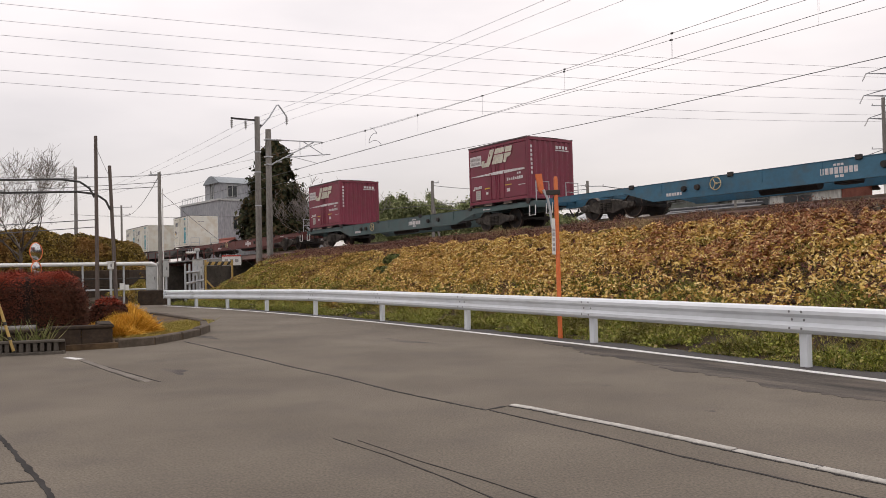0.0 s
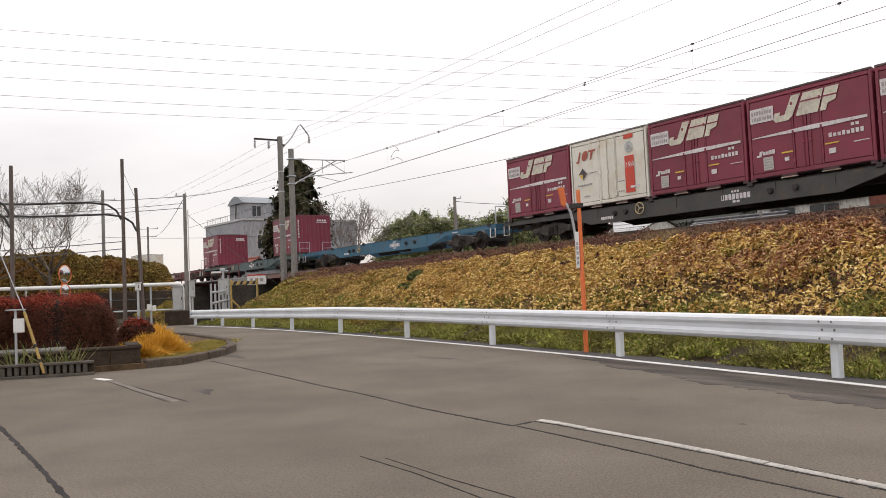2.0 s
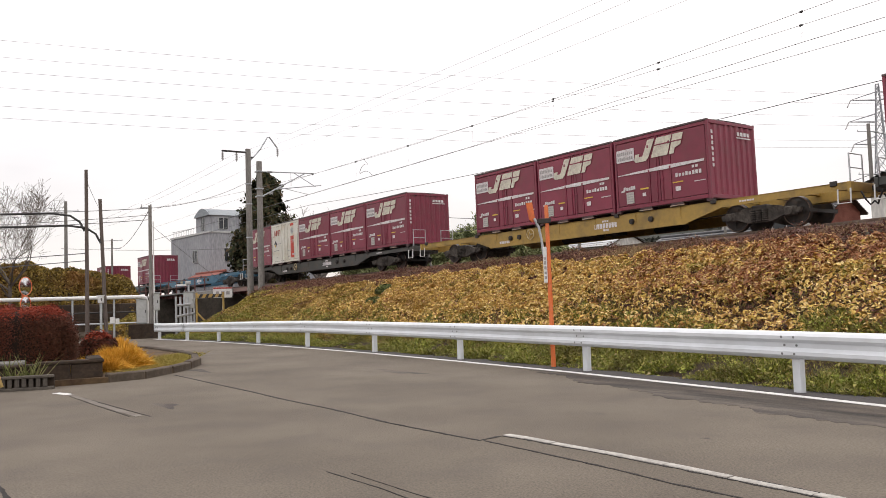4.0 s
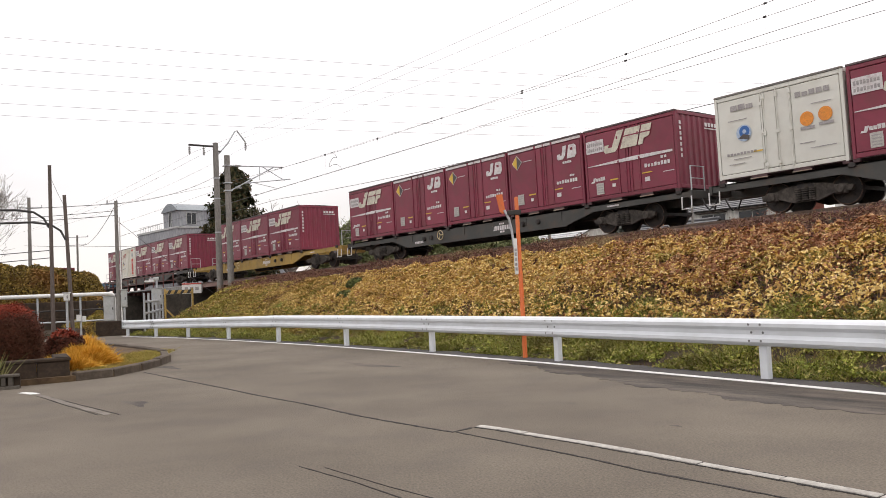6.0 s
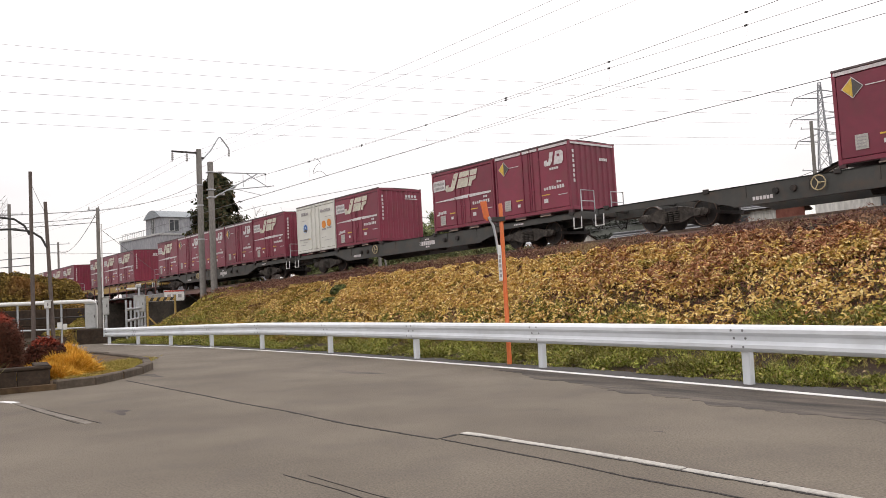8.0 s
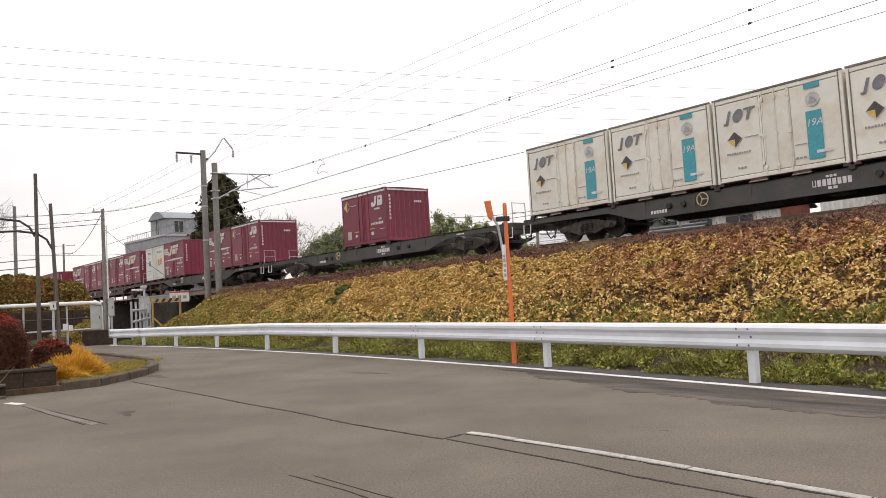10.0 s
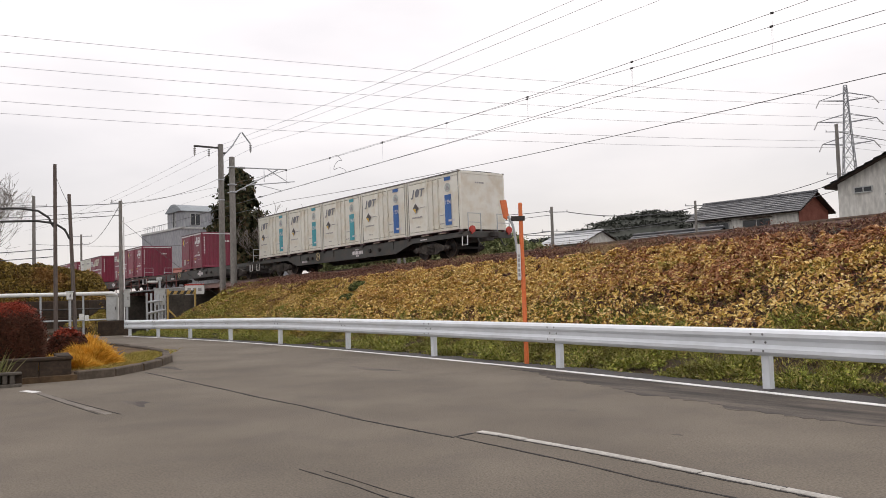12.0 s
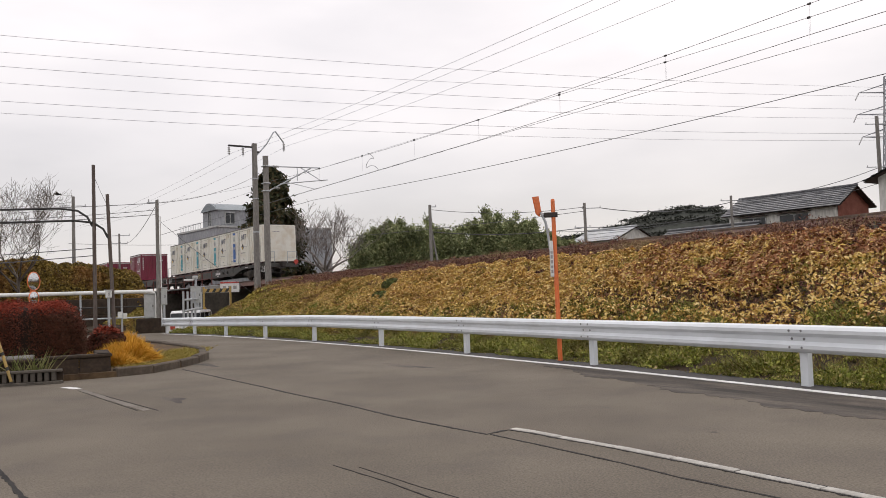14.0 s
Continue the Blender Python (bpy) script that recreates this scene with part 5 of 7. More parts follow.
    # a green shrub in the dry cover
    for (cs, co, r, name) in ((-24.1, 15.0, 0.42, "shrub"), (-23.4, 14.1, 0.34, "shrub")):
        m = 1500
        d = rng.normal(size=(m, 3))
        d /= np.linalg.norm(d, axis=1, keepdims=True)
        d[:, 2] = np.abs(d[:, 2])
        pp = np.array([*xy(cs, co), float(land(cs, co))]) + d * r * rng.uniform(0.55, 1.0, (m, 1)) * [1, 1, 0.8]
        th = thing(name, "small dark green shrub among dry leaves on the bank", "shrub")
        part("foliage", leaves("foliage", pp, 0.055, L_SHRUB, rng, 0.4, 1.7, 0.2, d), L_SHRUB, th)
        part("stem", Build().tube([(*xy(cs, co), float(land(cs, co)) - 0.05), (*xy(cs, co), float(land(cs, co)) + r * 0.5)], 0.03), BARK, th)
    # thicket on the mound beyond the lower road and the bank behind it
    n = 240000
    u, v = 0.3 + 0.7 * rng.random(n), rng.normal(size=n) * 4.2
    x, y = -62 + 43.4 * u + 0.41 * v, 43 + 18.0 * u - 0.912 * v
    s, o = so(x, y)
    mound = 0.75 * lumps(s, o, 0.8, 3) + 0.35 * lumps(s, o, 2.2, 4)
    d, lev = low_road(x, y)
    keep = (d > 3.1) & (o < 19.2) & (land(s, o) > 0.9)
    s, o, mound = s[keep], o[keep], mound[keep]
    p = on_land(s, o, (0.05 + mound) * rng.random(len(s)) ** 0.4)
    stuff("bank_thicket", leaves("bank_thicket", p, 0.095, L_LEFT, rng, 0.35, 1.9, 0.25), "yellow-olive thicket on the mound beyond the bridge", "thicket")
    # rough plants by the underpass
    n = 16000
    s, o = rng.uniform(-56, -36, n), rng.uniform(4, 17.5, n)
    x, y = xy(s, o)
    d, lev = low_road(x, y)
    keep = (d > 4.6) & (x > -13.2) & (rng.random(n) < 0.8)
    s, o = s[keep], o[keep]
    stuff("slope_weeds", leaves("slope_weeds", on_land(s, o, 0.12 * rng.random(len(s))), 0.13, L_OLIVE, rng, 0.4), "olive weeds on the slope by the underpass", "weeds")


def grow(b, rng, p, d, r, length, depth, spread=0.5, up=0.15, least=0.006):
    """A limb and its side limbs."""
    pts, rad = [p], [r]
    for k in range(4):
        d = (d + Vector((rng.uniform(-1, 1), rng.uniform(-1, 1), rng.uniform(-0.6, 1))) * 0.18 + Vector((0, 0, up * 0.3))).normalized()
        p = p + d * length / 4
        pts.append(p)
        rad.append(max(least, r * (1 - 0.16 * (k + 1))))
    b.tube(pts, rad, 6 if depth > 2 else 4)
    if depth == 0:
        return
    for k in range(rng.choice((2, 3, 3))):
        q = pts[rng.choice((2, 3, 4))]
        nd = (d + Vector((rng.uniform(-1, 1), rng.uniform(-1, 1), rng.uniform(-0.35, 0.8))) * spread * 1.5).normalized()
        grow(b, rng, q, nd, rad[3] * rng.uniform(0.5, 0.75), length * rng.uniform(0.6, 0.85), depth - 1, spread, up, least)


def bare_tree(x, y, z, height, seed, label, material, depth=5, lean=(0, 0), r0=0.22, fine=0.012):
    rng = random.Random(seed)
    t = thing("bare_tree", label, "tree", pose(x, y, z))
    b = Build()
    trunk_top = Vector((lean[0], lean[1], height * 0.28))
    b.tube([(0, 0, -0.3), tuple(trunk_top * 0.5), tuple(trunk_top)], [r0, r0 * 0.85, r0 * 0.72], 8)
    part("trunk", b, material, t, smooth=True)
    b = Build()
    for k in range(8):
        a = 2 * math.pi * k / 8 + rng.uniform(-0.3, 0.3)
        d = Vector((math.cos(a), math.sin(a), rng.uniform(0.25, 1.3))).normalized()
        grow(b, rng, trunk_top * rng.uniform(0.6, 1.0), d, r0 * 0.5, height * 0.29, depth - 1, 0.72, 0.08, fine)
    part("branchwork", b, material, t)
    return t


def conifer(x, y, z, height, width, seed):
    rng = np.random.default_rng(seed)
    t = thing("conifer", "tall dark ragged conifer behind the track", "tree", pose(x, y, z))
    part("trunk", Build().tube([(0, 0, -0.3), (0.05, 0, height * 0.5), (0, 0, height * 0.97)], [0.28, 0.18, 0.03], 8), BARK, t)
    P, O = [], []
    br = Build()
    for k in range(120):
        h = (0.08 + 0.9 * (k / 120) ** 0.9) * height
        wid = width / 2 * (1 - (h / height) ** 1.5) ** 0.75 * rng.uniform(0.6, 1.15) + 0.15
        a = rng.uniform(0, 2 * np.pi)
        d = np.array([np.cos(a), np.sin(a), 0.15])
        br.rod((0, 0, h), tuple(np.array([0, 0, h]) + d * wid * 0.8), 0.04, 0.012, 4, False)
        m = int(70 + 100 * wid)
        u = rng.random((m, 1)) ** 0.6
        pts = np.array([0, 0, h]) + d * wid * u + rng.normal(size=(m, 3)) * [0.22, 0.22, 0.28] * (0.5 + wid * 0.25)
        pts[:, 2] += 0.25 * (u[:, 0] ** 2) * wid * 0.4
        P.append(pts)
        O.append(np.tile(d, (m, 1)))
    part("branch", br, BARK, t)
    part("crown", leaves("crown", np.concatenate(P), 0.2, L_CONIFER, rng, 0.2, 2.2, 0.2, np.concatenate(O)), L_CONIFER, t)
    return t


def bamboo_tree(x, y, z, height, width, seed, pale=False):
    rng = np.random.default_rng(seed)
    r2 = random.Random(seed)
    t = thing("bamboo_clump", "dense green bamboo and broadleaf clump behind the track", "tree", pose(x, y, z), group="grove behind the track")
    b, P = Build(), []
    for k in range(9):
        a, rr = r2.uniform(0, 6.28), width * 0.32 * math.sqrt(r2.random())
        hx = height * r2.uniform(0.6, 1.02)
        base = Vector((rr * math.cos(a), rr * math.sin(a), -0.2))
        bend = Vector((r2.uniform(-1, 1), r2.uniform(-1, 1), 0)) * 0.22 * hx
        pts = [base, base + bend * 0.15 + Vector((0, 0, hx * 0.5)), base + bend * 0.5 + Vector((0, 0, hx * 0.82)), base + bend + Vector((0, 0, hx * 0.98))]
        b.tube(pts, [0.06, 0.05, 0.035, 0.01], 5)
        for j in range(22):
            u = r2.uniform(0.18, 1.0)
            c = pts[1] + (pts[2] - pts[1]) * ((u - 0.5) / 0.32) if 0.5 < u < 0.82 else pts[0] + (pts[1] - pts[0]) * (u / 0.5) if u <= 0.5 else pts[2] + (pts[3] - pts[2]) * ((u - 0.82) / 0.18)
            m = 170
            sp = width * 0.105 * (1.2 - 0.8 * u)
            off = rng.normal(size=(m, 3)) * [sp, sp, sp * 0.8 + 0.12] + np.array([r2.uniform(-1, 1), r2.uniform(-1, 1), 0.0]) * width * 0.16 * (1.15 - 0.6 * u)
            P.append(np.array(c) + off)
    part("culm_cluster", b, BARK, t)
    P = np.concatenate(P)
    P[:, 2] = np.maximum(P[:, 2], 0.15)
    part("crown", leaves("crown", P, 0.085, L_BAMBOO, rng, 0.3, 3.4, 0.25, None, 0.9), L_BAMBOO, t)
    return t


def build_trees():
    gz = lambda x, y: float(land(*so(x, y)))
    conifer(-13.7, 70.6, gz(-13.7, 70.6), 10.9, 6.4, 5)
    bare_tree(-8.9, 68.0, gz(-8.9, 68.0), 7.9, 7, "bare grey winter tree behind the track", BARK_PALE, 6, r0=0.26)
    bare_tree(-25.6, 50.6, gz(-25.6, 50.6), 9.4, 21, "bare winter tree beyond the road", BARK, 6, r0=0.13, fine=0.007)
    bare_tree(-29.0, 50.5, gz(-29.0, 50.5), 9.0, 22, "bare winter tree beyond the road", BARK, 5, r0=0.12, fine=0.007)
    spots = [(-4.9, 73.5, 5.6, 5.0), (-2.2, 74.5, 5.7, 4.6), (0.6, 73.0, 5.2, 4.6), (3.0, 74.0, 5.1, 4.4), (5.4, 72.5, 5.6, 4.0), (7.4, 70.0, 4.9, 4.0), (9.6, 69.5, 4.3, 3.6), (11.6, 67.0, 3.2, 3.0), (-3.6, 78.0, 6.0, 5.0), (1.6, 78.0, 6.2, 5.0), (6.0, 77.0, 6.6, 4.2), (8.4, 75.0, 5.8, 3.6)]
    for k, (x, y, h, w) in enumerate(spots):
        bamboo_tree(x, y, gz(x, y), h * 1.18 + 0.3, w, 40 + k)
    # dark low bushes behind the track beside the bare tree
    rng = np.random.default_rng(3)
    for x, y, r, h in ((-11.4, 68.5, 1.4, 1.5), (-13.6, 68.0, 1.5, 1.3), (-6.0, 80.0, 2.2, 2.4), (-2.6, 82.0, 2.0, 2.2)):
        d = rng.normal(size=(2200, 3))
        d /= np.linalg.norm(d, axis=1, keepdims=True)
        d[:, 2] = np.abs(d[:, 2])
        t = thing("bush", "dark green rounded bush behind the track", "bush", pose(x, y, gz(x, y)))
        part("foliage", leaves("foliage", d * [r, r, h] * rng.uniform(0.7, 1.05, (2200, 1)), 0.16, L_CONIFER, rng, 0.3, 1.6, 0.2, d), L_CONIFER, t)
        part("stem", Build().tube([(0, 0, -0.2), (0, 0, h * 0.6)], 0.05), BARK, t)
    # pampas reeds behind the crest
    for cs, co, n in ((-30.0, 31.5, 160), (-24.5, 33.0, 90), (-36.0, 31.0, 70)):
        p = on_land(rng.normal(cs, 1.2, n), rng.normal(co, 0.5, n))
        stuff("reeds", blades("reeds", p, 1.7, 0.05, L_STRAW, rng, 0.25), "pale dry reeds behind the track", "reeds")


# ---- poles, wires and signals ----
def build_track_poles():
    # feeder pole
    ax, ay = xy(-45.7, 19.0)
    z0 = float(land(-45.7, 19.0))
    p = thing("feeder_pole", "tall grey concrete railway pole with a cross arm and insulators", "utility pole", pose(ax, ay, 0, 0, 0, HEADING))
    part("shaft", Build().rod((0, 0, z0 - 0.6), (0, 0, 10.55), 0.20, 0.155, 16), POLE_CONC, p, smooth=True)
    part("cross_arm", Build().box(-0.05, 0.05, -1.62, 0.15, 10.28, 10.38, 0.01).box(-0.05, 0.05, 0.1, 0.3, 10.0, 10.1), DARK_STEEL, p)
    b = Build().tube([(0, 0.12, 9.85), (0, 0.75, 10.55), (0, 1.25, 11.35), (0, 1.38, 11.4), (0, 1.9, 10.75)], 0.045, 6)
    part("raised_arm", b, GALV, p)
    ins = Build()
    for k in range(4):
        ins.rod((0, 0, -0.08 - 0.11 * k), (0, 0, -0.14 - 0.11 * k), 0.085, 0.05, 10)
    ins.rod((0, 0, 0.02), (0, 0, -0.55), 0.02, n=6)
    ins = ins.mesh("insulator", True)
    for y, z in ((-1.58, 10.28), (-0.72, 10.28), (1.9, 10.75)):
        part("insulator", ins, INSULATOR, p, at=pose(0, y, z))
    for z in (8.4, 7.2, 5.2):
        part("clamp_band", Build().rod((0, 0, z), (0, 0, z + 0.07), 0.19, n=14), GALV, p)
    # catenary pole with hinged cantilever
    bs = -44.1
    bx, by = xy(bs, 19.0)
    z0 = float(land(bs, 19.0))
    rz = float(rail_z(bs))
    p = thing("catenary_pole", "grey concrete railway pole with a steel catenary cantilever", "utility pole", pose(bx, by, 0, 0, 0, HEADING))
    part("shaft", Build().rod((0, 0, z0 - 0.6), (0, 0, 9.55), 0.20, 0.16, 16), POLE_CONC, p, smooth=True)
    b = Build()
    b.rod((0, 0.15, rz + 6.35), (0, 3.5, rz + 6.45), 0.035, n=8)
    b.rod((0, 0.15, rz + 4.9), (0, 2.9, rz + 6.4), 0.035, n=8)
    b.rod((0, 0.9, rz + 5.35), (0, 4.0, rz + 5.75), 0.03, n=8)
    b.rod((0, 2.2, rz + 6.4), (0, 3.6, rz + 5.65), 0.025, n=8)
    b.rod((0, 1.2, rz + 5.5), (0, 3.1, rz + 5.15), 0.02, n=6)
    b.rod((0, 2.0, rz + 6.4), (0, 2.0, rz + 5.6), 0.02, n=6)
    part("cantilever", b, GALV, p)
    for y, z in ((0.5, rz + 6.36), (0.5, rz + 5.1)):
        q = Build()
        for k in range(4):
            q.rod((0, y + 0.09 * k, z), (0, y + 0.05 + 0.09 * k, z + 0.01), 0.075, 0.05, 10)
        part("insulator", q, INSULATOR, p)
    for z in (rz + 6.3, rz + 5.3, rz + 4.85):
        part("clamp_band", Build().box(-0.21, 0.21, -0.21, 0.21, z, z + 0.07, 0.02), GALV, p)


def wire(name, f, s0, s1, r, label, material=WIRE, n=40, group="wires"):
    b = Build().tube([f(s0 + (s1 - s0) * k / n) for k in range(n + 1)], r * 0.72, 5)
    return tagged(part(name, b, material), label, "cable", group)


def span_wire(p, q, sag, r, material=WIRE, name="overhead_cable", label="dark overhead cable between utility poles", n=24):
    p, q = Vector(p), Vector(q)
    pts = [p.lerp(q, k / n) - Vector((0, 0, sag * 4 * (k / n) * (1 - k / n))) for k in range(n + 1)]
    return tagged(part(name, Build().tube(pts, r, 5), material), label, "cable", "wires")


def build_wires():
    def run(o, rel):
        return lambda s: (*xy(s, o), float(3.144 + SLOPE * s) + rel(s))

    def sag(s, end, low):
        u = ((s + 45.0) % 50.0) / 50.0
        return end - (end - low) * 4 * u * (1 - u)

    top = lambda s: 6.02 + 0.0009 * (s + 27) ** 2
    top2 = lambda s: 5.90 + 0.014 * max(-14.0, min(16.0, -27 - s))
    wire("messenger_wire", run(TRACK_O, top), -75, 5, 0.012, "catenary messenger wire over the track", n=80)
    wire("messenger_wire", run(TRACK_O - 0.35, top2), -75, 5, 0.010, "second catenary wire over the track", n=80)
    wire("contact_wire", run(TRACK_O, lambda s: 5.12 + 0.013 * max(0.0, min(16.0, s + 28))), -75, 5, 0.013, "contact wire over the track", n=60)
    wire("contact_wire", run(TRACK_O - 0.12, lambda s: 5.06 - 0.008 * max(0.0, min(16.0, s + 24))), -75, 5, 0.011, "second contact wire over the track", n=60)
    wire("return_wire", run(26.0, lambda s: 4.66 + 0.00068 * (min(0.0, s + 14.5)) ** 2 if s > -52 else 5.60), -75, 5, 0.02, "dark cable behind the track", n=80)
    wire("feeder_wire", run(20.9, lambda s: sag(s, 7.88, 7.33)), -95, 5, 0.0085, "feeder cable beside the track", n=90)
    wire("feeder_wire", run(18.28, lambda s: sag(s, 7.32, 6.84)), -95, 5, 0.0085, "feeder cable beside the track", n=90)
    wire("feeder_wire", run(17.42, lambda s: sag(s, 7.20, 6.78)), -95, 5, 0.0085, "feeder cable beside the track", n=90)
    # hangers and small clamps on the catenary
    clamp = Build().box(-0.05, 0.05, -0.02, 0.02, -0.03, 0.03, 0.006).mesh("wire_clamp")
    cat = thing("catenary_droppers", "thin droppers and clamps on the catenary", "cable fittings")
    for k in range(9):
        s = -43.3 + 5.15 * k
        for ds, o, f in ((0.0, TRACK_O, top), (0.7 - 0.09 * k, TRACK_O - 0.35, top2)):
            z = 3.144 + SLOPE * s + f(s + ds)
            q = part("wire_clamp", clamp, BLACK, cat, at=pose(*xy(s + ds, o), z, 0, 0, HEADING))
            part("dropper", Build().rod((0, 0, 0), (0, 0, -0.82), 0.0025, n=4), WIRE_FAR, q)
    # loop of slack cable hanging from the catenary
    for s, o in ((-37.6, TRACK_O), (-6.0, TRACK_O)):
        z = 3.144 + SLOPE * s
        pts = [(*xy(s + 0.55 * math.sin(u) + 0.5 * u / 6, o), z + 6.12 - 0.12 * u + 0.10 * math.cos(u * 2)) for u in np.linspace(0, 7.4, 26)]
        tagged(part("slack_cable", Build().tube(pts, 0.012, 5), WIRE), "looped slack cable on the catenary", "cable", "wires")
    # high transmission lines
    px, py = 100.05, 173.2
    for zt, off in ((41.0, -5.2), (41.0, 4.6), (36.2, -5.8), (36.2, 5.2), (31.2, -5.0), (31.2, 4.6)):
        span_wire((px + off * 0.5, py + off * 0.86, zt), (-231 + off * 0.5, 74 + off * 1.6, zt + 12.0), 5.5, 0.03, WIRE_FAR, "power_line", "thin high-voltage power line across the sky", 40)
        span_wire((px + off * 0.5, py + off * 0.86, zt), (px + 260, py + 40 + off, zt + 3), 7, 0.035, WIRE_FAR, "power_line", "thin high-voltage power line across the sky", 24)


def simple_pole(x, y, z, top, r, material, label, arms=(), lean=(0, 0), name="utility_pole"):
    p = thing(name, label, "utility pole", pose(x, y, 0))
    part("shaft", Build().rod((0, 0, z - 0.4), (lean[0], lean[1], top), r, r * 0.78, 12), material, p, smooth=True)
    for h, l0, l1, ang in arms:
        b = Build().box(l0, l1, -0.03, 0.03, h - 0.03, h + 0.03, m=pose(lean[0] * h / top, lean[1] * h / top, 0, 0, 0, ang))
        part("cross_arm", b, GALV, p)
        for u in (l0 + 0.06, l1 - 0.06):
            q = Build().rod((u, 0, h + 0.02), (u, 0, h + 0.16), 0.035, 0.025, 8)
            ob = part("insulator", q, INSULATOR, p, at=pose(lean[0] * h / top, lean[1] * h / top, 0, 0, 0, ang))
    return p


def build_left_poles():
    gz = lambda x, y: float(land(*so(x, y)))
    simple_pole(-13.74, 33.27, -1.2, 7.02, 0.085, POLE_DARK, "thin brown pole carrying curved cable arms")
    simple_pole(-13.0, 33.5, -1.2, 5.82, 0.085, POLE_DARK, "thin leaning brown pole with a strapped-on box", lean=(-0.28, 0))
    simple_pole(-15.97, 28.88, -1.0, 6.2, 0.085, POLE_DARK, "thin brown pole carrying curved cable arms")
    simple_pole(-11.85, 35.3, -0.6, 5.72, 0.09, POLE_CONC, "pale concrete utility pole by the underpass", arms=((5.62, -0.42, 0.10, 0),))
    simple_pole(-11.66, 35.12, -0.6, 5.0, 0.03, WHITE_PAINT, "thin steel conduit pole by the underpass")
    simple_pole(-30.1, 68.7, gz(-30.1, 68.7), 10.4, 0.16, POLE_CONC, "distant grey pole beyond the thicket", arms=((9.6, -1.0, 1.0, 20),))
    simple_pole(-32.15, 84.06, gz(-32.15, 84.06), 8.4, 0.12, POLE_CONC, "distant utility pole with cross arms", arms=((8.2, -1.1, 1.1, 0), (7.4, -0.9, 0.9, 0)))
    simple_pole(0.0, 62.0, gz(0, 62.0), 7.95, 0.15, POLE_CONC, "grey concrete utility pole behind the track", arms=((7.8, -0.1, 0.5, 0),))
    simple_pole(0.9, 62.0, gz(0.9, 62.0), 6.2, 0.09, POLE_CONC, "slanted stay pole behind the track", lean=(-0.85, 0))
    simple_pole(11.3, 58.93, gz(11.3, 58.93), 7.4, 0.13, POLE_CONC, "distant utility pole with cross arms", arms=((7.0, -0.2, 1.2, 0), (5.6, -0.8, 0.4, 0)))
    simple_pole(23.6, 63.0, gz(23.6, 63.0), 8.0, 0.12, POLE_CONC, "distant utility pole with cross arms", arms=((7.6, -0.9, 0.9, 10), (6.9, -0.8, 0.8, 10)))
    simple_pole(34.35, 60.99, gz(34.35, 60.99), 13.5, 0.17, POLE_CONC, "tall pale utility pole near the houses", arms=((12.9, -0.9, 0.7, 0), (9.6, -1.0, 1.0, 0), (8.4, -1.2, 0.8, 0)))
    # curved dark cable arms
    for k, (x, y, z) in enumerate(((-13.78, 33.25, 4.75), (-13.2, 33.4, 4.25), (-16.0, 28.86, 4.65), (-15.97, 28.8, 4.2))):
        left = (-30.0, 20.0 + 6 * (k < 2), z + 0.5)
        P = [left, (x - 3.4, y - 1.2, z + 0.40), (x - 1.2, y - 0.4, z + 0.47), (x - 0.55, y - 0.15, z + 0.38), (x - 0.2, y - 0.05, z + 0.12), (x - 0.03, y, z - 0.25)]
        tagged(part("cable_arm", Build().tube([tuple(Vector(p)) for p in P], 0.045, 7), BLACK, smooth=True), "thick dark curved cable on a pole", "cable", "wires")
    for p, q, sg, r in [((-11.9, 35.3, 5.6), (-10.35, 48.4, 8.6), 0.3, 0.012), ((-11.9, 35.3, 5.6), (-40, 22, 6.0), 0.7, 0.014), ((-11.9, 35.3, 5.1), (-40, 24, 5.0), 0.6, 0.014), ((-11.9, 35.3, 5.3), (-40, 30, 5.6), 0.6, 0.012),
                        ((-11.85, 35.3, 4.9), (-10.0, 46.0, 1.5), 0.1, 0.010), ((-11.9, 35.3, 5.5), (-32.15, 84, 7.6), 0.8, 0.014), ((-30.1, 68.7, 9.4), (-60, 60, 9.0), 0.7, 0.015), ((-30.1, 68.7, 9.9), (-70, 62, 9.6), 0.7, 0.015), ((-30.1, 68.7, 8.4), (-70, 58, 8.0), 0.7, 0.015),
                        ((-13.74, 33.27, 6.6), (-13.25, 33.5, 5.3), 0.05, 0.008), ((-13.7, 33.3, 3.6), (-40, 18, 3.4), 0.6, 0.018), ((-13.7, 33.3, 3.3), (-40, 18, 3.0), 0.6, 0.018),
                        ((0, 62, 7.6), (11.3, 58.9, 7.1), 0.35, 0.02), ((0, 62, 5.9), (11.3, 58.9, 5.6), 0.35, 0.03), ((12.4, 58.9, 7.0), (23.6, 63, 7.5), 0.5, 0.03), ((11.3, 58.9, 5.6), (23.6, 63, 6.9), 0.4, 0.02), ((11.3, 58.9, 6.8), (-40, 90, 8.0), 1.0, 0.02),
                        ((23.6, 63, 7.6), (34.4, 61, 9.6), 0.5, 0.025), ((23.6, 63, 7.4), (34.4, 61, 9.0), 0.5, 0.025), ((23.6, 63, 6.9), (34.4, 61, 8.4), 0.4, 0.02), ((34.4, 61, 12.9), (70, 70, 11.5), 0.8, 0.03), ((34.4, 61, 9.6), (46, 50, 7.5), 0.4, 0.03), ((34.4, 61, 8.4), (46, 50, 7.0), 0.4, 0.03), ((10.0, 64, 5.7), (23.6, 63, 6.6), 0.4, 0.02)]:
        span_wire(p, q, sg, r)


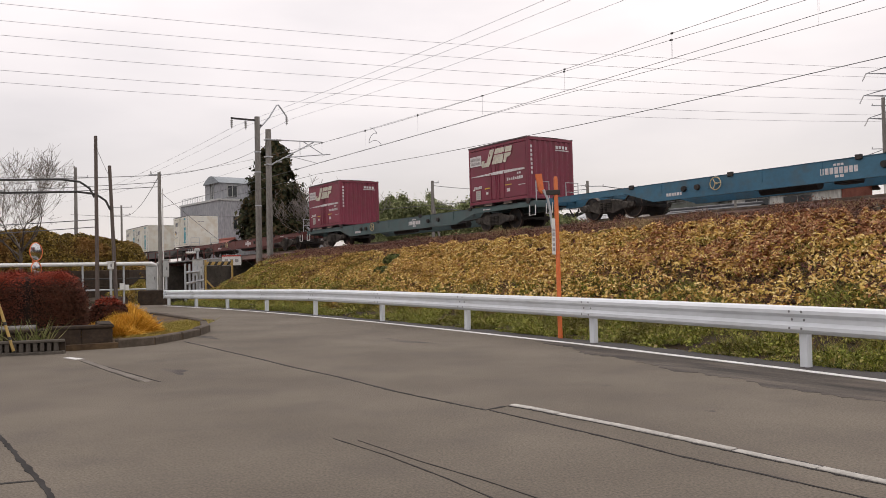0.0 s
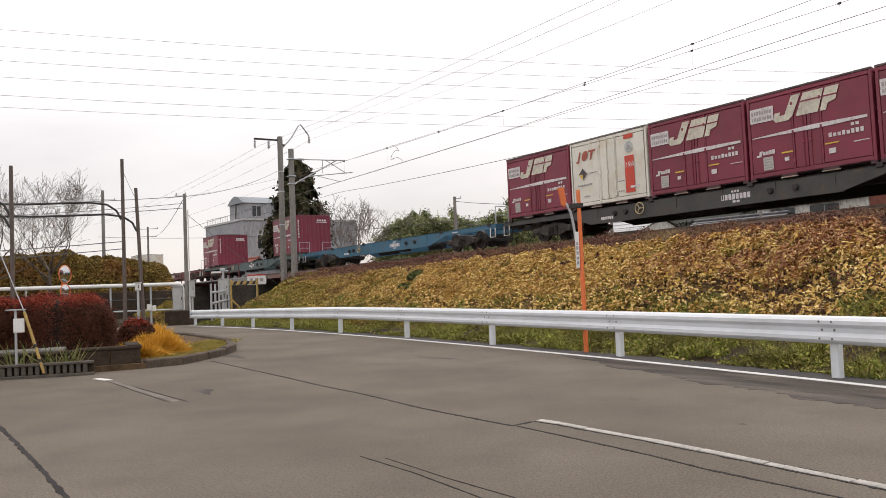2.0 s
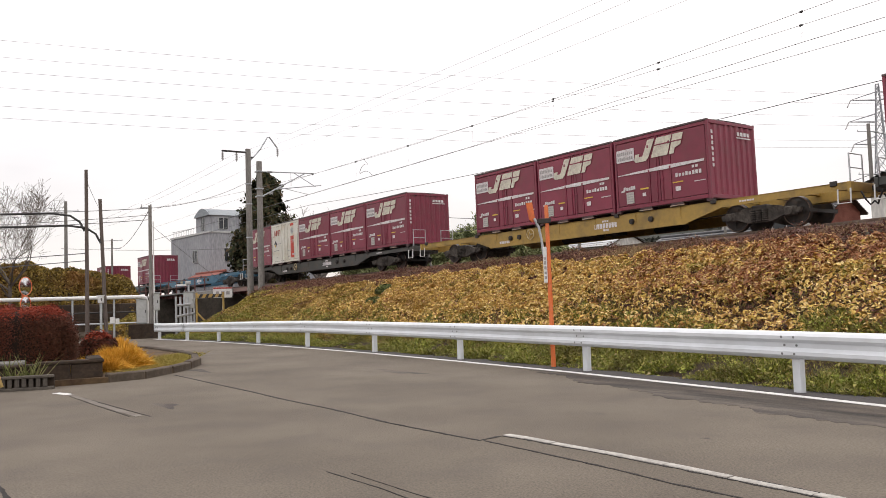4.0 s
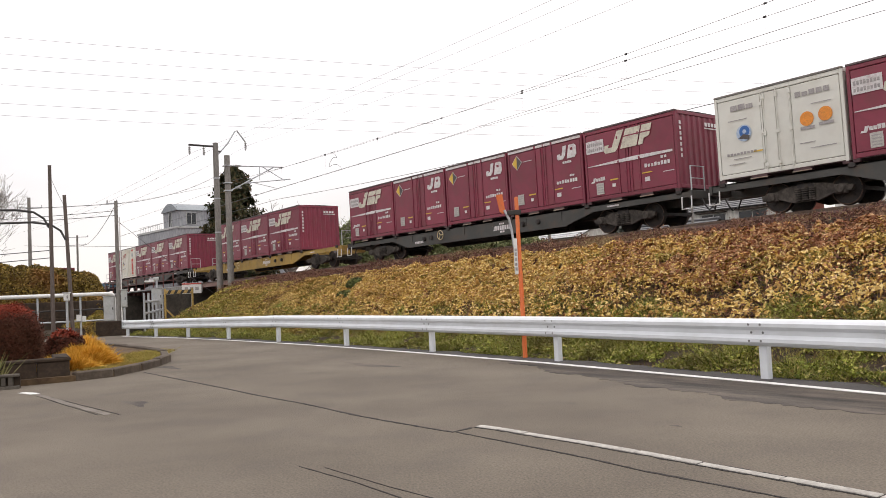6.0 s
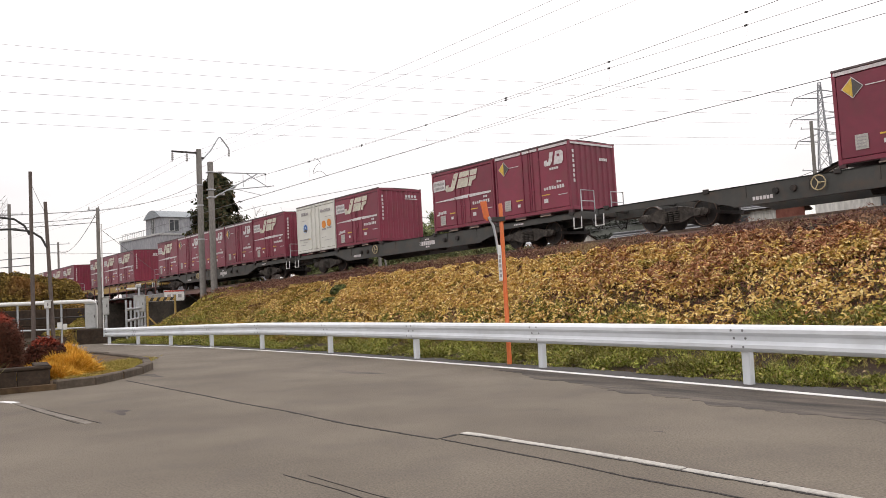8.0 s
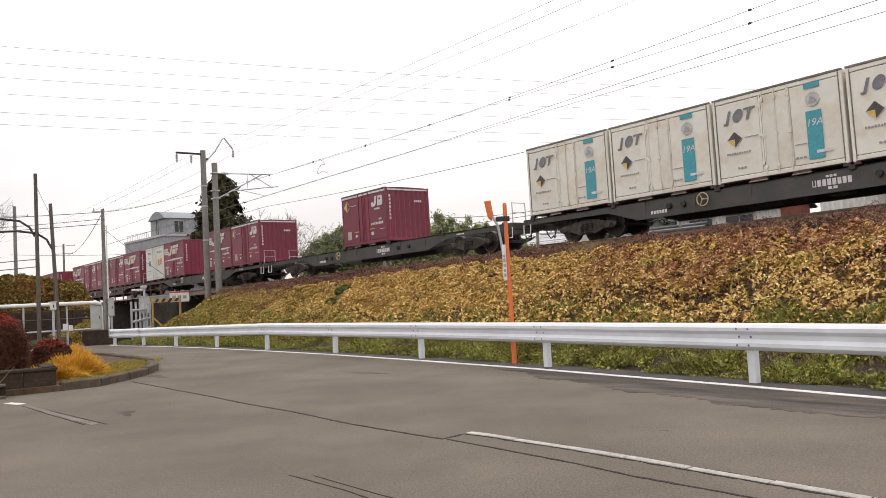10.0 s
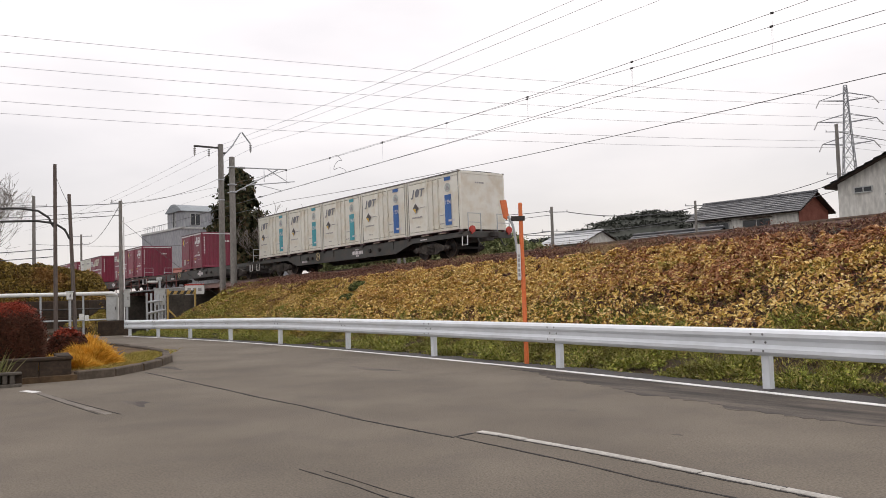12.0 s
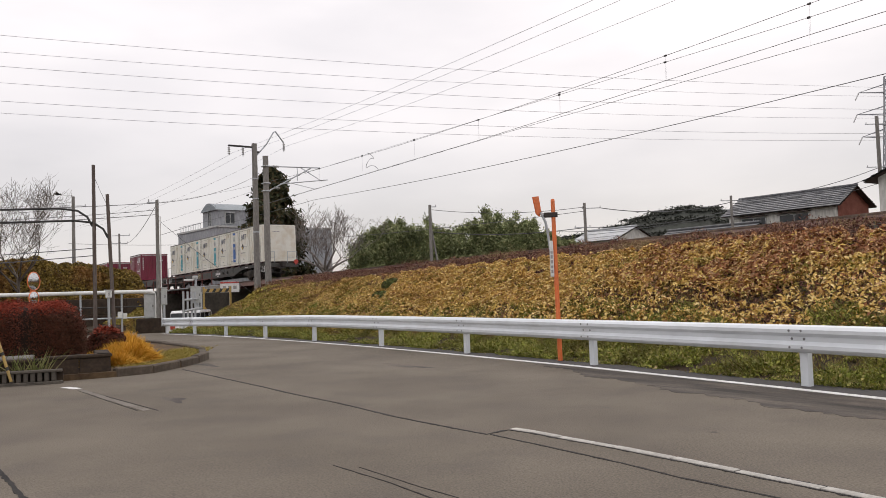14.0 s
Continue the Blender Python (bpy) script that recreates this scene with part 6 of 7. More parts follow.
def build_orange_marker():
    x, y = 2.31, 15.02
    p = thing("snow_pole", "orange roadside marker pole with a folding arrow and white label", "marker pole", pose(x, y, 0, 0, 0, -8))
    part("shaft", Build().rod((0, 0, -0.3), (-0.02, 0, 2.96), 0.044, 0.038, 14), ORANGE, p, smooth=True)
    part("cap", Build().rod((-0.02, 0, 2.96), (-0.02, 0, 3.0), 0.04, 0.03, 14), ORANGE, p)
    part("bracket", Build().box(-0.20, 0.06, -0.05, 0.05, 2.66, 2.75, 0.008), DARK_STEEL, p, "dark steel bracket")
    b = Build().tube([(-0.10, -0.02, 2.06), (-0.13, -0.02, 2.35), (-0.17, -0.02, 2.58), (-0.25, -0.02, 2.76)], 0.024, 8)
    part("arrow_stem", b, GALV, p, "grey steel stem")
    m = pose(-0.31, -0.02, 2.88, 0, -14, 52)
    out = [(-0.075, -0.13), (0.0, -0.20), (0.075, -0.13), (0.085, 0.17), (-0.085, 0.19)]
    part("arrow_plate", Build().prism(out, -0.012, 0.012, m), ORANGE, p, "orange reflective arrow plate")
    part("label_sleeve", Build().box(-0.115, -0.045, -0.062, -0.03, 1.55, 2.22, 0.01), WHITE_PAINT, p, "white label sleeve")
    b = Build()
    for k, h in enumerate((0.06, 0.05, 0.06, 0.07, 0.05)):
        b.box(-0.10, -0.06, -0.066, -0.063, 1.62 + k * 0.09, 1.62 + k * 0.09 + h)
    part("label_text", b, MARK_GREY, p)["kind"] = "stuff"


# ---- bridge, underpass and roadside gear ----
def build_bridge():
    def along(b, s0, s1, o0, o1, z0, z1):
        vs = [(*xy(s, o), float(rail_z(s)) + z) for s in (s0, s1) for o in (o0, o1) for z in (z0, z1)]
        return b.add(vs, [(0, 1, 3, 2), (4, 6, 7, 5), (0, 4, 5, 1), (2, 3, 7, 6), (0, 2, 6, 4), (1, 5, 7, 3)])
    br = thing("rail_bridge", "red-brown steel plate girder railway bridge over the underpass", "bridge", kind="structure")
    for o in (20.7, 23.2):
        b = along(Build(), -71.5, -54.5, o, o + 0.06, -1.05, -0.12)
        along(b, -71.5, -54.5, o - 0.14, o + 0.2, -0.16, -0.12)
        along(b, -71.5, -54.5, o - 0.14, o + 0.2, -1.09, -1.05)
        for k in range(13):
            s = -70.8 + k * 1.3
            along(b, s, s + 0.05, o - 0.12, o, -1.05, -0.16)
        part("girder", b, W_BROWN, br)
    b = Build()
    for k in range(18):
        along(b, -71 + k * 0.95, -70.8 + k * 0.95, 20.2, 23.9, -0.2, -0.12)
    part("cross_beam", b, W_BROWN, br)
    part("walkway", along(Build(), -71.5, -54.5, 19.5, 20.5, -0.24, -0.18), GALV, br)
    b = Build()
    for k in range(9):
        s = -71 + k * 2.0
        along(b, s, s + 0.06, 19.5, 19.56, -0.2, 0.75)
    along(b, -71.5, -54.5, 19.5, 19.54, 0.70, 0.75)
    along(b, -71.5, -54.5, 19.5, 19.54, 0.25, 0.29)
    part("walkway_rail", b, W_BROWN, br)
    for s0, s1, nm in ((-55.4, -53.6, "abutment"), (-67.0, -65.2, "abutment")):
        b = Build()
        x = along(b, s0, s1, 18.2, 26.2, -5.0, -0.5)
        tagged(part(nm, b, PLANTER_GREY), "dark weathered concrete bridge abutment", "bridge", kind="structure")
    for s0, s1 in ((-55.0, -47.0),):
        b = Build()
        for k in range(8):
            s = s0 + k
            along(b, s, s + 0.96, 18.2, 18.45, -0.75 - 0.02 * (k % 2), -0.34)
        tagged(part("kerb_wall", b, CONCRETE), "low weathered concrete wall on the bank", "wall", kind="structure")
    # sunk road surface
    pts = [(p[0], p[1]) for p in LOW_ROAD]
    b, vs = Build(), []
    P = dense(pts, 2.0)
    for k, p in enumerate(P):
        q0, q1 = P[max(k - 1, 0)], P[min(k + 1, len(P) - 1)]
        dx, dy = q1[0] - q0[0], q1[1] - q0[1]
        l = math.hypot(dx, dy)
        z = float(low_road(np.array(p[0]), np.array(p[1]))[1]) + 0.03
        vs += [(p[0] - dy / l * 3.4, p[1] + dx / l * 3.4, z), (p[0] + dy / l * 3.4, p[1] - dx / l * 3.4, z)]
    b.add(vs, [(2 * k, 2 * k + 1, 2 * k + 3, 2 * k + 2) for k in range(len(P) - 1)])
    tagged(part("lower_road", b, ASPHALT), "grey asphalt road dipping under the bridge", "road", kind="structure")


def build_underpass_gear():
    pf = thing("pipe_barrier", "white-painted horizontal pipe barrier on posts", "barrier")
    a, c = Vector((-35.5, 33.0, 1.95)), Vector((-14.45, 41.7, 1.85))
    part("pipe", Build().tube([tuple(a), tuple(a.lerp(c, 0.5)), tuple(c), (-14.3, 41.76, 1.79), (-14.25, 41.8, 1.6), (-14.25, 41.8, 0.0)], 0.095, 10), WHITE_PAINT, pf, smooth=True)
    post = Build().rod((0, 0, -2.9), (0, 0, -0.05), 0.05, n=8).mesh("post", True)
    for k in range(12):
        p = a.lerp(c, (k + 0.3) / 12)
        part("post", post, GALV, pf, at=pose(*p))
    part("rail", Build().tube([tuple(a - Vector((0, 0, 0.75))), tuple(c - Vector((0, 0, 0.75)))], 0.04, 8), DARK_STEEL, pf)
    part("rail", Build().tube([tuple(a - Vector((0, 0, 1.3))), tuple(c - Vector((0, 0, 1.3)))], 0.04, 8), GALV, pf)

    def cabinet(x, y, z0, z1, w, d, ang, label, mt=GREY_BOX, leg=True, foot=-1.6):
        t = thing("control_cabinet", label, "cabinet", pose(x, y, 0, 0, 0, ang))
        part("body", Build().box(-w / 2, w / 2, -d / 2, d / 2, z0, z1, 0.02), mt, t)
        part("door", Build().box(-w / 2 + 0.03, w / 2 - 0.03, -d / 2 - 0.015, -d / 2, z0 + 0.04, z1 - 0.04, 0.005), mt, t)
        part("handle", Build().box(w / 2 - 0.09, w / 2 - 0.06, -d / 2 - 0.035, -d / 2 - 0.012, (z0 + z1) / 2 - 0.06, (z0 + z1) / 2 + 0.06), DARK_STEEL, t)
        part("hood", Build().box(-w / 2 - 0.03, w / 2 + 0.03, -d / 2 - 0.04, d / 2 + 0.02, z1, z1 + 0.03), mt, t)
        if leg:
            part("leg", Build().rod((0, 0, foot), (0, 0, z0 + 0.02), 0.05, n=10), GALV, t)
        return t
    cabinet(-12.28, 35.42, 0.62, 1.66, 0.44, 0.3, 15, "grey steel control cabinet by the underpass", leg=True, foot=-1.0)
    cabinet(-11.58, 35.2, 1.17, 1.91, 0.24, 0.2, 15, "small grey switch box on a pole")
    cabinet(-12.5, 43.1, 1.18, 2.03, 0.52, 0.35, 12, "grey signal box on a post beside the low bridge", foot=-2.0)
    cabinet(-13.2, 33.3, 1.55, 1.85, 0.22, 0.16, 10, "small white box strapped to a pole", WHITE_PAINT, foot=-1.5)
    t = thing("signal_mast", "slim grey signal mast with a small lamp head", "signal", pose(-12.55, 43.3, 0))
    part("mast", Build().rod((0, 0, -2.0), (0, 0, 2.55), 0.06, n=10), GALV, t)
    part("head", Build().box(-0.16, 0.10, -0.1, 0.1, 2.45, 2.62, 0.03), GREY_BOX, t)
    part("hood", Build().box(-0.62, -0.1, -0.08, 0.08, 2.36, 2.46, 0.02), WHITE_PAINT, t)
    # rail fence
    f = thing("pipe_fence", "grey steel three-rail fence beside the underpass", "fence")
    a, c = Vector((-11.15, 36.5, 0)), Vector((-12.9, 45.5, 0))
    for h in (0.35, 0.85, 1.35):
        part("rail", Build().rod(tuple(a + Vector((0, 0, h))), tuple(c + Vector((0, 0, h + 0.05))), 0.055, n=8), GALV, f)
    for k in range(6):
        p = a.lerp(c, k / 5)
        part("post", Build().rod((p.x, p.y, -2.0), (p.x, p.y, 1.75), 0.05, n=8), GALV, f)
    # low height frame with striped beam
    g = thing("height_barrier", "yellow and black striped low-clearance beam on posts", "height barrier")
    a, c = Vector((-13.35, 47.6, 0)), Vector((-11.9, 48.0, 0))
    w = (c - a).normalized()
    ang = math.degrees(math.atan2(w.y, w.x))
    L = (c - a).length
    m = pose(a.x, a.y, 0, 0, 0, ang)
    part("beam", Build().box(0, L, -0.08, 0.08, 1.74, 1.95, 0.01), YELLOW, g, at=m)
    for k in range(4):
        u = 0.1 + k * 0.36
        b = Build()
        vs = [(u, -0.085, 1.74), (u + 0.16, -0.085, 1.74), (u + 0.28, -0.085, 1.95), (u + 0.12, -0.085, 1.95)]
        b.add(vs + [(x, -0.081, z) for x, _, z in vs], [(0, 1, 2, 3), (4, 7, 6, 5), (0, 4, 5, 1), (1, 5, 6, 2), (2, 6, 7, 3), (3, 7, 4, 0)])
        part("stripe", b, BLACK, g, at=m)
    for u in (0.0, L):
        part("post", Build().rod((u, 0.02, -2.2), (u, 0.02, 2.05), 0.06, n=10), YELLOW, g, at=m)
    part("brace", Build().rod((0, 0.02, 0.9), (0.75, 0.02, 0.05), 0.05, n=8), YELLOW, g, at=m)
    s = thing("warning_sign", "white warning board with red top edge on the bridge", "sign", pose(-11.95, 48.9, 0, 0, 0, ang))
    part("board", Build().box(-0.75, 0.35, -0.02, 0.02, 1.72, 2.35, 0.006), WHITE_PAINT, s)
    part("edge_band", Build().box(-0.75, 0.35, -0.026, -0.022, 2.25, 2.34), RED_LENS, s)
    b = Build()
    for k in range(3):
        b.box(-0.6 + k * 0.3, -0.4 + k * 0.3, -0.028, -0.022, 1.9, 2.1)
    part("sign_text", b, MARK_GREY, s)["kind"] = "stuff"
    part("post", Build().rod((-0.2, 0.05, -2.2), (-0.2, 0.05, 2.3), 0.04, n=8), GALV, s)
    # convex mirrors seen edge-on and from behind
    mr = thing("traffic_mirror", "two round convex traffic mirrors with orange rims on an orange pole", "traffic mirror", pose(-13.2, 27.0, 0, 0, 0, 78))
    part("pole", Build().rod((0.05, 0.08, -1.2), (0.05, 0.08, 2.4), 0.045, n=10), ORANGE, mr)
    for z, r, nm in ((2.15, 0.30, "mirror"), (1.58, 0.24, "mirror")):
        b, n = Build(), 28
        vs = [(0, -0.10, z)]
        for ring, dep in ((0.5, -0.09), (1.0, -0.05)):
            vs += [(r * ring * math.cos(2 * math.pi * k / n), dep, z + r * ring * math.sin(2 * math.pi * k / n)) for k in range(n)]
        fs = [(0, 1 + k, 1 + (k + 1) % n) for k in range(n)] + [(1 + k, 1 + n + k, 1 + n + (k + 1) % n, 1 + (k + 1) % n) for k in range(n)]
        q = part(nm, b.add(vs, fs), MIRROR, mr, "silvered convex mirror", smooth=True)
        part("rim", Build().ring((0, -0.05, z), r, 0.016, "y", 28, 8), ORANGE, q, "orange rim", smooth=True)
        part("hood", Build().box(-0.02, 0.07, -0.02, 0.08, z - 0.05, z + 0.05), DARK_STEEL, q)
    b = Build().box(-0.62, 0.60, -0.35, 0.35, -0.9, 0.62, 0.03)
    tagged(part("wall_block", b, STONE_DARK, at=pose(-12.05, 35.1, 0, 0, 0, 10)), "dark concrete block wall at the pole foot", "wall", kind="structure")
    # made-up plates and post in place of small unidentified white marks
    nb = thing("notice_plates", "two small white plates standing in for unclear white marks", "sign", pose(-15.6, 41.05, 0, 0, 0, 22))
    for x0, x1, z0, z1 in ((-0.22, 0.0, 0.56, 0.88), (0.04, 0.22, 0.52, 0.80)):
        part("plate", Build().box(x0, x1, -0.02, 0.02, z0, z1, 0.006), WHITE_PAINT, nb)
    part("post", Build().rod((0.0, 0.03, -1.2), (0.0, 0.03, 0.9), 0.03, n=8), GALV, nb)
    # dark retaining wall on the far side of the lower road
    w = thing("retaining_wall", "dark stained stone retaining wall beside the lower road", "wall", kind="structure")
    P = dense([(-52, 31.5), (-36, 37.5), (-24, 44.5), (-18.2, 48.5), (-18.4, 54.0), (-20.4, 60.0)], 3.0)
    for p, q in zip(P, P[1:]):
        L, a = math.dist(p, q), math.degrees(math.atan2(q[1] - p[1], q[0] - p[0]))
        for row in range(4):
            part("wall_course", Build().box(0.02 if row % 2 else 0.0, L, -0.02 * row, 0.5, -2.2 + 0.95 * row, -1.27 + 0.95 * row, 0.03), STONE_DARK, w, at=pose(p[0], p[1], 0, 0, 0, a))


MIRROR = mat("mirror_silver", (0.6, 0.6, 0.6), (0.55, 0.55, 0.55), 3, 0.12, 1.0, bump=0)
GLASS_DARK = mat("dark_window_glass", (0.02, 0.024, 0.028), (0.03, 0.034, 0.038), 2, 0.08, 0.0, bump=0)
CAR_WHITE = mat("car_white", (0.8, 0.8, 0.8), (0.76, 0.76, 0.77), 1, 0.2, 0.0, bump=0, fine=5)
TYRE = mat("tyre", (0.02, 0.02, 0.02), (0.03, 0.03, 0.03), 6, 0.85)


def car_parts(t, paint):
    """A boxy people carrier, 4.3 m long, nose towards +x."""
    b = Build().prism([(-2.1, 0.3), (-2.15, 0.9), (-2.08, 1.20), (1.28, 1.20), (1.45, 1.08), (2.02, 0.95), (2.15, 0.7), (2.12, 0.3)], -0.82, 0.82)
    part("body", b, paint, t)
    part("roof", Build().prism([(-1.96, 1.68), (-1.7, 1.80), (0.55, 1.80), (0.88, 1.68)], -0.74, 0.74), paint, t)
    part("window_glass", Build().prism([(-2.02, 1.20), (-1.93, 1.66), (0.87, 1.66), (1.27, 1.20)], -0.75, 0.75), GLASS_DARK, t)
    for x in (-1.98, -0.85, 0.2, 0.95):
        b = Build()
        for sy in (-1, 1):
            b.prism([(x - 0.04, 1.20), (x + 0.02 - (0.25 if x > 0.9 else 0), 1.69), (x + 0.1 - (0.25 if x > 0.9 else 0), 1.69), (x + 0.05, 1.20)], sy * 0.752, sy * 0.762)
        part("pillar", b, paint, t)
    w = Build().rod((0, -0.1, 0), (0, 0.1, 0), 0.31, n=18).mesh("wheel", True)
    h = Build().rod((0, -0.11, 0), (0, 0.11, 0), 0.19, n=14).mesh("hub", True)
    for x in (-1.3, 1.35):
        for y in (-0.76, 0.76):
            q = part("wheel", w, TYRE, t, at=pose(x, y, 0.31))
            part("hub", h, GALV, q)
    for y in (-0.6, 0.6):
        part("tail_lamp", Build().box(-2.17, -2.1, y - 0.12, y + 0.12, 0.85, 1.15, 0.02), RED_LENS, t)
        part("headlight", Build().box(2.02, 2.13, y - 0.18, y + 0.18, 0.68, 0.84, 0.02), INSULATOR, t)


def build_moving_car():
    """The white people carrier that drives along the lower road into the underpass."""
    t = thing("people_carrier", "white people carrier driving along the lower road", "car")
    car_parts(t, CAR_WHITE)
    way = [(11.8, -35.5, 25.6), (12.3, -27.0, 30.2), (12.9, -16.2, 34.4), (13.1, -15.2, 35.0), (13.3, -13.81, 36.47), (13.5, -13.48, 37.66), (13.7, -13.46, 39.57), (13.9, -12.9, 42.9), (14.0, -12.99, 44.34)]
    rows = []
    for k, (tt, x, y) in enumerate(way):
        q0, q1 = way[max(k - 1, 0)], way[min(k + 1, len(way) - 1)]
        z = float(low_road(np.array(x), np.array(y))[1]) + 0.03
        rows.append((tt, pose(x, y, z, 0, 0, math.degrees(math.atan2(q1[2] - q0[2], q1[1] - q0[1])))))
    start = pose(-75.0, 14.0, -0.57, 0, 0, 17)
    rows = [(0.0, start), (9.0, start)] + rows
    EXTRA.append((t, rows))
    # a bird crossing the sky
    bd = thing("bird", "small dark bird gliding over the thicket", "bird")
    part("body", Build().tube([(-0.22, 0, 0), (-0.1, 0, 0.01), (0.08, 0, 0.02), (0.2, 0, 0.0)], [0.015, 0.06, 0.055, 0.01], 8), BLACK, bd)
    for sy in (-1, 1):
        b = Build().add([(0.08, sy * 0.03, 0.03), (0.06, sy * 0.32, 0.13), (-0.04, sy * 0.62, 0.03), (-0.08, sy * 0.3, 0.11), (-0.08, sy * 0.03, 0.02)], [(0, 1, 2, 3, 4)])
        part("wing", b, BLACK, bd)
    EXTRA.append((bd, [(0.0, pose(-60, 55, 12, 0, 0, 15)), (12.0, pose(-42, 55, 9.5, 0, 0, 10)), (13.4, pose(-29.0, 54.5, 8.9, 0, 0, 5)), (14.0, pose(-24.9, 54.6, 8.7, 0, 0, 5))]))


# ---- island with planters ----
def build_island():
    k = 1.0
    edge = [(-9.6, 13.0), (-6.75, 14.55), (-5.85, 15.05), (-5.35, 15.55), (-5.15, 16.6), (-5.08, 17.6), (-5.2, 18.7), (-5.7, 20.3), (-6.5, 21.9), (-8.2, 24.6), (-11.0, 28.0), (-14.0, 29.5)]
    inner = [(-16, 24), (-15, 16)]
    b = Build()
    poly = edge + inner
    n = len(poly)
    rng = random.Random(9)
    vs = [(x, y, 0.10) for x, y in poly] + [(x, y, -0.1) for x, y in poly]
    b.add(vs, [list(range(n))] + [(i, (i + 1) % n, n + (i + 1) % n, n + i) for i in range(n)])
    tagged(part("island_bed", b, BED_SOIL), "soil bed of the planted traffic island", "ground", kind="structure")
    kerb = thing("island_kerb", "weathered brown stone kerb round the planted island", "kerb", kind="structure")
    pts = dense([(-5.85, 15.05), (-5.35, 15.55), (-5.15, 16.6), (-5.08, 17.6), (-5.2, 18.7), (-5.7, 20.3), (-6.5, 21.9), (-8.2, 24.6), (-11.0, 28.0)], 0.58)
    for p, q in zip(pts, pts[1:]):
        L, a = math.dist(p, q), math.degrees(math.atan2(q[1] - p[1], q[0] - p[0]))
        h = 0.16 + rng.uniform(-0.012, 0.012)
        part("kerb_stone", Build().box(0.006, L - 0.006, -0.02, 0.16, -0.1, h, 0.022), STONE, kerb, at=pose(p[0], p[1], 0, 0, 0, a + rng.uniform(-1.5, 1.5)))
    # dark stone planter wall
    w = thing("planter_wall", "dark weathered stone planter wall with a capping edge", "planter", kind="structure")
    for p, q, h in (((-6.95, 14.7), (-5.98, 15.14), 0.43), ((-5.98, 15.14), (-6.55, 16.4), 0.43), ((-10.6, 13.5), (-6.95, 14.7), 0.40)):
        L, a = math.dist(p, q), math.degrees(math.atan2(q[1] - p[1], q[0] - p[0]))
        nb = max(1, round(L / 0.48))
        for j in range(nb):
            part("stone_block", Build().box(j * L / nb + 0.004, (j + 1) * L / nb - 0.004, 0.0, 0.22, -0.05, h - 0.06 + rng.uniform(-0.006, 0.006), 0.015), STONE_DARK, w, at=pose(p[0], p[1], 0, 0, 0, a))
        part("capping", Build().box(-0.02, L + 0.02, -0.025, 0.25, h - 0.065, h, 0.018), STONE_DARK, w, at=pose(p[0], p[1], 0, 0, 0, a))
    tagged(part("pale_slab", Build().box(-2.2, 0.9, -0.35, 0.35, 0.36, 0.44, 0.02), CONCRETE, at=pose(-8.3, 14.95, 0, 0, 0, 18)), "pale concrete slab behind the planter", "slab", kind="structure")
    # low slotted border
    lb = thing("slotted_border", "low grey concrete garden border with upright slots", "garden border", kind="structure")
    p, q = (-9.4, 13.45), (-6.45, 14.2)
    L, a = math.dist(p, q), math.degrees(math.atan2(q[1] - p[1], q[0] - p[0]))
    base = pose(p[0], p[1], 0, 0, 0, a)
    part("foot", Build().box(0, L, -0.02, 0.12, -0.05, 0.05, 0.01), PLANTER_GREY, lb, at=base)
    part("top_rail", Build().box(0, L, -0.01, 0.11, 0.20, 0.25, 0.012), PLANTER_GREY, lb, at=base)
    nb = int(L / 0.11)
    up = Build().box(0.015, 0.085, 0.0, 0.09, 0.05, 0.20, 0.008).mesh("upright")
    for j in range(nb):
        part("upright", up, PLANTER_GREY, lb, at=base @ pose(j * 0.11, 0, 0))
    part("back_board", Build().box(0, L, 0.10, 0.13, 0.0, 0.2), STONE_DARK, lb, at=base)

    nr = np.random.default_rng(77)

    def bush(name, x, y, z, rx, ry, h, n, size, material, label, squareness=3.0, ang=0.0, core=True, aspect=1.5, up=0.3, feathery=False):
        t = thing(name, label, "bush", pose(x, y, z, 0, 0, ang))
        d = nr.normal(size=(n, 3))
        d /= np.linalg.norm(d, axis=1, keepdims=True)
        d[:, 2] = np.abs(d[:, 2])
        e = 2.0 / squareness
        q = np.sign(d) * np.abs(d) ** e
        q /= (np.abs(q) ** squareness).sum(1, keepdims=True) ** (1 / squareness)
        wob = 1 + 0.05 * np.sin(q[:, :1] * 9) * np.sin(q[:, 1:2] * 8 + 1) + 0.03 * nr.normal(size=(n, 1))
        P = q * [rx, ry, h] * wob * nr.uniform(0.93, 1.03, (n, 1))
        # leaves near the top take a brighter red than those on the sides
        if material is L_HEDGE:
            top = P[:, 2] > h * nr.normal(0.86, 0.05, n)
            part("new_growth", leaves("new_growth", P[top], size, L_HEDGE_TOP, nr, up, aspect, 0.2, d[top]), L_HEDGE_TOP, t, "brighter red leaves along the top")
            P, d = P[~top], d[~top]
        if feathery:
            root = P * nr.uniform(0.45, 0.85, (n, 1)) * (1 + 0.22 * np.sin(q[:, :1] * 7 + 1) * np.sin(q[:, 1:2] * 6))
            tip = d * nr.uniform(0.06, 0.16, (n, 1)) + nr.normal(size=(n, 3)) * 0.05
            side = np.cross(tip, nr.normal(size=(n, 3)))
            side *= size * 0.12 / np.linalg.norm(side, axis=1, keepdims=True)
            v = np.stack([root - side, root + side, root + tip * 0.7 + side, root + tip], 1).reshape(-1, 3)
            part("foliage", raw_mesh("foliage", v, np.arange(4 * n).reshape(n, 4), material), material, t)
        else:
            part("foliage", leaves("foliage", P, size, material, nr, up, aspect, 0.2, d), material, t)
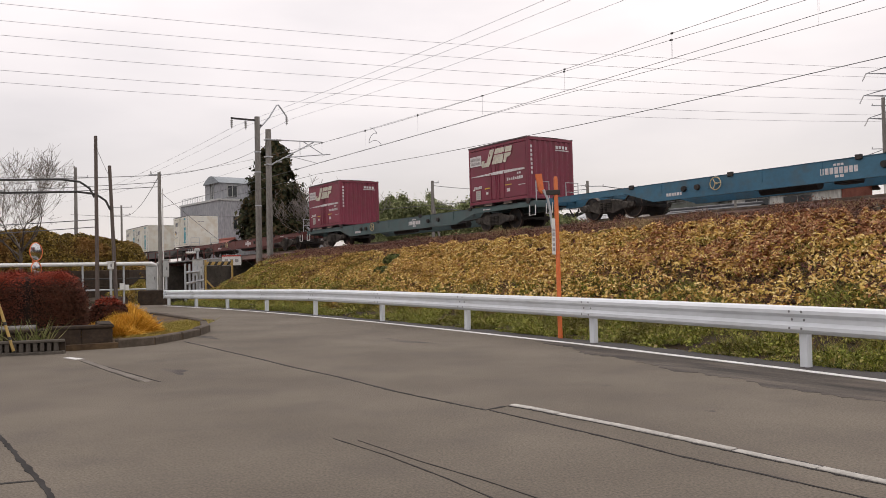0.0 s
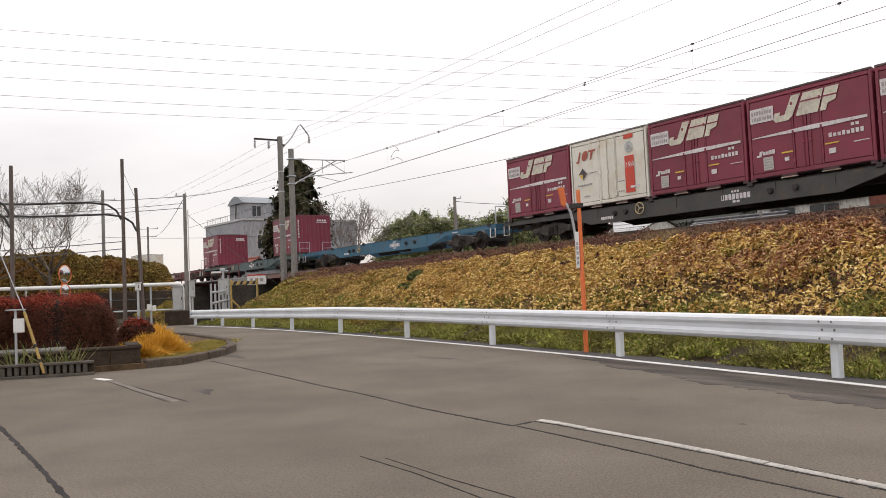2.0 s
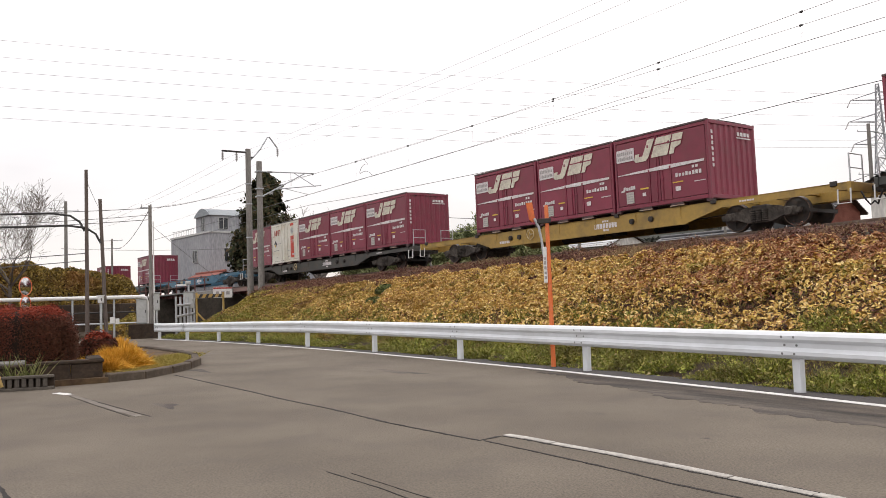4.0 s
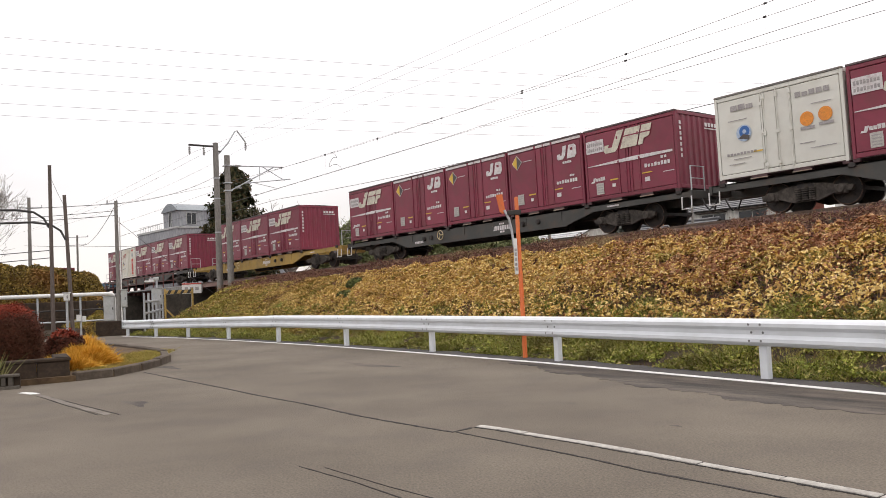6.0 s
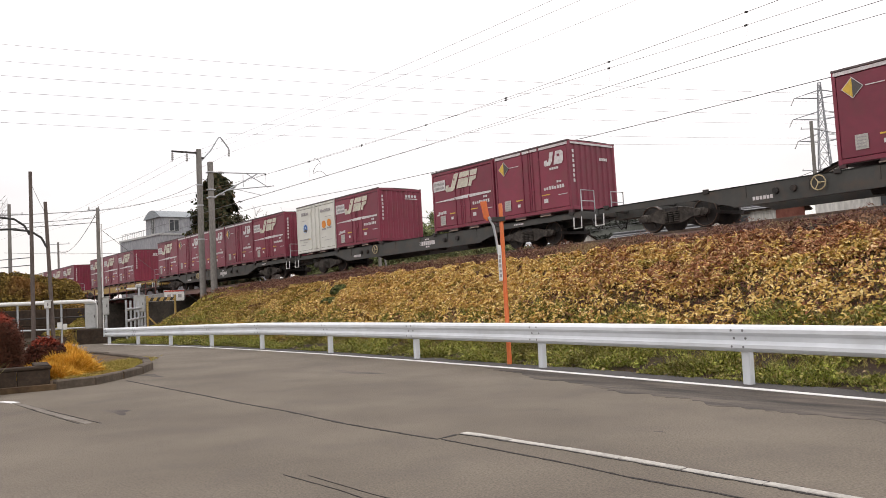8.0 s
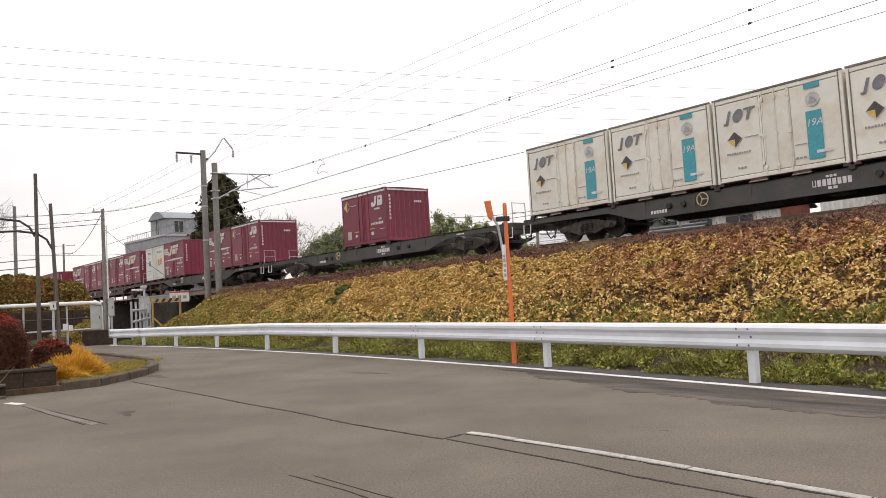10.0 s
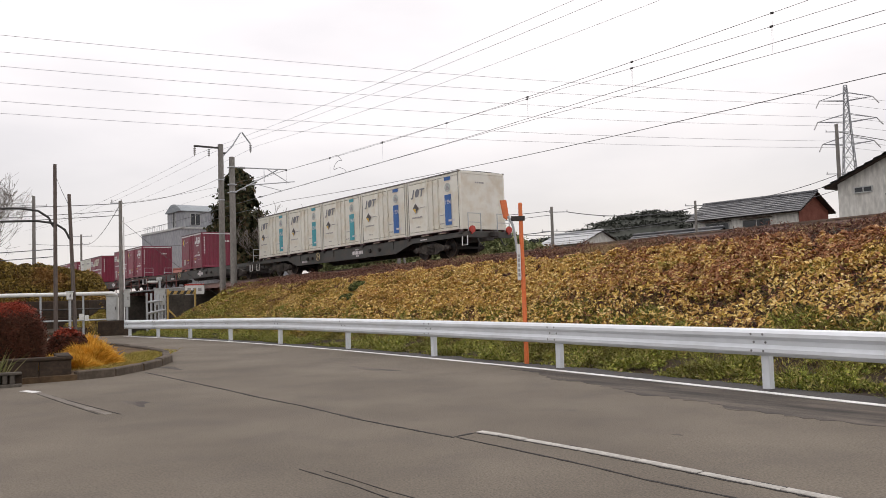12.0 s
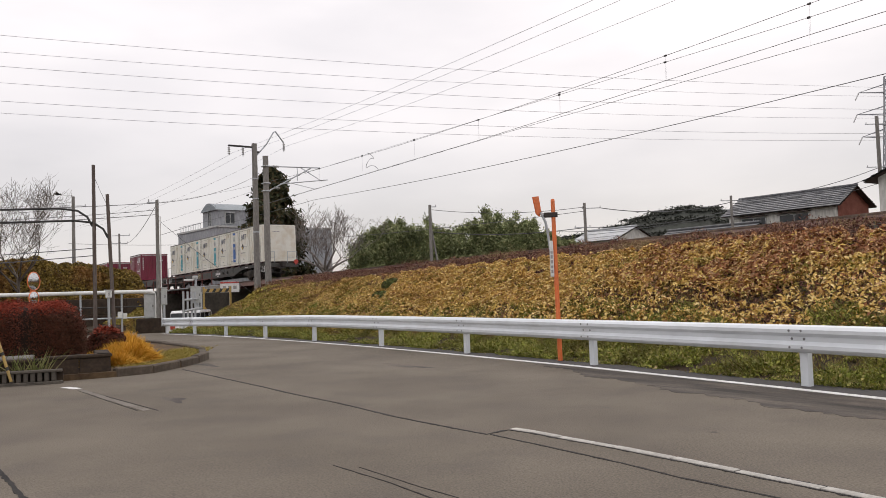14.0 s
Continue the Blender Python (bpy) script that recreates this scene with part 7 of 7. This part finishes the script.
        # closed dark shell paints the shade behind the leaves; otherwise a bark stem
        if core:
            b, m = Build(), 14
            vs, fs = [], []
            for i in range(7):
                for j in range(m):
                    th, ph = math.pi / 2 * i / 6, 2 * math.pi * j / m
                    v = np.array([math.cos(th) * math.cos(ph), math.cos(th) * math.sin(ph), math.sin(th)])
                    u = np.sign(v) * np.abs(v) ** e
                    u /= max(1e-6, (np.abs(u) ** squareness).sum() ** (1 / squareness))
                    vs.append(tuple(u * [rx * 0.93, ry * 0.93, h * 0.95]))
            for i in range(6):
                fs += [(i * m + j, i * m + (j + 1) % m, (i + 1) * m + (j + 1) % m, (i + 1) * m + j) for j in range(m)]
            part("twig_core", b.add(vs, fs), CORE_SHADE, t)
        else:
            part("twig_core", Build().tube([(0, 0, -0.1), (0.02, 0, h * 0.6)], 0.03), BARK, t)
        return t
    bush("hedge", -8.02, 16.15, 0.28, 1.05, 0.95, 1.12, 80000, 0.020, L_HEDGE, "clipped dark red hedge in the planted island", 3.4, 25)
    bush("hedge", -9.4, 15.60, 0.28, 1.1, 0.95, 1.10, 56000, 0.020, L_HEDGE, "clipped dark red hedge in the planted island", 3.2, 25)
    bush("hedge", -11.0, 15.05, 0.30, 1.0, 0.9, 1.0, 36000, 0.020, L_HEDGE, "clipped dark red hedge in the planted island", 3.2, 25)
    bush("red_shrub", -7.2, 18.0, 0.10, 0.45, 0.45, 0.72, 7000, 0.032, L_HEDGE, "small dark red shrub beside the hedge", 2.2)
    bush("yellow_shrub", -6.45, 17.2, 0.08, 0.62, 0.5, 0.40, 20000, 0.05, L_YELLOW, "bright yellow-orange feathery shrub on the island", 2.0, 0, False, 2.6, feathery=True)
    bush("yellow_shrub", -7.25, 19.2, 0.10, 0.55, 0.5, 0.50, 12000, 0.05, L_YELLOW, "bright yellow-orange feathery shrub on the island", 2.0, 0, False, 2.6, feathery=True)
    bush("yellow_shrub", -6.6, 16.5, 0.08, 0.62, 0.36, 0.22, 10000, 0.05, L_YELLOW, "low yellow-orange feathery shrub on the island", 2.0, 0, False, 2.6, feathery=True)
    # grass and leaf litter on the bed
    m = 9000
    t = nr.random((m, 1))
    P = np.array([[-5.6, 16.0]]) * (1 - t) + np.array([[-6.2, 21.0]]) * t + nr.normal(size=(m, 2)) * [0.32, 0.4]
    ok = (P[:, 0] < -5.32 - 0.3 * np.clip((P[:, 1] - 18.7) / 2, 0, 2)) & (P[:, 1] > 15.75)
    P = np.concatenate([P[ok], np.full((ok.sum(), 1), 0.10)], 1)
    stuff("island_grass", blades("island_grass", P, 0.045, 0.012, L_OLIVE, nr, 0.8), "thin green grass on the island", "grass")
    # sword-leaved plants in the low planter
    for x, y in ((-7.3, 14.35), (-6.95, 14.42), (-7.75, 14.2), (-8.6, 14.0)):
        t = thing("iris_plant", "clump of long sword-shaped leaves in the planter", "plant", pose(x, y, 0.08))
        P = nr.normal(size=(34, 3)) * [0.09, 0.06, 0]
        part("leaf_clump", blades("leaf_clump", P, 0.42, 0.03, L_IRIS, nr, 0.6), L_IRIS, t)
    # stay-wire guard: yellow sleeve with black bands
    g = thing("stay_wire_guard", "yellow stay-wire guard sleeve with black bands and a white tag", "stay wire")
    p0, p1 = Vector((-7.22, 14.0, 0.08)), Vector((-7.52, 13.95, 1.15))
    part("sleeve", Build().rod(tuple(p0), tuple(p1), 0.026, n=10), YELLOW, g)
    for u in (0.18, 0.42):
        a, c = p0.lerp(p1, u), p0.lerp(p1, u + 0.05)
        part("band", Build().rod(tuple(a), tuple(c), 0.028, n=10), BLACK, g)
    top = p1 + (p1 - p0) * 5.2 + Vector((-0.7, 0.4, 0))
    part("stay_wire", Build().rod(tuple(p1), tuple(top), 0.008, n=5), GALV, g)
    part("tag", Build().box(-0.09, 0.09, -0.02, 0.02, 0.0, 0.24, 0.006), WHITE_PAINT, g, "white tag", at=pose(-7.58, 13.88, 0.80))
    c = thing("steel_locker", "grey painted steel locker standing on the slab", "cabinet", pose(-8.62, 14.35, 0.0, 0, 0, 20))
    part("body", Build().box(-0.65, 0.25, -0.25, 0.25, 0.55, 2.2, 0.02), GREY_BOX, c)
    for u in (-0.55, 0.15):
        part("leg", Build().box(u - 0.03, u + 0.03, -0.2, 0.2, 0.40, 0.56), GALV, c)
    part("door", Build().box(-0.62, 0.22, -0.265, -0.25, 0.6, 2.15, 0.006), GREY_BOX, c)
    t = thing("garden_tap_post", "thin grey post with a flat top in the planter", "post", pose(-7.7, 14.0, 0))
    part("post", Build().rod((0, 0, 0.0), (0, 0, 1.18), 0.022, n=8), GALV, t)
    part("top_plate", Build().box(-0.16, 0.16, -0.05, 0.05, 1.18, 1.20), GALV, t)


L_IRIS = leaf_mat("iris_leaves", [(0.09, 0.11, 0.03), (0.16, 0.17, 0.06), (0.25, 0.22, 0.10)])
BED_SOIL = mat("bed_soil", (0.07, 0.045, 0.028), (0.12, 0.08, 0.045), 1.5, 0.95, fine=14, bump=0.8)
STONE = mat("kerb_stone", (0.066, 0.052, 0.040), (0.115, 0.092, 0.072), 2.0, 0.9, fine=18, bump=0.3, dirt=(0.08, 0.065, 0.05), dirt_amount=0.6, random_tint=0.12)
STONE_DARK = mat("planter_stone", (0.040, 0.028, 0.020), (0.072, 0.052, 0.038), 2.5, 0.9, fine=16, bump=0.3, dirt=(0.035, 0.03, 0.026), dirt_amount=0.7, random_tint=0.12)


# ---- buildings and distance ----
WALL_GREY = mat("grey_wall", (0.30, 0.31, 0.33), (0.36, 0.37, 0.385), 0.4, 0.85, fine=6, dirt=(0.2, 0.2, 0.2), dirt_amount=0.3, stretch=(1, 1, 0.3))
WALL_PALE = mat("pale_wall", (0.62, 0.61, 0.57), (0.54, 0.53, 0.49), 0.5, 0.85, fine=6, dirt=(0.35, 0.33, 0.29), dirt_amount=0.35, stretch=(1, 1, 0.3))
BRICKISH = mat("red_gable", (0.16, 0.055, 0.04), (0.22, 0.085, 0.06), 1.5, 0.9, fine=12)
ROOF_GREY = mat("roof_tile", (0.075, 0.078, 0.085), (0.13, 0.132, 0.14), 0.9, 0.6, fine=8, dirt=(0.22, 0.21, 0.2), dirt_amount=0.5, random_tint=0.1)
ROOF_BLUE = mat("tower_roof", (0.2, 0.23, 0.25), (0.25, 0.28, 0.3), 0.6, 0.5, fine=6)
ROOF_RED = mat("red_roof", (0.25, 0.07, 0.05), (0.3, 0.1, 0.07), 0.6, 0.7, fine=6)
WOOD_DARK = mat("dark_timber", (0.05, 0.035, 0.03), (0.08, 0.06, 0.05), 2, 0.8)


def window_unit(parent, m, w, h, name="window"):
    q = part(name, Build().box(-w / 2, w / 2, 0.0, 0.03, 0, h), GLASS_DARK, parent, at=m)
    b = Build().box(-w / 2 - 0.05, -w / 2, -0.05, 0.03, -0.05, h + 0.05).box(w / 2, w / 2 + 0.05, -0.05, 0.03, -0.05, h + 0.05).box(-w / 2, w / 2, -0.05, 0.03, h, h + 0.05).box(-w / 2, w / 2, -0.07, 0.03, -0.05, 0).box(-0.025, 0.025, -0.04, 0.0, 0, h)
    part("frame", b, GREY_BOX, q)
    return q


def gable_house(name, label, s0, s1, o0, o1, base, eave, ridge, along_s, wall, roof, gable=None, overhang=0.45, courses=9):
    """A house squared to the track; the ridge runs along s or along o."""
    h = thing(name, label, "house")
    X = lambda s, o, z: (*xy(s, o), z)
    b = Build()
    vs = [X(s, o, z) for s in (s0, s1) for o in (o0, o1) for z in (base, eave)]
    part("wall", b.add(vs, [(0, 1, 3, 2), (4, 6, 7, 5), (0, 4, 5, 1), (2, 3, 7, 6), (0, 2, 6, 4)]), wall, h)
    mo, ms = (o0 + o1) / 2, (s0 + s1) / 2
    for end in (0, 1):
        if along_s:
            s = s0 if end == 0 else s1
            tri = [X(s, o0, eave), X(s, o1, eave), X(s, mo, ridge - 0.08)]
            tri2 = [X(s + (0.06 if end == 0 else -0.06), o, z) for o, z in ((o0, eave), (o1, eave), (mo, ridge - 0.08))]
        else:
            o = o0 if end == 0 else o1
            tri = [X(s0, o, eave), X(s1, o, eave), X(ms, o, ridge - 0.08)]
            tri2 = [X(s, o + (0.06 if end == 0 else -0.06), z) for s, z in ((s0, eave), (s1, eave), (ms, ridge - 0.08))]
        part("gable", Build().add(tri + tri2, [(0, 1, 2), (3, 5, 4), (0, 3, 4, 1), (1, 4, 5, 2), (2, 5, 3, 0)]), gable or wall, h)
    # stepped tile courses
    for side in (0, 1):
        slope = part("roof", Build().add([X(*((s0 - overhang, mo) if along_s else (ms, o0 - overhang)), ridge - 0.1), X(*((s1 + overhang, mo) if along_s else (ms, o1 + overhang)), ridge - 0.1),
                                          X(*((s1 + overhang, o0 - overhang) if along_s and side == 0 else (s1 + overhang, o1 + overhang) if along_s else (s0 - overhang, o1 + overhang) if side == 0 else (s1 + overhang, o1 + overhang)), eave - 0.3),
                                          X(*((s0 - overhang, o0 - overhang) if along_s and side == 0 else (s0 - overhang, o1 + overhang) if along_s else (s0 - overhang, o0 - overhang) if side == 0 else (s1 + overhang, o0 - overhang)), eave - 0.3)], [(0, 1, 2, 3)]), WOOD_DARK, h)
        for k in range(courses):
            u0, u1 = k / courses, (k + 1.12) / courses
            zt, zb = ridge + (eave - 0.2 - ridge) * u0, ridge + (eave - 0.2 - ridge) * min(u1, 1.02)
            if along_s:
                far = o0 - overhang if side == 0 else o1 + overhang
                pa, pb = mo + (far - mo) * u0, mo + (far - mo) * min(u1, 1.02)
                nc = max(4, int((s1 - s0 + 2 * overhang) / 0.9))
                ss = np.linspace(s0 - overhang, s1 + overhang, nc + 1)
                cells = [(X(a, pa, zt - 0.02), X(c, pa, zt - 0.02), X(c, pb, zb + 0.05), X(a, pb, zb + 0.05), X(c, pb, zb - 0.0), X(a, pb, zb - 0.0)) for a, c in zip(ss, ss[1:])]
            else:
                far = s0 - overhang if side == 0 else s1 + overhang
                pa, pb = ms + (far - ms) * u0, ms + (far - ms) * min(u1, 1.02)
                nc = max(4, int((o1 - o0 + 2 * overhang) / 0.9))
                oo = np.linspace(o0 - overhang, o1 + overhang, nc + 1)
                cells = [(X(pa, a, zt - 0.02), X(pa, c, zt - 0.02), X(pb, c, zb + 0.05), X(pb, a, zb + 0.05), X(pb, c, zb), X(pb, a, zb)) for a, c in zip(oo, oo[1:])]
            for cell in cells:
                part("tile_panel", Build().add(cell, [(0, 1, 2, 3), (3, 2, 4, 5)]), roof, slope)
    r = Build()
    p, q = (X(s0 - overhang, mo, ridge + 0.05), X(s1 + overhang, mo, ridge + 0.05)) if along_s else (X(ms, o0 - overhang, ridge + 0.05), X(ms, o1 + overhang, ridge + 0.05))
    part("ridge_cap", r.tube([p, q], 0.12, 8), roof, h)
    return h


def build_buildings():
    g = lambda s, o: float(land(s, o))
    # long low building with brown gable, behind the track
    h = gable_house("storehouse", "low pale storehouse with grey tiled roof and brown gable", -42.0, -32.5, 60.0, 64.6, 2.0, 7.0, 8.35, True, WALL_PALE, ROOF_GREY, BRICKISH)
    part("end_panel", Build().add([(*xy(-32.46, o), z) for o, z in ((60.02, 4.0), (64.58, 4.0), (64.58, 7.0), (60.02, 7.0))], [(0, 1, 2, 3)]), BRICKISH, h, "brown end wall")
    for s, w in ((-39.6, 2.2), (-36.0, 2.4)):
        x, y = xy(s, 59.97)
        q = window_unit(h, pose(x, y, 5.55, 0, 0, HEADING), w, 0.85)
        part("awning", Build().box(-w / 2 - 0.2, w / 2 + 0.2, -0.5, 0.0, 1.0, 1.06), WOOD_DARK, q)
    # white gabled house
    h = gable_house("gabled_house", "pale gabled house with dark eaves", -22.0, -14.6, 45.0, 53.0, 2.0, 6.75, 8.35, False, WALL_PALE, ROOF_GREY, None, 0.55)
    for s, w, z, hh in ((-17.6, 1.7, 4.2, 1.4), (-20.6, 0.9, 6.1, 0.25)):
        x, y = xy(s, 44.96)
        window_unit(h, pose(x, y, z, 0, 0, HEADING), w, hh)
    part("awning", Build().box(-1.5, 1.5, -0.9, 0, 0, 0.07), ROOF_GREY, h, at=pose(*xy(-17.6, 45.0), 5.85, 8, 0, HEADING))
    # low houses further off
    gable_house("low_house", "distant low house with pale metal roof", -65.0, -58.5, 64.0, 70.0, 1.5, 6.3, 7.5, True, WALL_PALE, PALE_ROOF, None, 0.3, 3)
    gable_house("low_house", "distant low house with tiled roof", -46.5, -38.0, 56.0, 60.0, 1.5, 5.0, 5.9, True, WALL_PALE, ROOF_GREY, None, 0.3, 5)
    gable_house("low_house", "distant red-roofed building beyond the track", -86.0, -78.0, 27.5, 32.0, 1.0, 3.6, 4.6, True, WALL_GREY, ROOF_RED, None, 0.3, 3)
    gable_house("low_house", "long pale low building behind the track bank", -34.0, -20.0, 40.5, 44.0, 1.0, 3.35, 3.75, True, WALL_PALE, PALE_ROOF, None, 0.2, 3)
    # grey building with stair tower
    t = thing("office_building", "grey two-storey building with a round-roofed stair tower", "building", pose(-22.6, 86.0, 0, 0, 0, 38))
    part("wall", Build().box(0, 14.0, 0, 11, 1.0, 8.9), WALL_GREY, t)
    for x0, x1, y0, y1 in ((-0.1, 14.1, -0.1, 0.2), (-0.1, 0.2, 0.2, 11.1), (13.8, 14.1, 0.2, 11.1)):
        part("parapet", Build().box(x0, x1, y0, y1, 8.9, 9.1), GREY_BOX, t)
    part("tower", Build().box(0.22, 6.4, 0.22, 4.2, 8.9, 10.8), WALL_GREY, t)
    pr = Build()
    prof = [(0.05 + 4.3 * k / 14, 10.8 + 0.85 * math.sin(math.pi * k / 14)) for k in range(15)]
    vs = [(x, y, z) for x in (0.0, 6.7) for y, z in prof]
    n = len(prof)
    pr.add(vs, [(k, k + 1, n + k + 1, n + k) for k in range(n - 1)] + [list(range(n)), list(range(n, 2 * n))[::-1], (0, n, 2 * n - 1, n - 1)])
    part("tower_roof", pr, ROOF_BLUE, t)
    part("arch_face", Build().box(0.19, 0.22, 0.6, 3.8, 10.7, 11.25), WALL_GREY, t)
    window_unit(t, pose(1.6, 0.20, 9.35), 1.0, 1.15)
    window_unit(t, pose(0.20, 2.3, 9.2, 0, 0, -90), 0.7, 1.6)
    for x, w in ((2.0, 0.9), (5.0, 1.4), (8.4, 1.6)):
        window_unit(t, pose(x, -0.02, 5.9), w, 1.4)
    window_unit(t, pose(-0.02, 4.0, 5.9, 0, 0, -90), 1.2, 1.3)
    for k in range(13):
        part("rail_post", Build().rod((0.1, 4.6 + k * 0.5, 9.1), (0.1, 4.6 + k * 0.5, 9.75), 0.02, n=5), GALV, t)
    part("roof_rail", Build().rod((0.1, 4.5, 9.75), (0.1, 10.8, 9.75), 0.025, n=6), GALV, t)
    # far hill with woods
    nr = np.random.default_rng(5)
    b, vs, fs = Build(), [], []
    nx = 60
    for i in range(nx):
        az = radians(6.5 + 24.0 * i / (nx - 1))
        u = i / (nx - 1)
        top = 22.0 + 11.0 * math.exp(-((u - 0.465) / 0.2) ** 2) + 3.2 * math.exp(-((u - 0.83) / 0.10) ** 2) + 0.5 * math.sin(i * 1.7) + 0.35 * math.sin(i * 3.1)
        for j in range(7):
            d = 285 + j * 14
            z = 3 + (top - 3) * math.sin(math.pi / 2 * j / 6) ** 0.8
            vs.append((d * math.sin(az), d * math.cos(az), z))
    for i in range(nx - 1):
        fs += [(i * 7 + j, (i + 1) * 7 + j, (i + 1) * 7 + j + 1, i * 7 + j + 1) for j in range(6)]
    tagged(part("hill", b.add(vs, fs), HILL), "low wooded hill in the distance", "hill", kind="structure")
    P = np.array(vs)
    idx = nr.integers(0, len(P), 46000)
    pts = P[idx] + nr.normal(size=(46000, 3)) * [3.0, 3.0, 0.14]
    stuff("hill_woods", leaves("hill_woods", pts, 0.7, L_HILL, nr, 0.5, 1.3, 0.3), "haze-greyed green woods on the distant hill", "woods")


# green lightened and greyed so the colour carries the distance haze
HILL = mat("hill_haze_green", (0.045, 0.050, 0.042), (0.065, 0.068, 0.058), 0.05, 0.95, fine=0.6)
PALE_ROOF = mat("pale_metal_roof", (0.36, 0.37, 0.38), (0.44, 0.45, 0.46), 0.5, 0.55, fine=6)


def build_pylon():
    t = thing("pylon", "tall grey steel lattice power pylon", "pylon", pose(100.05, 173.2, 3.0, 0, 0, -20))
    H = 41.5
    half = lambda z: 2.3 * (1 - z / H) ** 1.15 + 0.30
    levels = [0, 7, 13, 18, 22, 25.5, 28.5, 31, 33.5, 36, 38.5, H]
    corners = ((-1, -1), (1, -1), (1, 1), (-1, 1))
    for cx, cy in corners:
        part("leg", Build().tube([(cx * half(z), cy * half(z), z) for z in levels], 0.13, 4), PYLON, t)
    b = Build()
    for z0, z1 in zip(levels, levels[1:]):
        for k in range(4):
            a, c = corners[k], corners[(k + 1) % 4]
            b.rod((a[0] * half(z0), a[1] * half(z0), z0), (c[0] * half(z1), c[1] * half(z1), z1), 0.07, n=4, caps=False)
            b.rod((c[0] * half(z0), c[1] * half(z0), z0), (a[0] * half(z1), a[1] * half(z1), z1), 0.07, n=4, caps=False)
            b.rod((a[0] * half(z1), a[1] * half(z1), z1), (c[0] * half(z1), c[1] * half(z1), z1), 0.06, n=4, caps=False)
    part("lattice", b, PYLON, t)
    for z, l in ((38.0, 5.4), (33.2, 6.0), (28.2, 5.2)):
        for sx in (-1, 1):
            b = Build()
            for sy in (-1, 1):
                b.rod((sx * half(z), sy * half(z), z), (sx * l, 0, z + 0.5), 0.10, n=4)
                b.rod((sx * half(z + 1.8), sy * half(z + 1.8), z + 1.8), (sx * l, 0, z + 0.5), 0.08, n=4)
            arm = part("arm", b, PYLON, t)
            part("insulator_string", Build().rod((sx * l, 0, z + 0.45), (sx * (l + 0.9), -1.2, z - 1.3), 0.13, n=6), INSULATOR, arm)


PYLON = mat("pylon_steel", (0.30, 0.31, 0.33), (0.36, 0.37, 0.39), 0.3, 0.6, 0.2, bump=0)

build_ground()
build_road()
build_bridge()
build_track()
build_guard_rail()
build_train()
build_buildings()
build_pylon()
build_track_poles()
build_left_poles()
build_wires()
build_orange_marker()
build_underpass_gear()
build_island()
build_trees()
build_bank_plants()
build_moving_car()
motions()
